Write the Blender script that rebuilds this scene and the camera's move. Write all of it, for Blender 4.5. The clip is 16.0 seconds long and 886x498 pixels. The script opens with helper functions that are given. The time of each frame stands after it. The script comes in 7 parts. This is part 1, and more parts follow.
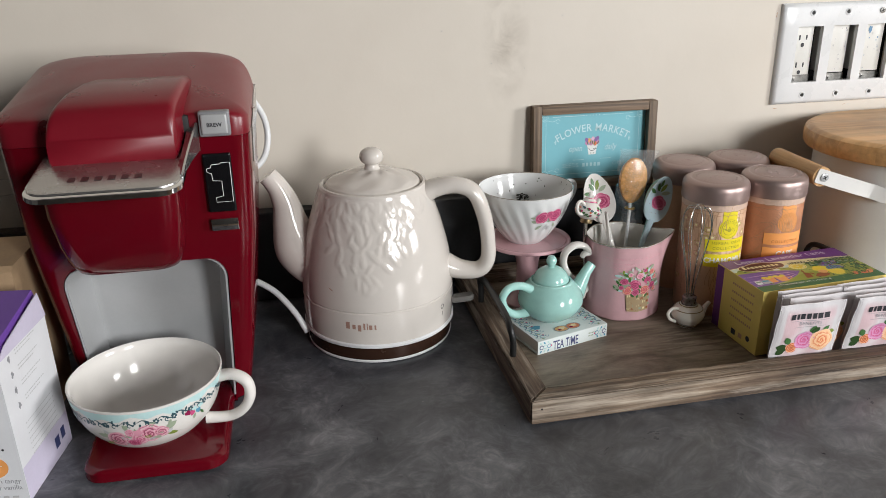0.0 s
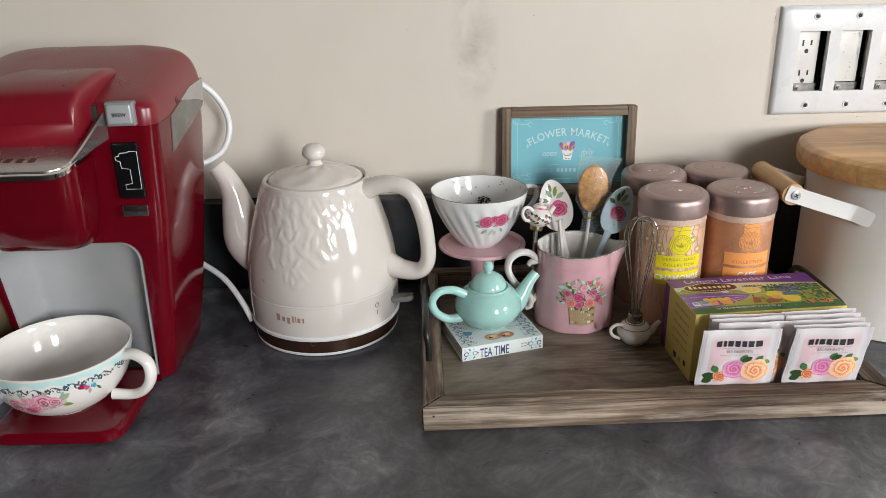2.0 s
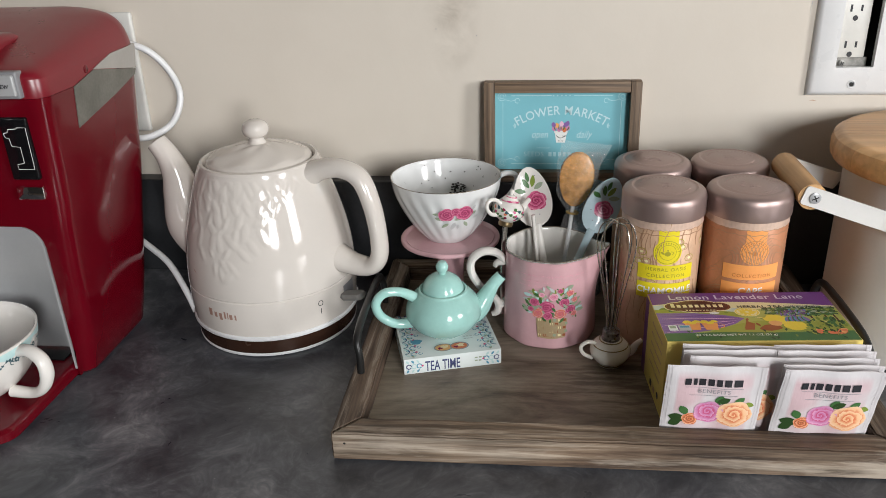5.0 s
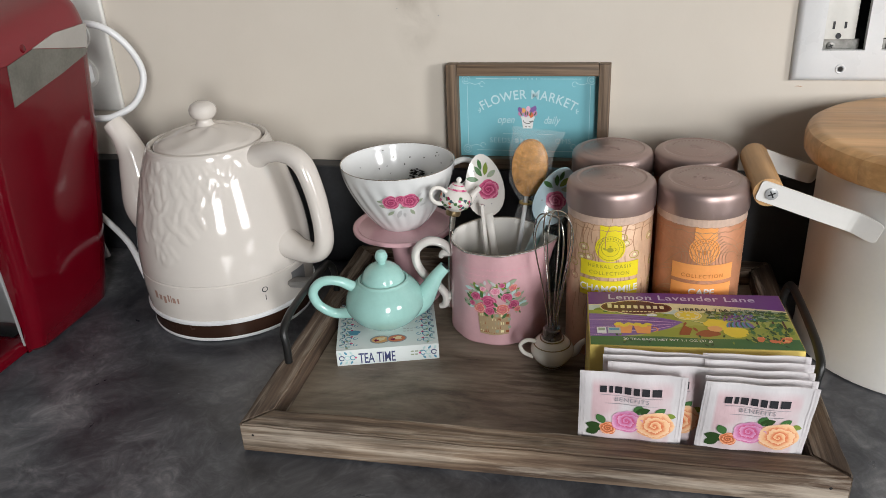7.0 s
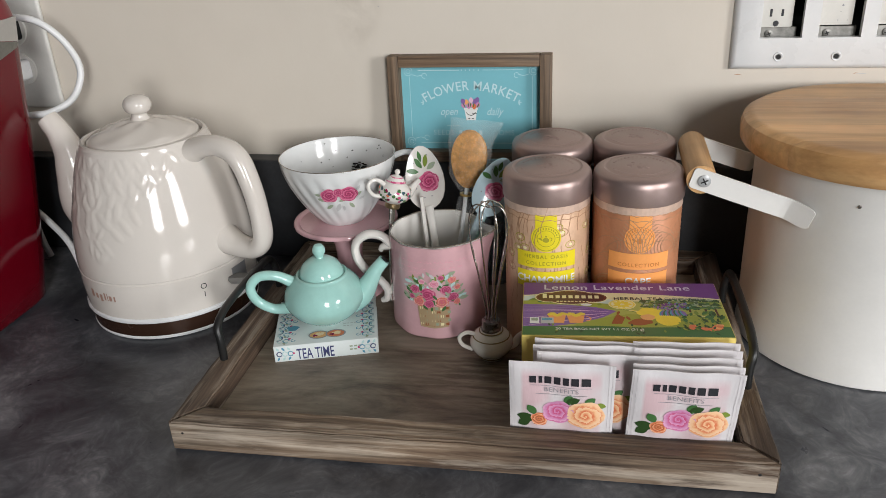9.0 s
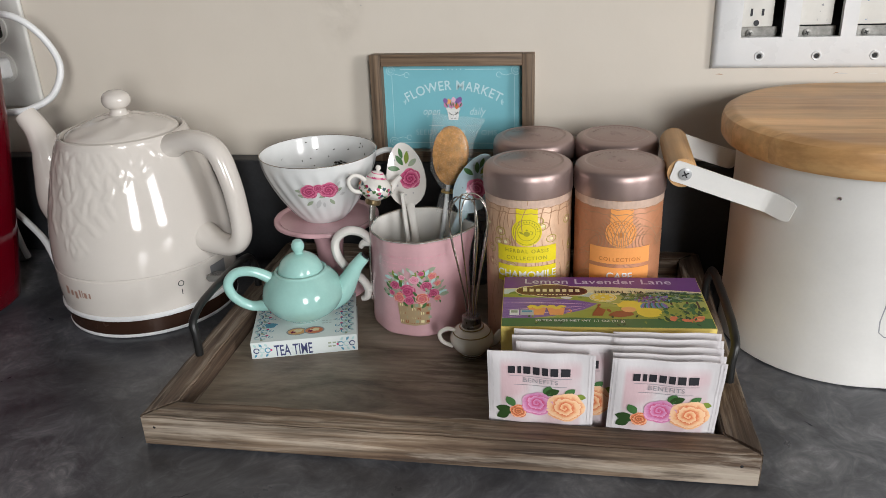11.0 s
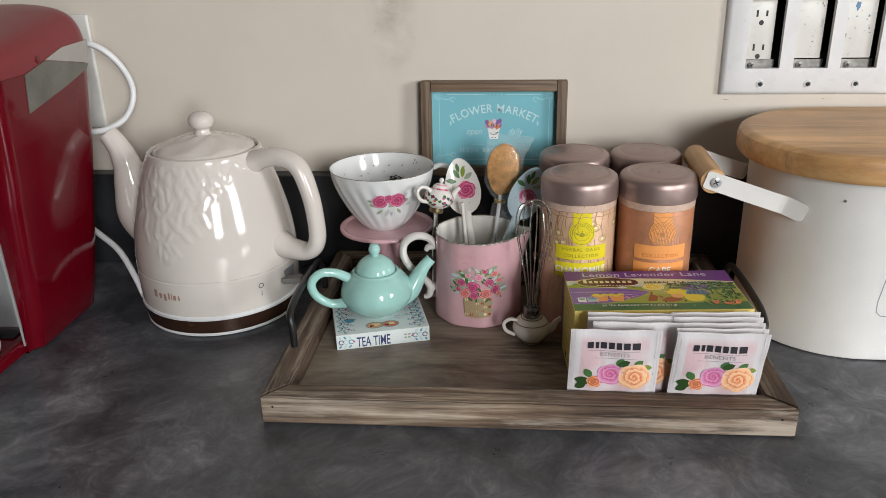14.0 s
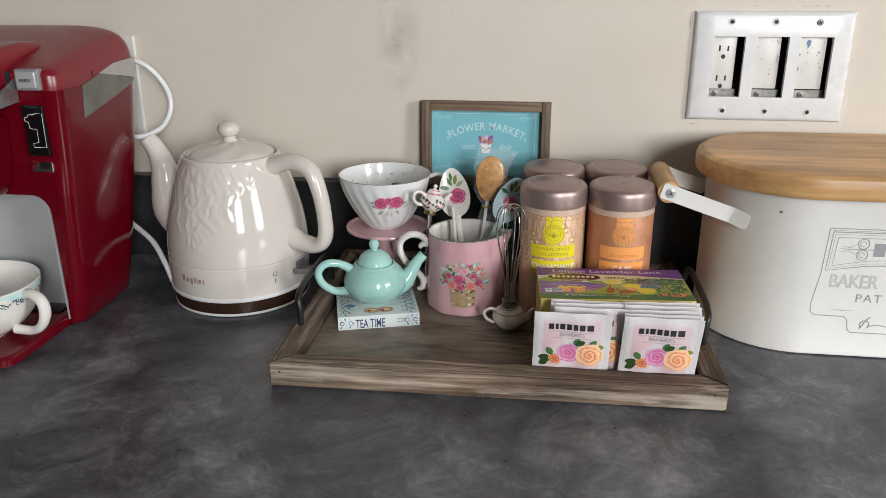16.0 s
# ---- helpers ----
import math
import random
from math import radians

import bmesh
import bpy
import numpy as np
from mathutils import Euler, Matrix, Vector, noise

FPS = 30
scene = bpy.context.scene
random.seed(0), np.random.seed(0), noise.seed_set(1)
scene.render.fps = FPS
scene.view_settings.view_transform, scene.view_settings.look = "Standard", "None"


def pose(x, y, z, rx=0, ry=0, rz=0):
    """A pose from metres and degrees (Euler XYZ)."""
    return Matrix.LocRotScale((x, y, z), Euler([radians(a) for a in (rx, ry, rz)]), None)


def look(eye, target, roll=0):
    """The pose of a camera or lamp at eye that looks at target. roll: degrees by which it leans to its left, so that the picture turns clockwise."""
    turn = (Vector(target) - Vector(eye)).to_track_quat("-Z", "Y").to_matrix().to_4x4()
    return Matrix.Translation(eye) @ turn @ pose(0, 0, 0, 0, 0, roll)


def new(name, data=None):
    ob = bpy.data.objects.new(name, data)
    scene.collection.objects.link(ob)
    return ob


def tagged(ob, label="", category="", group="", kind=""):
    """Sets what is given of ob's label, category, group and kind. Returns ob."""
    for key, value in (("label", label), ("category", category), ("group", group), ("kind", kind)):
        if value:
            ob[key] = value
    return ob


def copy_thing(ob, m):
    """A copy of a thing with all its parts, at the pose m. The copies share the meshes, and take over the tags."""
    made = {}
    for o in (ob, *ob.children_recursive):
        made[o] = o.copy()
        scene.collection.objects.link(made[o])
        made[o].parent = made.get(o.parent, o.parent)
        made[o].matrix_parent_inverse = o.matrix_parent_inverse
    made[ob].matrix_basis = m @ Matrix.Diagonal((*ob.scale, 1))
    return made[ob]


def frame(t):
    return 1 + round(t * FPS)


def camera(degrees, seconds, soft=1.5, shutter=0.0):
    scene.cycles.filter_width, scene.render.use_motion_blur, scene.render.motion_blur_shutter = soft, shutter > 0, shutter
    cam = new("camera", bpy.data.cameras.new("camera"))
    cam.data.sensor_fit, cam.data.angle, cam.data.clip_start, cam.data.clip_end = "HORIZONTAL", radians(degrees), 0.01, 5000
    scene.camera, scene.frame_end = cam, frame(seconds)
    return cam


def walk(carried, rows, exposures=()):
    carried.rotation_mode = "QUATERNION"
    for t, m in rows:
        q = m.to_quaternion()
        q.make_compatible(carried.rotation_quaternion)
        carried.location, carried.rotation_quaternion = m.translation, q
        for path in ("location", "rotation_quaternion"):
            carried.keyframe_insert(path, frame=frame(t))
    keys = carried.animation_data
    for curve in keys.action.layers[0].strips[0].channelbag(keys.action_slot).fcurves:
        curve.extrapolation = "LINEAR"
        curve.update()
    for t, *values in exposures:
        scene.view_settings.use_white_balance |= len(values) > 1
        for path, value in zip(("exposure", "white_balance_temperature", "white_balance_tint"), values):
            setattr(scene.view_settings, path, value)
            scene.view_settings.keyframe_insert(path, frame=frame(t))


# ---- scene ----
cam = camera(58.3, 16.0, 0.85)
METRES, EYE, TILT, LEAN, TURN = 0.909, 0.4017, -21.7, 1.1, -10.5
KEY, SIDE = 88.0, 79.0
ROWS = [
    (0.0, 0.0, 0.0, 0.0, 0.0, 0.0, -0.0),
    (0.5, 0.0559, 0.0078, 0.005, 1.93, 0.13, -0.75),
    (1.0, 0.1065, 0.011, 0.0036, 4.31, 0.09, -1.79),
    (1.5, 0.1702, 0.0203, 0.0072, 7.07, -0.05, -2.79),
    (2.0, 0.214, 0.025, 0.0093, 9.34, -0.41, -3.47),
    (2.5, 0.223, 0.0395, 0.0119, 10.74, -0.84, -3.69),
    (3.0, 0.2011, 0.071, 0.022, 11.47, -1.46, -3.71),
    (3.5, 0.1987, 0.1008, 0.0324, 12.05, -2.06, -3.83),
    (4.0, 0.2489, 0.1349, 0.0415, 13.27, -2.75, -4.21),
    (4.5, 0.2941, 0.1512, 0.0475, 14.7, -3.24, -4.85),
    (7.0, 0.4403, 0.2375, 0.0716, 21.99, -5.63, -6.62),
    (7.5, 0.4509, 0.2407, 0.0715, 22.09, -5.85, -6.45),
    (8.0, 0.4674, 0.2502, 0.0705, 21.77, -5.97, -6.22),
    (8.5, 0.4752, 0.2565, 0.0719, 21.24, -5.87, -6.02),
    (9.0, 0.4756, 0.2593, 0.0687, 20.66, -5.5, -5.97),
    (11.5, 0.4863, 0.2667, 0.0409, 19.65, -3.33, -6.24),
    (12.0, 0.4876, 0.2604, 0.0447, 19.13, -3.1, -6.13),
    (12.5, 0.4785, 0.2507, 0.0425, 18.45, -2.9, -6.03),
    (13.0, 0.4522, 0.2257, 0.0371, 17.48, -2.57, -5.98),
    (13.5, 0.4143, 0.183, 0.0252, 16.39, -2.07, -5.9),
    (14.0, 0.4006, 0.1354, 0.0134, 15.28, -1.39, -5.71),
    (14.5, 0.3965, 0.0882, 0.0041, 14.51, -0.84, -5.61),
    (15.0, 0.3875, 0.0572, -0.0058, 14.25, -0.39, -5.81),
    (15.5, 0.4057, 0.0434, -0.008, 15.02, 0.02, -6.48),
    (16.0, 0.4689, 0.0333, -0.0123, 16.86, 0.24, -7.47),
]
walk(cam, [(t, pose(-0.1745, -0.897, EYE, TILT, LEAN, TURN) @ pose(METRES * x, METRES * y, METRES * z, 90 + pitch, roll, yaw)) for t, x, y, z, yaw, pitch, roll in ROWS], [(0.0, 0.0), (4.5, -0.05), (7.0, -0.14), (9.0, -0.20), (13.0, -0.22), (16.0, -0.20)])

# ---- world, windows' daylight, exposure ----
world = bpy.data.worlds.new("sky")
scene.world = world
world.use_nodes = True
wn = world.node_tree.nodes
sky = wn.new("ShaderNodeTexSky")
sky.sky_type = "NISHITA"
sky.sun_disc = False
sky.sun_elevation, sky.sun_rotation = radians(48), radians(100)
world.node_tree.links.new(sky.outputs[0], wn["Background"].inputs[0])
wn["Background"].inputs[1].default_value = 0.08


def window_lamp(name, watts, w, h, eye, target, color):
    la = bpy.data.lights.new(name, "AREA")
    la.shape, la.size, la.size_y, la.energy, la.color = "RECTANGLE", w, h, watts, color
    ob = new(name, la)
    ob.matrix_world = look(eye, target)
    return ob


window_lamp("window_daylight", KEY, 0.62, 1.10, (1.52, -3.33, 0.89), (0.1, 0.0, 0.15), (0.96, 0.97, 0.972))
window_lamp("window_daylight", SIDE, 0.75, 1.15, (3.12, -2.05, 0.86), (0.0, -0.2, 0.15), (0.97, 0.97, 0.972))


# ---- materials ----
def base_mat(name):
    m = bpy.data.materials.new(name)
    m.use_nodes = True
    n = m.node_tree.nodes
    return m, n, m.node_tree.links, n["Principled BSDF"]


def coords(n, l, scale=(1, 1, 1), rot=(0, 0, 0)):
    tc, mp = n.new("ShaderNodeTexCoord"), n.new("ShaderNodeMapping")
    mp.inputs["Scale"].default_value = scale
    mp.inputs["Rotation"].default_value = [radians(a) for a in rot]
    l.new(tc.outputs["Object"], mp.inputs["Vector"])
    return mp.outputs[0]


def noise_tex(n, l, vec, scale, detail=4, rough=0.55, distort=0.0):
    t = n.new("ShaderNodeTexNoise")
    t.inputs["Scale"].default_value, t.inputs["Detail"].default_value = scale, detail
    t.inputs["Roughness"].default_value, t.inputs["Distortion"].default_value = rough, distort
    l.new(vec, t.inputs["Vector"])
    return t.outputs["Fac"]


def ramp(n, l, fac, stops):
    r = n.new("ShaderNodeValToRGB")
    e = r.color_ramp.elements
    while len(e) < len(stops):
        e.new(0.5)
    for el, (p, c) in zip(e, stops):
        el.position, el.color = p, (*c, 1)
    l.new(fac, r.inputs[0])
    return r.outputs[0]


def mixc(n, l, fac, a, b, mode="MIX"):
    m = n.new("ShaderNodeMix")
    m.data_type, m.blend_type = "RGBA", mode
    for s, v in ((m.inputs[0], fac), (m.inputs[6], a), (m.inputs[7], b)):
        if isinstance(v, (int, float)):
            s.default_value = v
        elif isinstance(v, tuple):
            s.default_value = (*v, 1)
        else:
            l.new(v, s)
    return m.outputs[2]


def bump(n, l, height, strength, dist, target, chain=None):
    b = n.new("ShaderNodeBump")
    b.inputs["Strength"].default_value, b.inputs["Distance"].default_value = strength, dist
    l.new(height, b.inputs["Height"])
    if chain is not None:
        l.new(chain, b.inputs["Normal"])
    l.new(b.outputs[0], target.inputs["Normal"])
    return b.outputs[0]


def rough_var(n, l, fac, lo, hi, bs):
    r = n.new("ShaderNodeMapRange")
    r.inputs["To Min"].default_value, r.inputs["To Max"].default_value = lo, hi
    r.inputs["From Min"].default_value, r.inputs["From Max"].default_value = 0.3, 0.7
    l.new(fac, r.inputs[0])
    l.new(r.outputs[0], bs.inputs["Roughness"])


def mat(name, col, rough=0.5, metal=0.0, coat=0.0, var=0.06, scale=30, fine=400, bumps=0.02, trans=0.0, ior=1.45, sub=0.0, alpha=1.0):
    """A surface with broad and fine variation of its colour, its gloss and its relief."""
    m, n, l, bs = base_mat(name)
    v = coords(n, l)
    a, b = noise_tex(n, l, v, scale), noise_tex(n, l, v, fine, 3)
    lo, hi = tuple(c * (1 - var) for c in col), tuple(min(1, c * (1 + var)) for c in col)
    c1 = ramp(n, l, a, ((0.3, lo), (0.7, hi)))
    c2 = ramp(n, l, b, ((0.35, (1 - var * 0.5,) * 3), (0.65, (1,) * 3)))
    l.new(mixc(n, l, 1.0, c1, c2, "MULTIPLY"), bs.inputs["Base Color"])
    rough_var(n, l, a, rough * 0.88, min(1, rough * 1.15), bs)
    bs.inputs["Metallic"].default_value = metal
    bs.inputs["Coat Weight"].default_value = coat
    bs.inputs["Coat Roughness"].default_value = 0.06
    bs.inputs["Transmission Weight"].default_value = trans
    bs.inputs["IOR"].default_value = ior
    bs.inputs["Alpha"].default_value = alpha
    if sub:
        bs.inputs["Subsurface Weight"].default_value = sub
        bs.inputs["Subsurface Radius"].default_value = (0.004, 0.003, 0.002)
    if bumps:
        bump(n, l, b, bumps, 0.002, bs)
    return m


def wall_mat():
    m, n, l, bs = base_mat("beige_wall_paint")
    v = coords(n, l)
    big, mid, fine = noise_tex(n, l, v, 2.2, 5), noise_tex(n, l, v, 14, 5), noise_tex(n, l, v, 260, 3)
    c = ramp(n, l, big, ((0.3, (0.60, 0.545, 0.47)), (0.7, (0.66, 0.60, 0.525))))
    c = mixc(n, l, ramp(n, l, mid, ((0.45, (0, 0, 0)), (0.75, (0.25, 0.25, 0.25)))), c, (0.55, 0.49, 0.42))
    # the old grey scuff above the sign: a drip-shaped stain in the paint
    v2 = coords(n, l)
    sep = n.new("ShaderNodeVectorMath")
    sep.operation = "SUBTRACT"
    l.new(v2, sep.inputs[0])
    sep.inputs[1].default_value = (0.062, 0.0, 0.285)
    sc = n.new("ShaderNodeVectorMath")
    sc.operation = "MULTIPLY"
    l.new(sep.outputs[0], sc.inputs[0])
    sc.inputs[1].default_value = (38, 0, 14)
    ln = n.new("ShaderNodeVectorMath")
    ln.operation = "LENGTH"
    l.new(sc.outputs[0], ln.inputs[0])
    mr = n.new("ShaderNodeMapRange")
    mr.inputs["From Min"].default_value, mr.inputs["From Max"].default_value = 1.15, 0.1
    mr.inputs["To Max"].default_value = 1.0
    l.new(ln.outputs["Value"], mr.inputs[0])
    ml = n.new("ShaderNodeMath")
    ml.operation = "MULTIPLY"
    l.new(mr.outputs[0], ml.inputs[0])
    l.new(ramp(n, l, noise_tex(n, l, v, 30, 5, 0.6, 0.6), ((0.35, (0, 0, 0)), (0.70, (0.95, 0.95, 0.95)))), ml.inputs[1])
    c = mixc(n, l, ml.outputs[0], c, (0.36, 0.31, 0.255))
    l.new(c, bs.inputs["Base Color"])
    bs.inputs["Roughness"].default_value = 0.55
    ch = bump(n, l, fine, 0.035, 0.002, bs)
    bump(n, l, mid, 0.06, 0.004, bs, ch)
    return m


def counter_mat():
    m, n, l, bs = base_mat("mottled_slate_counter")
    v = coords(n, l)
    warp = noise_tex(n, l, v, 5, 3)
    add = n.new("ShaderNodeVectorMath")
    add.operation = "MULTIPLY_ADD"
    l.new(warp, add.inputs[0])
    add.inputs[1].default_value = (0.12, 0.10, 0.0)
    l.new(v, add.inputs[2])
    a = noise_tex(n, l, add.outputs[0], 10, 6, 0.60, 0.45)
    b = noise_tex(n, l, add.outputs[0], 30, 5, 0.6, 0.5)
    f = noise_tex(n, l, v, 700, 2)
    c = ramp(n, l, a, ((0.26, (0.021, 0.0225, 0.0270)), (0.50, (0.087, 0.0905, 0.102)), (0.72, (0.215, 0.219, 0.232))))
    c2 = ramp(n, l, b, ((0.38, (0.68, 0.68, 0.70)), (0.64, (1.18, 1.17, 1.15))))
    c = mixc(n, l, 1.0, c, c2, "MULTIPLY")
    e = noise_tex(n, l, add.outputs[0], 46, 6, 0.68, 2.6)
    c = mixc(n, l, 1.0, c, ramp(n, l, e, ((0.36, (0.76, 0.77, 0.79)), (0.52, (1.0, 1.0, 1.0)), (0.68, (1.42, 1.41, 1.38)))), "MULTIPLY")
    vor = n.new("ShaderNodeTexVoronoi")
    vor.inputs["Scale"].default_value = 24
    l.new(v, vor.inputs["Vector"])
    speck = ramp(n, l, vor.outputs["Distance"], ((0.0, (1, 1, 1)), (0.018, (0, 0, 0))))
    c = mixc(n, l, speck, c, (0.30, 0.30, 0.30))
    l.new(c, bs.inputs["Base Color"])
    rough_var(n, l, b, 0.27, 0.40, bs)
    bs.inputs["Specular IOR Level"].default_value = 0.5
    bump(n, l, f, 0.05, 0.001, bs)
    return m


def wood_mat(name, axis, stops, fine=1.0, rough=0.7, knots=True, bumps=0.35, pore=0.42, vary=0.0, blotch=0.72):
    """Grain that runs along one axis of the piece, with streaks, pores and a few knots."""
    m, n, l, bs = base_mat(name)
    s = [60 * fine, 60 * fine, 60 * fine]
    s[axis] = 2.2
    oi = n.new("ShaderNodeObjectInfo")
    v = coords(n, l, s)
    off = n.new("ShaderNodeVectorMath")
    off.operation = "MULTIPLY_ADD"
    comb = n.new("ShaderNodeCombineXYZ")
    for i in range(3):
        l.new(oi.outputs["Random"], comb.inputs[i])
    l.new(comb.outputs[0], off.inputs[0])
    off.inputs[1].default_value = (37, 53, 71)
    l.new(v, off.inputs[2])
    a = noise_tex(n, l, off.outputs[0], 1.6, 6, 0.66, 0.9)
    s2 = [240 * fine] * 3
    s2[axis] = 6
    p = noise_tex(n, l, coords(n, l, s2), 1.0, 4, 0.6)
    g = noise_tex(n, l, coords(n, l), 9, 4)
    c = ramp(n, l, a, stops)
    c = mixc(n, l, 1.0, c, ramp(n, l, p, ((0.34, (pore, pore * 0.96, pore * 0.92)), (0.56, (1.08, 1.07, 1.06)))), "MULTIPLY")
    c = mixc(n, l, 1.0, c, ramp(n, l, g, ((0.32, (blotch, blotch, blotch * 1.01)), (0.66, (1.1, 1.1, 1.1)))), "MULTIPLY")
    if knots:
        s4 = [45.0] * 3
        s4[axis] = 4.0
        w = noise_tex(n, l, coords(n, l, s4), 1.0, 6, 0.7, 0.4)
        c = mixc(n, l, ramp(n, l, w, ((0.52, (0, 0, 0)), (0.64, (0.72, 0.72, 0.72)))), c, (0.47, 0.40, 0.325))
        k = noise_tex(n, l, coords(n, l, [v_ * 2.2 for v_ in s4]), 1.0, 5, 0.7, 0.3)
        c = mixc(n, l, ramp(n, l, k, ((0.62, (0, 0, 0)), (0.70, (0.75, 0.75, 0.75)))), c, (0.045, 0.030, 0.022))
        vo = n.new("ShaderNodeTexVoronoi")
        vo.inputs["Scale"].default_value = 1.0
        s3 = [30.0] * 3
        s3[axis] = 9.0
        l.new(coords(n, l, s3), vo.inputs["Vector"])
        c = mixc(n, l, ramp(n, l, vo.outputs["Distance"], ((0.06, (0.85,) * 3), (0.22, (0,) * 3))), c, (0.07, 0.045, 0.03))
    if vary:
        c = mixc(n, l, 1.0, c, ramp(n, l, oi.outputs["Random"], ((0.0, (1 - vary, 1 - 1.15 * vary, 1 - 1.3 * vary)), (1.0, (1 + vary, 1 + vary, 1 + vary)))), "MULTIPLY")
    l.new(c, bs.inputs["Base Color"])
    bs.inputs["Roughness"].default_value = rough
    if bumps:
        bump(n, l, p, bumps, 0.0016, bs)
    return m


def board_mat():
    """The tray's floor: a smooth grey-brown panel with darker worn patches drawn out along the grain."""
    m, n, l, bs = base_mat("grey_brown_tray_board")
    a = noise_tex(n, l, coords(n, l, (7, 22, 7)), 1.0, 7, 0.68, 0.6)
    b = noise_tex(n, l, coords(n, l, (14, 190, 14)), 1.0, 5, 0.6, 0.2)
    d = noise_tex(n, l, coords(n, l, (60, 130, 60)), 1.0, 3)
    c = ramp(n, l, a, ((0.33, (0.068, 0.045, 0.030)), (0.45, (0.190, 0.148, 0.108)), (0.58, (0.300, 0.250, 0.194))))
    c = mixc(n, l, 1.0, c, ramp(n, l, b, ((0.3, (0.78, 0.77, 0.76)), (0.62, (1.05, 1.05, 1.05)))), "MULTIPLY")
    c = mixc(n, l, ramp(n, l, d, ((0.70, (0, 0, 0)), (0.78, (0.6, 0.6, 0.6)))), c, (0.035, 0.024, 0.018))
    # the old tea stain in the middle of the board, frayed along the grain
    off = n.new("ShaderNodeVectorMath")
    off.operation = "SUBTRACT"
    l.new(coords(n, l), off.inputs[0])
    off.inputs[1].default_value = (0.225, 0.095, 0.0)
    sc = n.new("ShaderNodeVectorMath")
    sc.operation = "MULTIPLY"
    l.new(off.outputs[0], sc.inputs[0])
    sc.inputs[1].default_value = (14, 17, 0)
    ln = n.new("ShaderNodeVectorMath")
    ln.operation = "LENGTH"
    l.new(sc.outputs[0], ln.inputs[0])
    mr = n.new("ShaderNodeMapRange")
    mr.inputs["From Min"].default_value, mr.inputs["From Max"].default_value = 1.25, 0.45
    l.new(ln.outputs["Value"], mr.inputs[0])
    fray = ramp(n, l, noise_tex(n, l, coords(n, l, (24, 150, 24)), 1.0, 5, 0.65, 0.3), ((0.42, (0.05, 0.05, 0.05)), (0.60, (0.85, 0.85, 0.85))))
    ml = n.new("ShaderNodeMath")
    ml.operation = "MULTIPLY"
    l.new(mr.outputs[0], ml.inputs[0])
    l.new(fray, ml.inputs[1])
    c = mixc(n, l, ml.outputs[0], c, (0.062, 0.038, 0.024))
    l.new(c, bs.inputs["Base Color"])
    rough_var(n, l, a, 0.36, 0.52, bs)
    bump(n, l, b, 0.12, 0.001, bs)
    return m


def sachet_mat():
    """White foil paper with a soft blush printed over its middle."""
    m, n, l, bs = base_mat("blush_printed_sachet_paper")
    v = coords(n, l)
    sp = n.new("ShaderNodeSeparateXYZ")
    l.new(v, sp.inputs[0])
    ab = n.new("ShaderNodeMath")
    ab.operation = "ABSOLUTE"
    l.new(sp.outputs[0], ab.inputs[0])
    mx = n.new("ShaderNodeMapRange")
    mx.inputs["From Min"].default_value, mx.inputs["From Max"].default_value = 0.0265, 0.0245
    l.new(ab.outputs[0], mx.inputs[0])
    mz = n.new("ShaderNodeMapRange")
    mz.inputs["From Min"].default_value, mz.inputs["From Max"].default_value = 0.0675, 0.060
    l.new(sp.outputs[2], mz.inputs[0])
    mm = n.new("ShaderNodeMath")
    mm.operation = "MULTIPLY"
    l.new(mx.outputs[0], mm.inputs[0])
    l.new(mz.outputs[0], mm.inputs[1])
    m2 = n.new("ShaderNodeMath")
    m2.operation = "MULTIPLY"
    l.new(mm.outputs[0], m2.inputs[0])
    l.new(ramp(n, l, noise_tex(n, l, v, 34, 3, 0.5, 0.3), ((0.34, (0.08, 0.08, 0.08)), (0.62, (1, 1, 1)))), m2.inputs[1])
    l.new(mixc(n, l, m2.outputs[0], (0.66, 0.630, 0.640), (0.63, 0.455, 0.480)), bs.inputs["Base Color"])
    bs.inputs["Roughness"].default_value = 0.24
    bump(n, l, noise_tex(n, l, coords(n, l, (60, 60, 25)), 1.0, 4), 0.35, 0.003, bs)
    return m


M = {}
M["wall"] = wall_mat()
M["counter"] = counter_mat()
# matte black, taken darker so the shade behind the objects sits in the colour
M["splash"] = mat("black_backsplash_with_shade", (0.026, 0.027, 0.030), 0.42, var=0.35, scale=18, fine=300, bumps=0.03)
# ceiling and far walls: colours kept dark to hold down bounced light
M["ceiling"] = mat("low_bounce_ceiling", (0.16, 0.157, 0.154), 0.8)
M["far_wall"] = mat("low_bounce_far_wall", (0.085, 0.080, 0.075), 0.7)
M["floor"] = mat("brown_floor", (0.13, 0.09, 0.06), 0.5)
M["cabinet"] = mat("white_cabinet_paint", (0.72, 0.70, 0.66), 0.45)
M["red"] = mat("cherry_red_gloss_plastic", (0.104, 0.0011, 0.0060), 0.11, coat=0.0, var=0.05, bumps=0.004)
M["red_satin"] = mat("cherry_red_satin_plastic", (0.165, 0.0040, 0.0120), 0.30, var=0.05, fine=900, bumps=0.03)
M["red_satin"].node_tree.nodes["Principled BSDF"].inputs["Specular IOR Level"].default_value = 0.75
M["dark"] = mat("dark_gap", (0.010, 0.010, 0.010), 0.6)
M["black"] = mat("black_gloss_plastic", (0.005, 0.005, 0.006), 0.16)
M["blackmetal"] = mat("black_painted_wire", (0.012, 0.012, 0.012), 0.35)
M["silver"] = mat("silver_grey_plastic", (0.42, 0.425, 0.43), 0.34, metal=0.25, var=0.04)
M["band"] = mat("brushed_silver_plastic", (0.50, 0.49, 0.48), 0.26, metal=0.92, var=0.05)
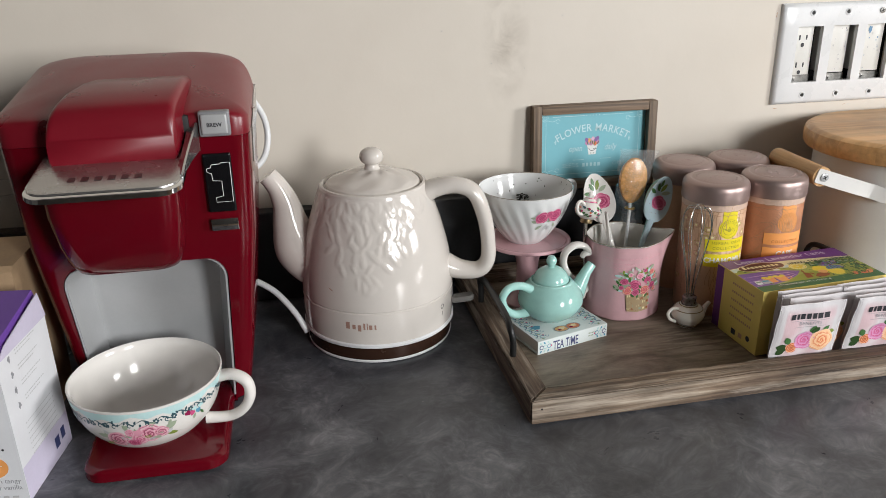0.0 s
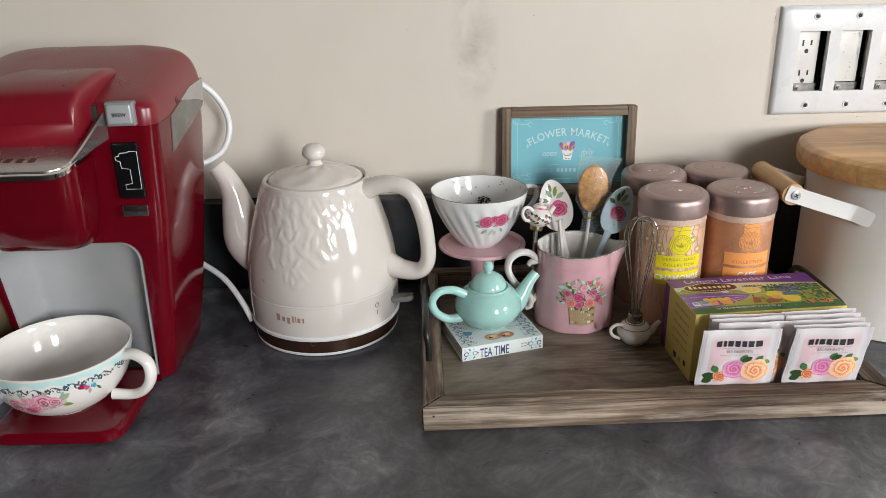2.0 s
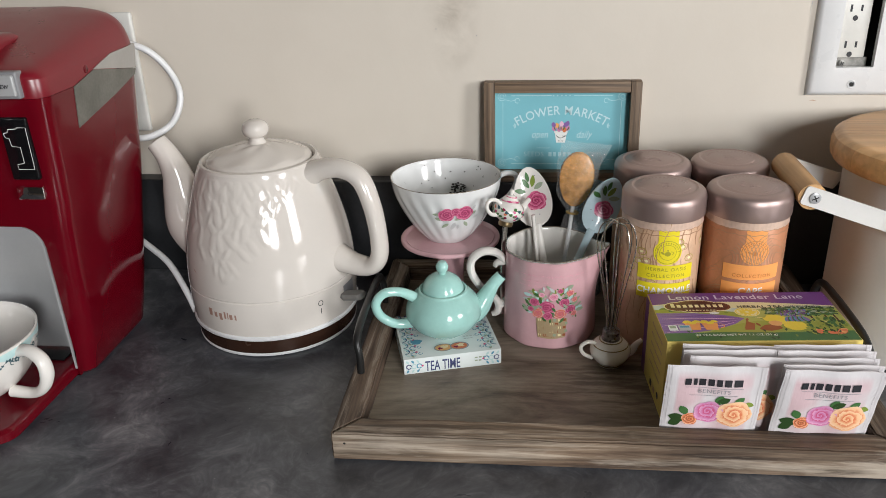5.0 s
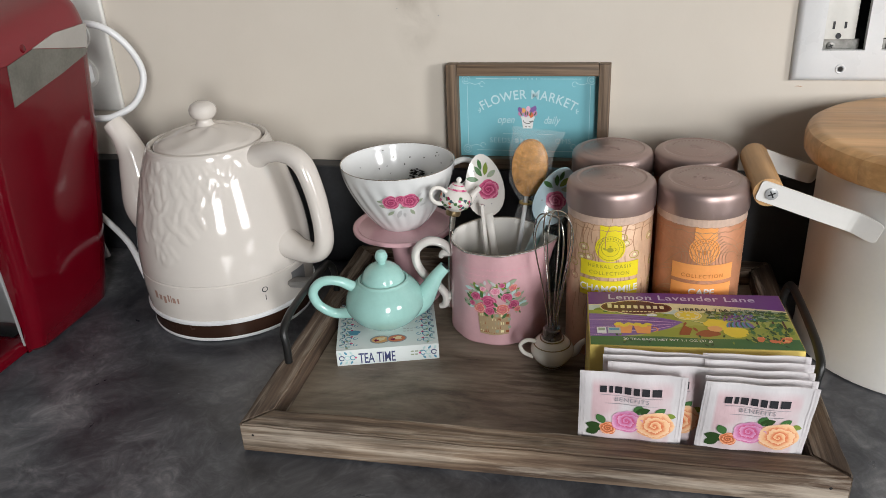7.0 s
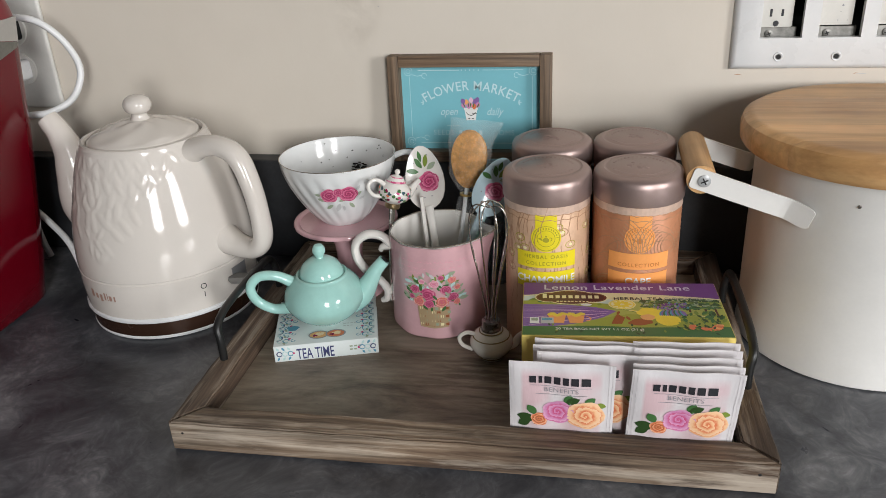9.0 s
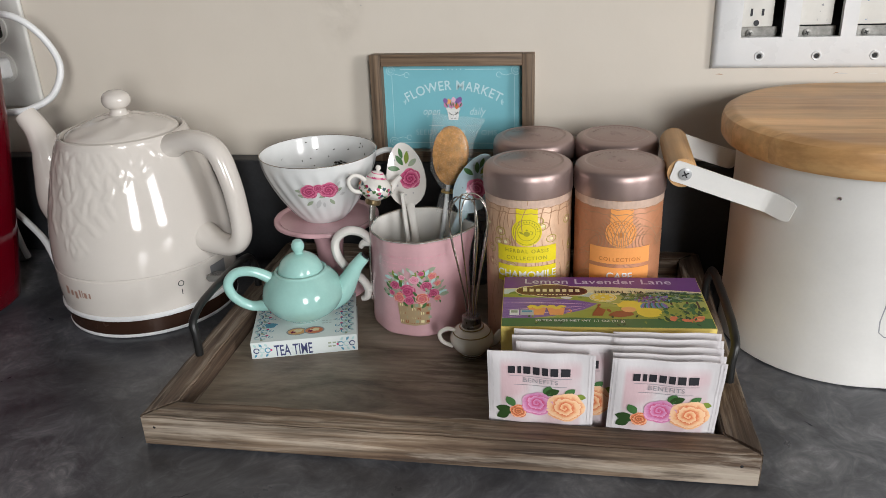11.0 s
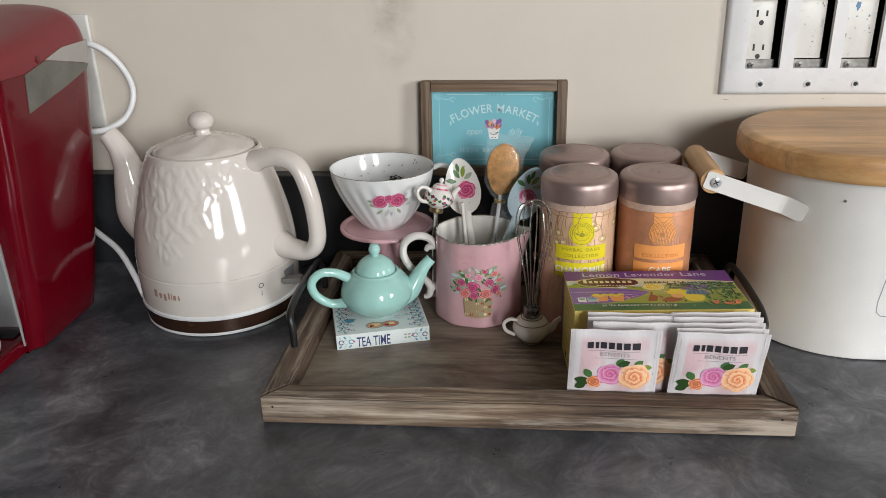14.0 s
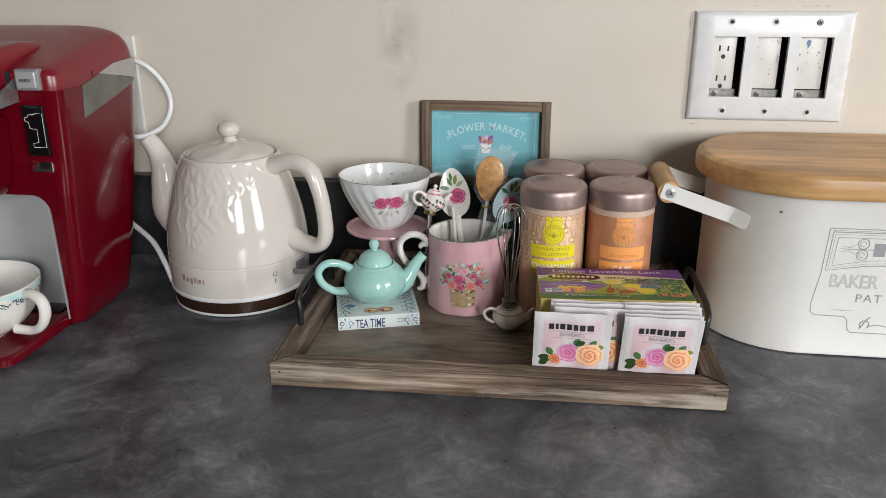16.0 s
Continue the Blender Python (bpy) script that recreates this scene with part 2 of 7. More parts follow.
M["chrome"] = mat("chrome", (0.78, 0.78, 0.78), 0.07, metal=1.0, var=0.02, bumps=0.0)
M["steel"] = mat("steel_wire", (0.44, 0.42, 0.39), 0.22, metal=1.0)
M["collar"] = mat("dark_steel_collar", (0.23, 0.21, 0.20), 0.28, metal=0.95, var=0.2, scale=200)
M["zinc"] = mat("dirty_zinc_bracket", (0.30, 0.29, 0.27), 0.5, metal=0.7, var=0.35, scale=120)
M["grey"] = mat("grey_button_surround", (0.22, 0.22, 0.23), 0.35)
M["reservoir"] = mat("smoky_clear_reservoir", (0.155, 0.150, 0.130), 0.08, var=0.25, trans=0.2)
M["waterline"] = mat("pale_reservoir_plastic", (0.42, 0.40, 0.37), 0.15, trans=0.2)
M["ceramic"] = mat("white_glazed_ceramic", (0.615, 0.570, 0.525), 0.09, coat=0.3, var=0.02, scale=14, bumps=0.006)
M["porcelain"] = mat("white_porcelain", (0.735, 0.705, 0.665), 0.10, coat=0.3, var=0.02, bumps=0.004)
M["bone"] = mat("cool_white_porcelain", (0.685, 0.690, 0.685), 0.10, coat=0.3, var=0.03, bumps=0.004)
M["cream"] = mat("cream_porcelain", (0.84, 0.80, 0.73), 0.14, coat=0.2, var=0.04)
M["plastic_w"] = mat("white_plastic", (0.715, 0.72, 0.725), 0.28, var=0.03)
M["plastic_i"] = mat("ivory_plastic", (0.66, 0.65, 0.615), 0.35, var=0.05)
M["brown"] = mat("dark_brown_strip", (0.045, 0.022, 0.014), 0.25, metal=0.3)
M["copper"] = mat("copper_print", (0.34, 0.20, 0.155), 0.40)
M["aqua"] = mat("aqua_glazed_ceramic", (0.35, 0.61, 0.56), 0.10, coat=0.4, var=0.05, scale=60, bumps=0.006)
M["pink"] = mat("pink_glazed_ceramic", (0.64, 0.385, 0.415), 0.12, coat=0.3, var=0.05, scale=40, bumps=0.006)
M["gilt"] = mat("silver_gilt_rim", (0.42, 0.38, 0.34), 0.25, metal=0.8)
M["brass"] = mat("antique_brass", (0.30, 0.22, 0.12), 0.35, metal=0.9, var=0.2, scale=200)
M["lid_metal"] = mat("rose_taupe_metal", (0.37, 0.275, 0.255), 0.40, metal=0.70, var=0.05, fine=1200, bumps=0.02)
M["can"] = mat("rose_gold_tin", (0.60, 0.39, 0.255), 0.42, metal=0.12, var=0.10, scale=50)
M["can_pale"] = mat("pale_rose_tin", (0.62, 0.45, 0.36), 0.40, metal=0.12, var=0.12, scale=120)
M["can_o"] = mat("copper_orange_tin", (0.50, 0.22, 0.115), 0.42, metal=0.12, var=0.10, scale=50)
M["can_line"] = mat("brown_line_print", (0.44, 0.255, 0.15), 0.4, metal=0.15)
M["yellow"] = mat("acid_yellow_print", (0.74, 0.615, 0.022), 0.35)
M["yellow_d"] = mat("olive_yellow_print", (0.36, 0.33, 0.03), 0.4)
M["orange"] = mat("orange_print", (0.86, 0.36, 0.11), 0.35)
M["orange_d"] = mat("burnt_orange_print", (0.55, 0.20, 0.05), 0.4)
M["ink_w"] = mat("white_ink", (0.80, 0.80, 0.78), 0.5)
M["ink_k"] = mat("black_ink", (0.02, 0.02, 0.025), 0.5)
M["ink_g"] = mat("grey_ink", (0.30, 0.30, 0.32), 0.5)
M["ink_lg"] = mat("pale_grey_ink", (0.50, 0.50, 0.50), 0.5)
M["mark"] = mat("dark_grey_mark", (0.22, 0.22, 0.22), 0.30, metal=0.9)
M["ink_n"] = mat("navy_ink", (0.05, 0.06, 0.16), 0.5)
M["ink_b"] = mat("blue_ink", (0.10, 0.30, 0.42), 0.5)
M["ink_t"] = mat("pale_turquoise_print", (0.47, 0.66, 0.655), 0.3)
M["scroll"] = mat("dark_teal_ink", (0.035, 0.085, 0.105), 0.4)
M["ink_sage"] = mat("sage_print", (0.32, 0.38, 0.27), 0.4)
M["rose_l"] = mat("pale_pink_print", (0.74, 0.33, 0.42), 0.25)
M["rose_m"] = mat("rose_pink_print", (0.56, 0.085, 0.21), 0.25)
M["rose_d"] = mat("deep_rose_print", (0.27, 0.018, 0.075), 0.25)
M["mauve_l"] = mat("light_mauve_print", (0.78, 0.50, 0.64), 0.35)
M["mauve"] = mat("mauve_print", (0.60, 0.24, 0.44), 0.35)
M["peach_l"] = mat("light_peach_print", (0.88, 0.66, 0.42), 0.35)
M["peach"] = mat("peach_print", (0.80, 0.40, 0.15), 0.35)
M["coral"] = mat("coral_print", (0.70, 0.19, 0.08), 0.35)
M["green"] = mat("leaf_green_print", (0.06, 0.16, 0.05), 0.35)
M["green_l"] = mat("fresh_green_print", (0.20, 0.27, 0.045), 0.35)
M["green_p"] = mat("pale_meadow_print", (0.40, 0.42, 0.10), 0.35)
M["meadow"] = mat("olive_meadow_print", (0.33, 0.36, 0.06), 0.35)
M["green_d"] = mat("dark_tree_print", (0.03, 0.07, 0.02), 0.35)
M["lemon"] = mat("lemon_yellow_print", (0.82, 0.62, 0.06), 0.35)
M["cream_ink"] = mat("cream_print", (0.80, 0.72, 0.42), 0.4)
M["purple"] = mat("purple_print", (0.155, 0.045, 0.22), 0.35)
M["purple_l"] = mat("lavender_print", (0.24, 0.13, 0.36), 0.35)
M["lilac"] = mat("lilac_carton", (0.60, 0.55, 0.68), 0.5)
M["maroon"] = mat("dark_brown_badge", (0.09, 0.025, 0.018), 0.35)
M["box_y"] = mat("mustard_carton_side", (0.70, 0.54, 0.14), 0.5, var=0.04)
M["fox"] = mat("russet_print", (0.32, 0.09, 0.03), 0.4)
M["sky_p"] = mat("pale_sky_print", (0.58, 0.66, 0.60), 0.4)
M["carton"] = mat("white_carton", (0.72, 0.72, 0.74), 0.45, var=0.03)
M["carton_p"] = mat("violet_carton_flap", (0.15, 0.06, 0.33), 0.4)
M["kraft"] = mat("kraft_paper", (0.46, 0.31, 0.18), 0.75, var=0.10, bumps=0.05)
M["paper"] = mat("white_paper", (0.74, 0.73, 0.70), 0.6, var=0.04)
M["book"] = mat("white_book_cover", (0.70, 0.75, 0.74), 0.30, var=0.03)
M["pouch"] = sachet_mat()
M["sachet_p"] = mat("blush_sachet_print", (0.77, 0.60, 0.61), 0.26, var=0.05, scale=60, fine=150, bumps=0.12)
M["sachet_e"] = mat("silver_white_sachet_edge", (0.70, 0.665, 0.675), 0.24, metal=0.05, var=0.08, scale=300)
M["sign"] = mat("turquoise_sign_print", (0.185, 0.475, 0.545), 0.55, var=0.03)
M["sign_w"] = mat("pale_sign_lettering", (0.52, 0.71, 0.75), 0.6)
M["sign_f"] = mat("faded_sign_lettering", (0.42, 0.66, 0.71), 0.6)
M["enamel"] = mat("white_enamelled_steel", (0.72, 0.705, 0.68), 0.33, var=0.03, bumps=0.012)
M["honey"] = mat("amber_honey_candy", (0.56, 0.27, 0.062), 0.26, var=0.36, scale=170, fine=500, bumps=0.30, coat=0.4, sub=0.25)
M["film"] = mat("clear_wrapping_film", (0.80, 0.80, 0.80), 0.06, bumps=0.9, fine=130, alpha=0.085)
M["twine"] = mat("gold_twine", (0.40, 0.27, 0.09), 0.5)
M["blue_p"] = mat("pale_blue_porcelain", (0.50, 0.64, 0.70), 0.12, coat=0.3)
M["glass"] = mat("clear_glass", (0.93, 0.95, 0.96), 0.03, trans=1.0, ior=1.45, var=0.0, bumps=0.0)
M["glass_b"] = mat("pale_blue_glass", (0.55, 0.68, 0.75), 0.05, trans=0.7, ior=1.35, var=0.03, bumps=0.0)
M["smoke"] = mat("smoky_switch_plastic", (0.45, 0.44, 0.42), 0.12, trans=0.5)
M["leaf_tea"] = mat("dark_tea_leaves", (0.012, 0.010, 0.008), 0.8)
M["basket"] = mat("tan_basket_print", (0.42, 0.31, 0.18), 0.3)
M["paint_blue"] = mat("blue_paint_splash", (0.12, 0.25, 0.40), 0.6)
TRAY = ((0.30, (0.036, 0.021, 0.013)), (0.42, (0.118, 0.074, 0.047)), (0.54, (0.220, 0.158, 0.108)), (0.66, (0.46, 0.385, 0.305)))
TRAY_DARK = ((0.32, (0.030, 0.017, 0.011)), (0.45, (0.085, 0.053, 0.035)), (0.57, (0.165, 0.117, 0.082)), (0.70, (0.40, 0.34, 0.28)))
PINE = ((0.30, (0.47, 0.25, 0.095)), (0.50, (0.60, 0.35, 0.150)), (0.70, (0.69, 0.44, 0.21)))
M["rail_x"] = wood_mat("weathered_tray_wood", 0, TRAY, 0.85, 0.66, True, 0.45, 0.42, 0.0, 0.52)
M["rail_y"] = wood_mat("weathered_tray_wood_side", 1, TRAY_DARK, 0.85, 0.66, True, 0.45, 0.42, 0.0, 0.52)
M["board"] = board_mat()
M["frame_x"] = wood_mat("brown_sign_frame", 0, ((0.3, (0.155, 0.100, 0.062)), (0.7, (0.25, 0.170, 0.108))), 1.2, 0.6, False)
M["frame_z"] = wood_mat("brown_sign_frame_upright", 2, ((0.3, (0.155, 0.100, 0.062)), (0.7, (0.25, 0.170, 0.108))), 1.2, 0.6, False)
M["pine"] = wood_mat("pale_pine_lid", 0, PINE, 0.34, 0.42, False, 0.04, 0.82, 0.30)
M["pine_y"] = wood_mat("pale_pine_rod", 1, PINE, 0.6, 0.5, False, 0.05, 0.86)


# ---- mesh tools ----
def part(name, bm, material, parent=None, label="", smooth=True):
    """Links a bmesh as one mesh object under a thing or a part."""
    me = bpy.data.meshes.new(name)
    bmesh.ops.recalc_face_normals(bm, faces=bm.faces)
    bm.to_mesh(me)
    bm.free()
    for mt in material if isinstance(material, (list, tuple)) else [material]:
        me.materials.append(mt)
    if smooth:
        me.polygons.foreach_set("use_smooth", [True] * len(me.polygons))
        me.set_sharp_from_angle(angle=radians(38))
    ob = new(name, me)
    ob.parent = parent
    if label:
        ob["label"] = label
    return ob


def thing(name, m, label, category, group="", kind=""):
    ob = new(name)
    ob.empty_display_size = 0.02
    ob.matrix_world = m
    return tagged(ob, label, category, group, kind)


def catmull(pts, n=8, closed=False):
    pts = [Vector(p) for p in pts]
    out, k = [], len(pts)
    for i in range(k if closed else k - 1):
        if closed:
            a, b, c, d = pts[i - 1], pts[i], pts[(i + 1) % k], pts[(i + 2) % k]
        else:
            a, b, c, d = pts[max(i - 1, 0)], pts[i], pts[i + 1], pts[min(i + 2, k - 1)]
        for j in range(n):
            t = j / n
            out.append(0.5 * (2 * b + (c - a) * t + (2 * a - 5 * b + 4 * c - d) * t * t + (3 * b - a - 3 * c + d) * t ** 3))
    if not closed:
        out.append(pts[-1])
    return out


def bridge(bm, loops, cap=True, closed_end=False):
    vs = [[bm.verts.new(p) for p in lp] for lp in loops]
    n = len(vs[0])
    pairs = list(zip(vs, vs[1:])) + ([(vs[-1], vs[0])] if closed_end else [])
    for a, b in pairs:
        for i in range(n):
            j = (i + 1) % n
            bm.faces.new((a[i], a[j], b[j], b[i]))
    if cap and not closed_end:
        bm.faces.new(vs[0])
        bm.faces.new(vs[-1])
    return vs


def loft(loops, cap=True, bm=None, closed_end=False):
    bm = bm or bmesh.new()
    bridge(bm, loops, cap, closed_end)
    return bm


def lathe(profile, seg=64, warp=None, bm=None, cap=True):
    """profile: (r, z) from one end to the other; a radius of 0 closes the end."""
    bm = bm or bmesh.new()
    rings = []
    for r, z in profile:
        if r < 1e-6:
            rings.append([bm.verts.new((0, 0, z))])
        else:
            ring = []
            for i in range(seg):
                a = 2 * math.pi * i / seg
                p = Vector((r * math.sin(a), -r * math.cos(a), z))
                ring.append(bm.verts.new(warp(p, a, r, z) if warp else p))
            rings.append(ring)
    for a, b in zip(rings, rings[1:]):
        if len(a) == 1 and len(b) == 1:
            continue
        for i in range(seg):
            j = (i + 1) % seg
            if len(a) == 1:
                bm.faces.new((a[0], b[j], b[i]))
            elif len(b) == 1:
                bm.faces.new((a[i], a[j], b[0]))
            else:
                bm.faces.new((a[i], a[j], b[j], b[i]))
    for ring in (rings[0], rings[-1]):
        if len(ring) > 1 and cap:
            bm.faces.new(ring)
    return bm


def smooth_profile(pts, n=6):
    return [(max(p.x, 0), p.y) for p in catmull([(r, z, 0) for r, z in pts], n)]


def tube(pts, radius, seg=14, closed=False, bm=None, aspect=1.0, up=None):
    """A round or oval bar along a line; radius may vary point by point."""
    bm = bm or bmesh.new()
    pts = [Vector(p) for p in pts]
    k = len(pts)
    rad = radius if isinstance(radius, (list, tuple)) else [radius] * k
    loops, nrm = [], None
    for i, p in enumerate(pts):
        t = (pts[(i + 1) % k] - pts[i - 1]) if closed else (pts[min(i + 1, k - 1)] - pts[max(i - 1, 0)])
        t.normalize()
        if nrm is None:
            nrm = Vector(up) if up else (Vector((0, 0, 1)) if abs(t.z) < 0.9 else Vector((1, 0, 0)))
        nrm = (nrm - t * nrm.dot(t)).normalized()
        bi = t.cross(nrm)
        r = rad[min(int(i * len(rad) / k), len(rad) - 1)] if len(rad) != k else rad[i]
        loops.append([p + nrm * (r * math.cos(a)) + bi * (r * aspect * math.sin(a)) for a in (2 * math.pi * j / seg for j in range(seg))])
    bridge(bm, loops, not closed, closed)
    return bm


def lerp_list(vals, n):
    out = []
    for i in range(n):
        f = i / (n - 1) * (len(vals) - 1)
        k = min(int(f), len(vals) - 2)
        out.append(vals[k] + (vals[k + 1] - vals[k]) * (f - k))
    return out


def box(x0, x1, y0, y1, z0, z1, bevel=0.0, seg=2, bm=None):
    own = bmesh.new()
    v = [own.verts.new((x, y, z)) for x in (x0, x1) for y in (y0, y1) for z in (z0, z1)]
    for f in ((0, 1, 3, 2), (4, 6, 7, 5), (0, 4, 5, 1), (2, 3, 7, 6), (0, 2, 6, 4), (1, 5, 7, 3)):
        own.faces.new([v[i] for i in f])
    bmesh.ops.recalc_face_normals(own, faces=own.faces)
    if bevel:
        bmesh.ops.bevel(own, geom=own.edges[:], offset=bevel, segments=seg, affect="EDGES", profile=0.6)
    if bm is None:
        return own
    tmp = bpy.data.meshes.new("tmp")
    own.to_mesh(tmp)
    own.free()
    bm.from_mesh(tmp)
    bpy.data.meshes.remove(tmp)
    return bm


def rrect(w, d, r, cx=0, cy=0, z=0, n=6):
    out = []
    for sx, sy, a0 in ((1, -1, -90), (1, 1, 0), (-1, 1, 90), (-1, -1, 180)):
        for i in range(n + 1):
            a = radians(a0 + 90 * i / n)
            out.append(Vector((cx + sx * (w - r) + r * math.cos(a), cy + sy * (d - r) + r * math.sin(a), z)))
    return out


def holed(xs, zs, holes, y0, y1, bm=None):
    """A plate in the xz plane, cut on the lines xs and zs, with the cells in holes left out and open right through."""
    bm = bm or bmesh.new()
    cache = {}

    def vert(i, k, y):
        if (i, k, y) not in cache:
            cache[i, k, y] = bm.verts.new((xs[i], y, zs[k]))
        return cache[i, k, y]
    solid = lambda i, k: 0 <= i < len(xs) - 1 and 0 <= k < len(zs) - 1 and (i, k) not in holes
    for i in range(len(xs) - 1):
        for k in range(len(zs) - 1):
            if not solid(i, k):
                continue
            for y in (y0, y1):
                bm.faces.new([vert(a, b, y) for a, b in ((i, k), (i + 1, k), (i + 1, k + 1), (i, k + 1))])
            for di, dk, e in ((-1, 0, ((i, k), (i, k + 1))), (1, 0, ((i + 1, k), (i + 1, k + 1))), (0, -1, ((i, k), (i + 1, k))), (0, 1, ((i, k + 1), (i + 1, k + 1)))):
                if not solid(i + di, k + dk):
                    (a, b), (c, d) = e
                    bm.faces.new((vert(a, b, y0), vert(c, d, y0), vert(c, d, y1), vert(a, b, y1)))
    return bm


# ---- printed art: thin shapes laid on a surface ----
INK = {}
INK["sachet_p"] = (0.77, 0.60, 0.61)
INK["fox"] = (0.32, 0.09, 0.03)
INK["coral"] = (0.70, 0.19, 0.08)
INK["peach_m"] = (0.86, 0.52, 0.29)
INK["peach"] = (0.80, 0.40, 0.15)
INK["peach_l"] = (0.88, 0.60, 0.40)
INK["mauve"] = (0.60, 0.24, 0.44)
INK["mauve_l"] = (0.74, 0.41, 0.57)
INK["rose_d"] = (0.27, 0.018, 0.075)
INK["rose_m"] = (0.56, 0.085, 0.21)
INK["rose_l"] = (0.74, 0.33, 0.42)


def bloom_mat(light, mid, dark):
    """The key of a printed rose: petals wound round a deep heart, in three inks that run into one another."""
    key = "bloom_%s_%s_%s" % (light, mid, dark)
    if key in M:
        return key
    m, n, l, bs = base_mat(key)
    uv = n.new("ShaderNodeUVMap")
    uv.uv_map = "bloom"

    def calc(op, a, b=None):
        q = n.new("ShaderNodeMath")
        q.operation = op
        for s_, v in zip(q.inputs, (a, b)):
            if isinstance(v, (int, float)):
                s_.default_value = v
            elif v is not None:
                l.new(v, s_)
        return q.outputs[0]
    wob = noise_tex(n, l, uv.outputs[0], 2.3, 3, 0.6, 0.4)
    fine = noise_tex(n, l, uv.outputs[0], 9.0, 3)
    sp = n.new("ShaderNodeSeparateXYZ")
    l.new(uv.outputs[0], sp.inputs[0])
    rad = calc("SQRT", calc("ADD", calc("MULTIPLY", sp.outputs[0], sp.outputs[0]), calc("MULTIPLY", sp.outputs[1], sp.outputs[1])))
    turn = calc("DIVIDE", calc("ARCTAN2", sp.outputs[1], sp.outputs[0]), 2 * math.pi)
    wind = calc("ADD", calc("MULTIPLY", calc("POWER", rad, 0.8), 3.1), calc("ADD", turn, calc("MULTIPLY", wob, 1.5)))
    fold = calc("FRACT", wind)
    tone = calc("ADD", calc("MULTIPLY", fold, 0.62), calc("ADD", calc("MULTIPLY", rad, 0.34), calc("MULTIPLY", calc("SUBTRACT", fine, 0.5), 0.35)))
    c = ramp(n, l, tone, ((0.20, INK[dark]), (0.52, INK[mid]), (0.95, INK[light])))
    l.new(c, bs.inputs["Base Color"])
    bs.inputs["Roughness"].default_value = 0.28
    M[key] = m
    return key


class Art:
    """Flat shapes in (u, v) metres, each on a layer of its own, mapped on to a surface."""

    def __init__(self):
        self.shapes, self.mats, self.rng = [], [], random.Random(5)

    def slot(self, key):
        if key not in self.mats:
            self.mats.append(key)
        return self.mats.index(key)

    def fan(self, pts, key):
        self.shapes.append(("fan", pts, self.slot(key)))
        return self

    def strip(self, left, right, key):
        self.shapes.append(("strip", (left, right), self.slot(key)))
        return self

    def blob(self, cx, cy, rx, ry, key, rot=0.0, wob=0.0, n=18):
        ph = [self.rng.uniform(0, 6.28) for _ in range(3)]
        pts = []
        for i in range(n):
            a = 2 * math.pi * i / n
            k = 1 + wob * (math.sin(3 * a + ph[0]) * 0.5 + math.sin(5 * a + ph[1]) * 0.5)
            x, y = rx * k * math.cos(a), ry * k * math.sin(a)
            pts.append((cx + x * math.cos(rot) - y * math.sin(rot), cy + x * math.sin(rot) + y * math.cos(rot)))
        return self.fan(pts, key)

    def rect(self, x0, y0, x1, y1, key, n=8):
        xs = [x0 + (x1 - x0) * i / n for i in range(n + 1)]
        return self.strip([(x, y0) for x in xs], [(x, y1) for x in xs], key)

    def line(self, pts, w, key, taper=False):
        L, R, k = [], [], len(pts)
        for i, (x, y) in enumerate(pts):
            ax, ay = pts[max(i - 1, 0)]
            bx, by = pts[min(i + 1, k - 1)]
            d = math.hypot(bx - ax, by - ay) or 1
            ww = w * (1 - 0.8 * abs(2 * i / (k - 1) - 1)) if taper else w
            nx, ny = -(by - ay) / d * ww / 2, (bx - ax) / d * ww / 2
            L.append((x + nx, y + ny))
            R.append((x - nx, y - ny))
        return self.strip(L, R, key)

    def ring(self, cx, cy, r, w, key, a0=0, a1=360, n=24, ry=None):
        return self.line([(cx + r * math.cos(radians(a0 + (a1 - a0) * i / n)), cy + (ry or r) * math.sin(radians(a0 + (a1 - a0) * i / n))) for i in range(n + 1)], w, key)

    def leaf(self, cx, cy, length, ang, key, fat=0.42):
        a, pts, n = radians(ang), [], 7
        for s in (1, -1):
            for i in range(n):
                t = i / n if s > 0 else 1 - i / n
                w = s * fat * length * 0.5 * math.sin(math.pi * t) ** 0.8
                pts.append((cx + t * length * math.cos(a) - w * math.sin(a), cy + t * length * math.sin(a) + w * math.cos(a)))
        return self.fan(pts, key)

    def rose(self, cx, cy, r, light, mid, dark):
        """A full bloom with a lobed outline; its turned petals are in the print's material."""
        self.shapes.append(("bloom", (cx, cy, r, self.rng.uniform(0, 6.28)), self.slot(bloom_mat(light, mid, dark))))
        return self

    def text(self, body, x, y, size, key, bold=0.0, align="CENTER", shear=0.0, squeeze=1.0, bend=None, space=1.0):
        cu = bpy.data.curves.new("lettering", "FONT")
        cu.body, cu.size, cu.align_x, cu.shear, cu.offset, cu.resolution_u = body, size, align, shear, bold * size, 3
        cu.space_character = space
        ob = new("lettering", cu)
        me = bpy.data.meshes.new_from_object(ob.evaluated_get(bpy.context.evaluated_depsgraph_get()))
        pts = []
        for v in me.vertices:
            px, py = v.co.x * squeeze, v.co.y
            if bend:
                a = px / bend
                px, py = (bend + py) * math.sin(a), (bend + py) * math.cos(a) - bend
            pts.append((x + px, y + py))
        self.shapes.append(("mesh", (pts, [list(p.vertices) for p in me.polygons]), self.slot(key)))
        bpy.data.objects.remove(ob)
        bpy.data.meshes.remove(me)
        bpy.data.curves.remove(cu)
        return self

    def bars(self, x, y, w, h, key, n=6, gap=0.25, slant=0.0):
        """A line of writing that cannot be read, as plain bars."""
        step = w / n
        for i in range(n):
            a = x + i * step
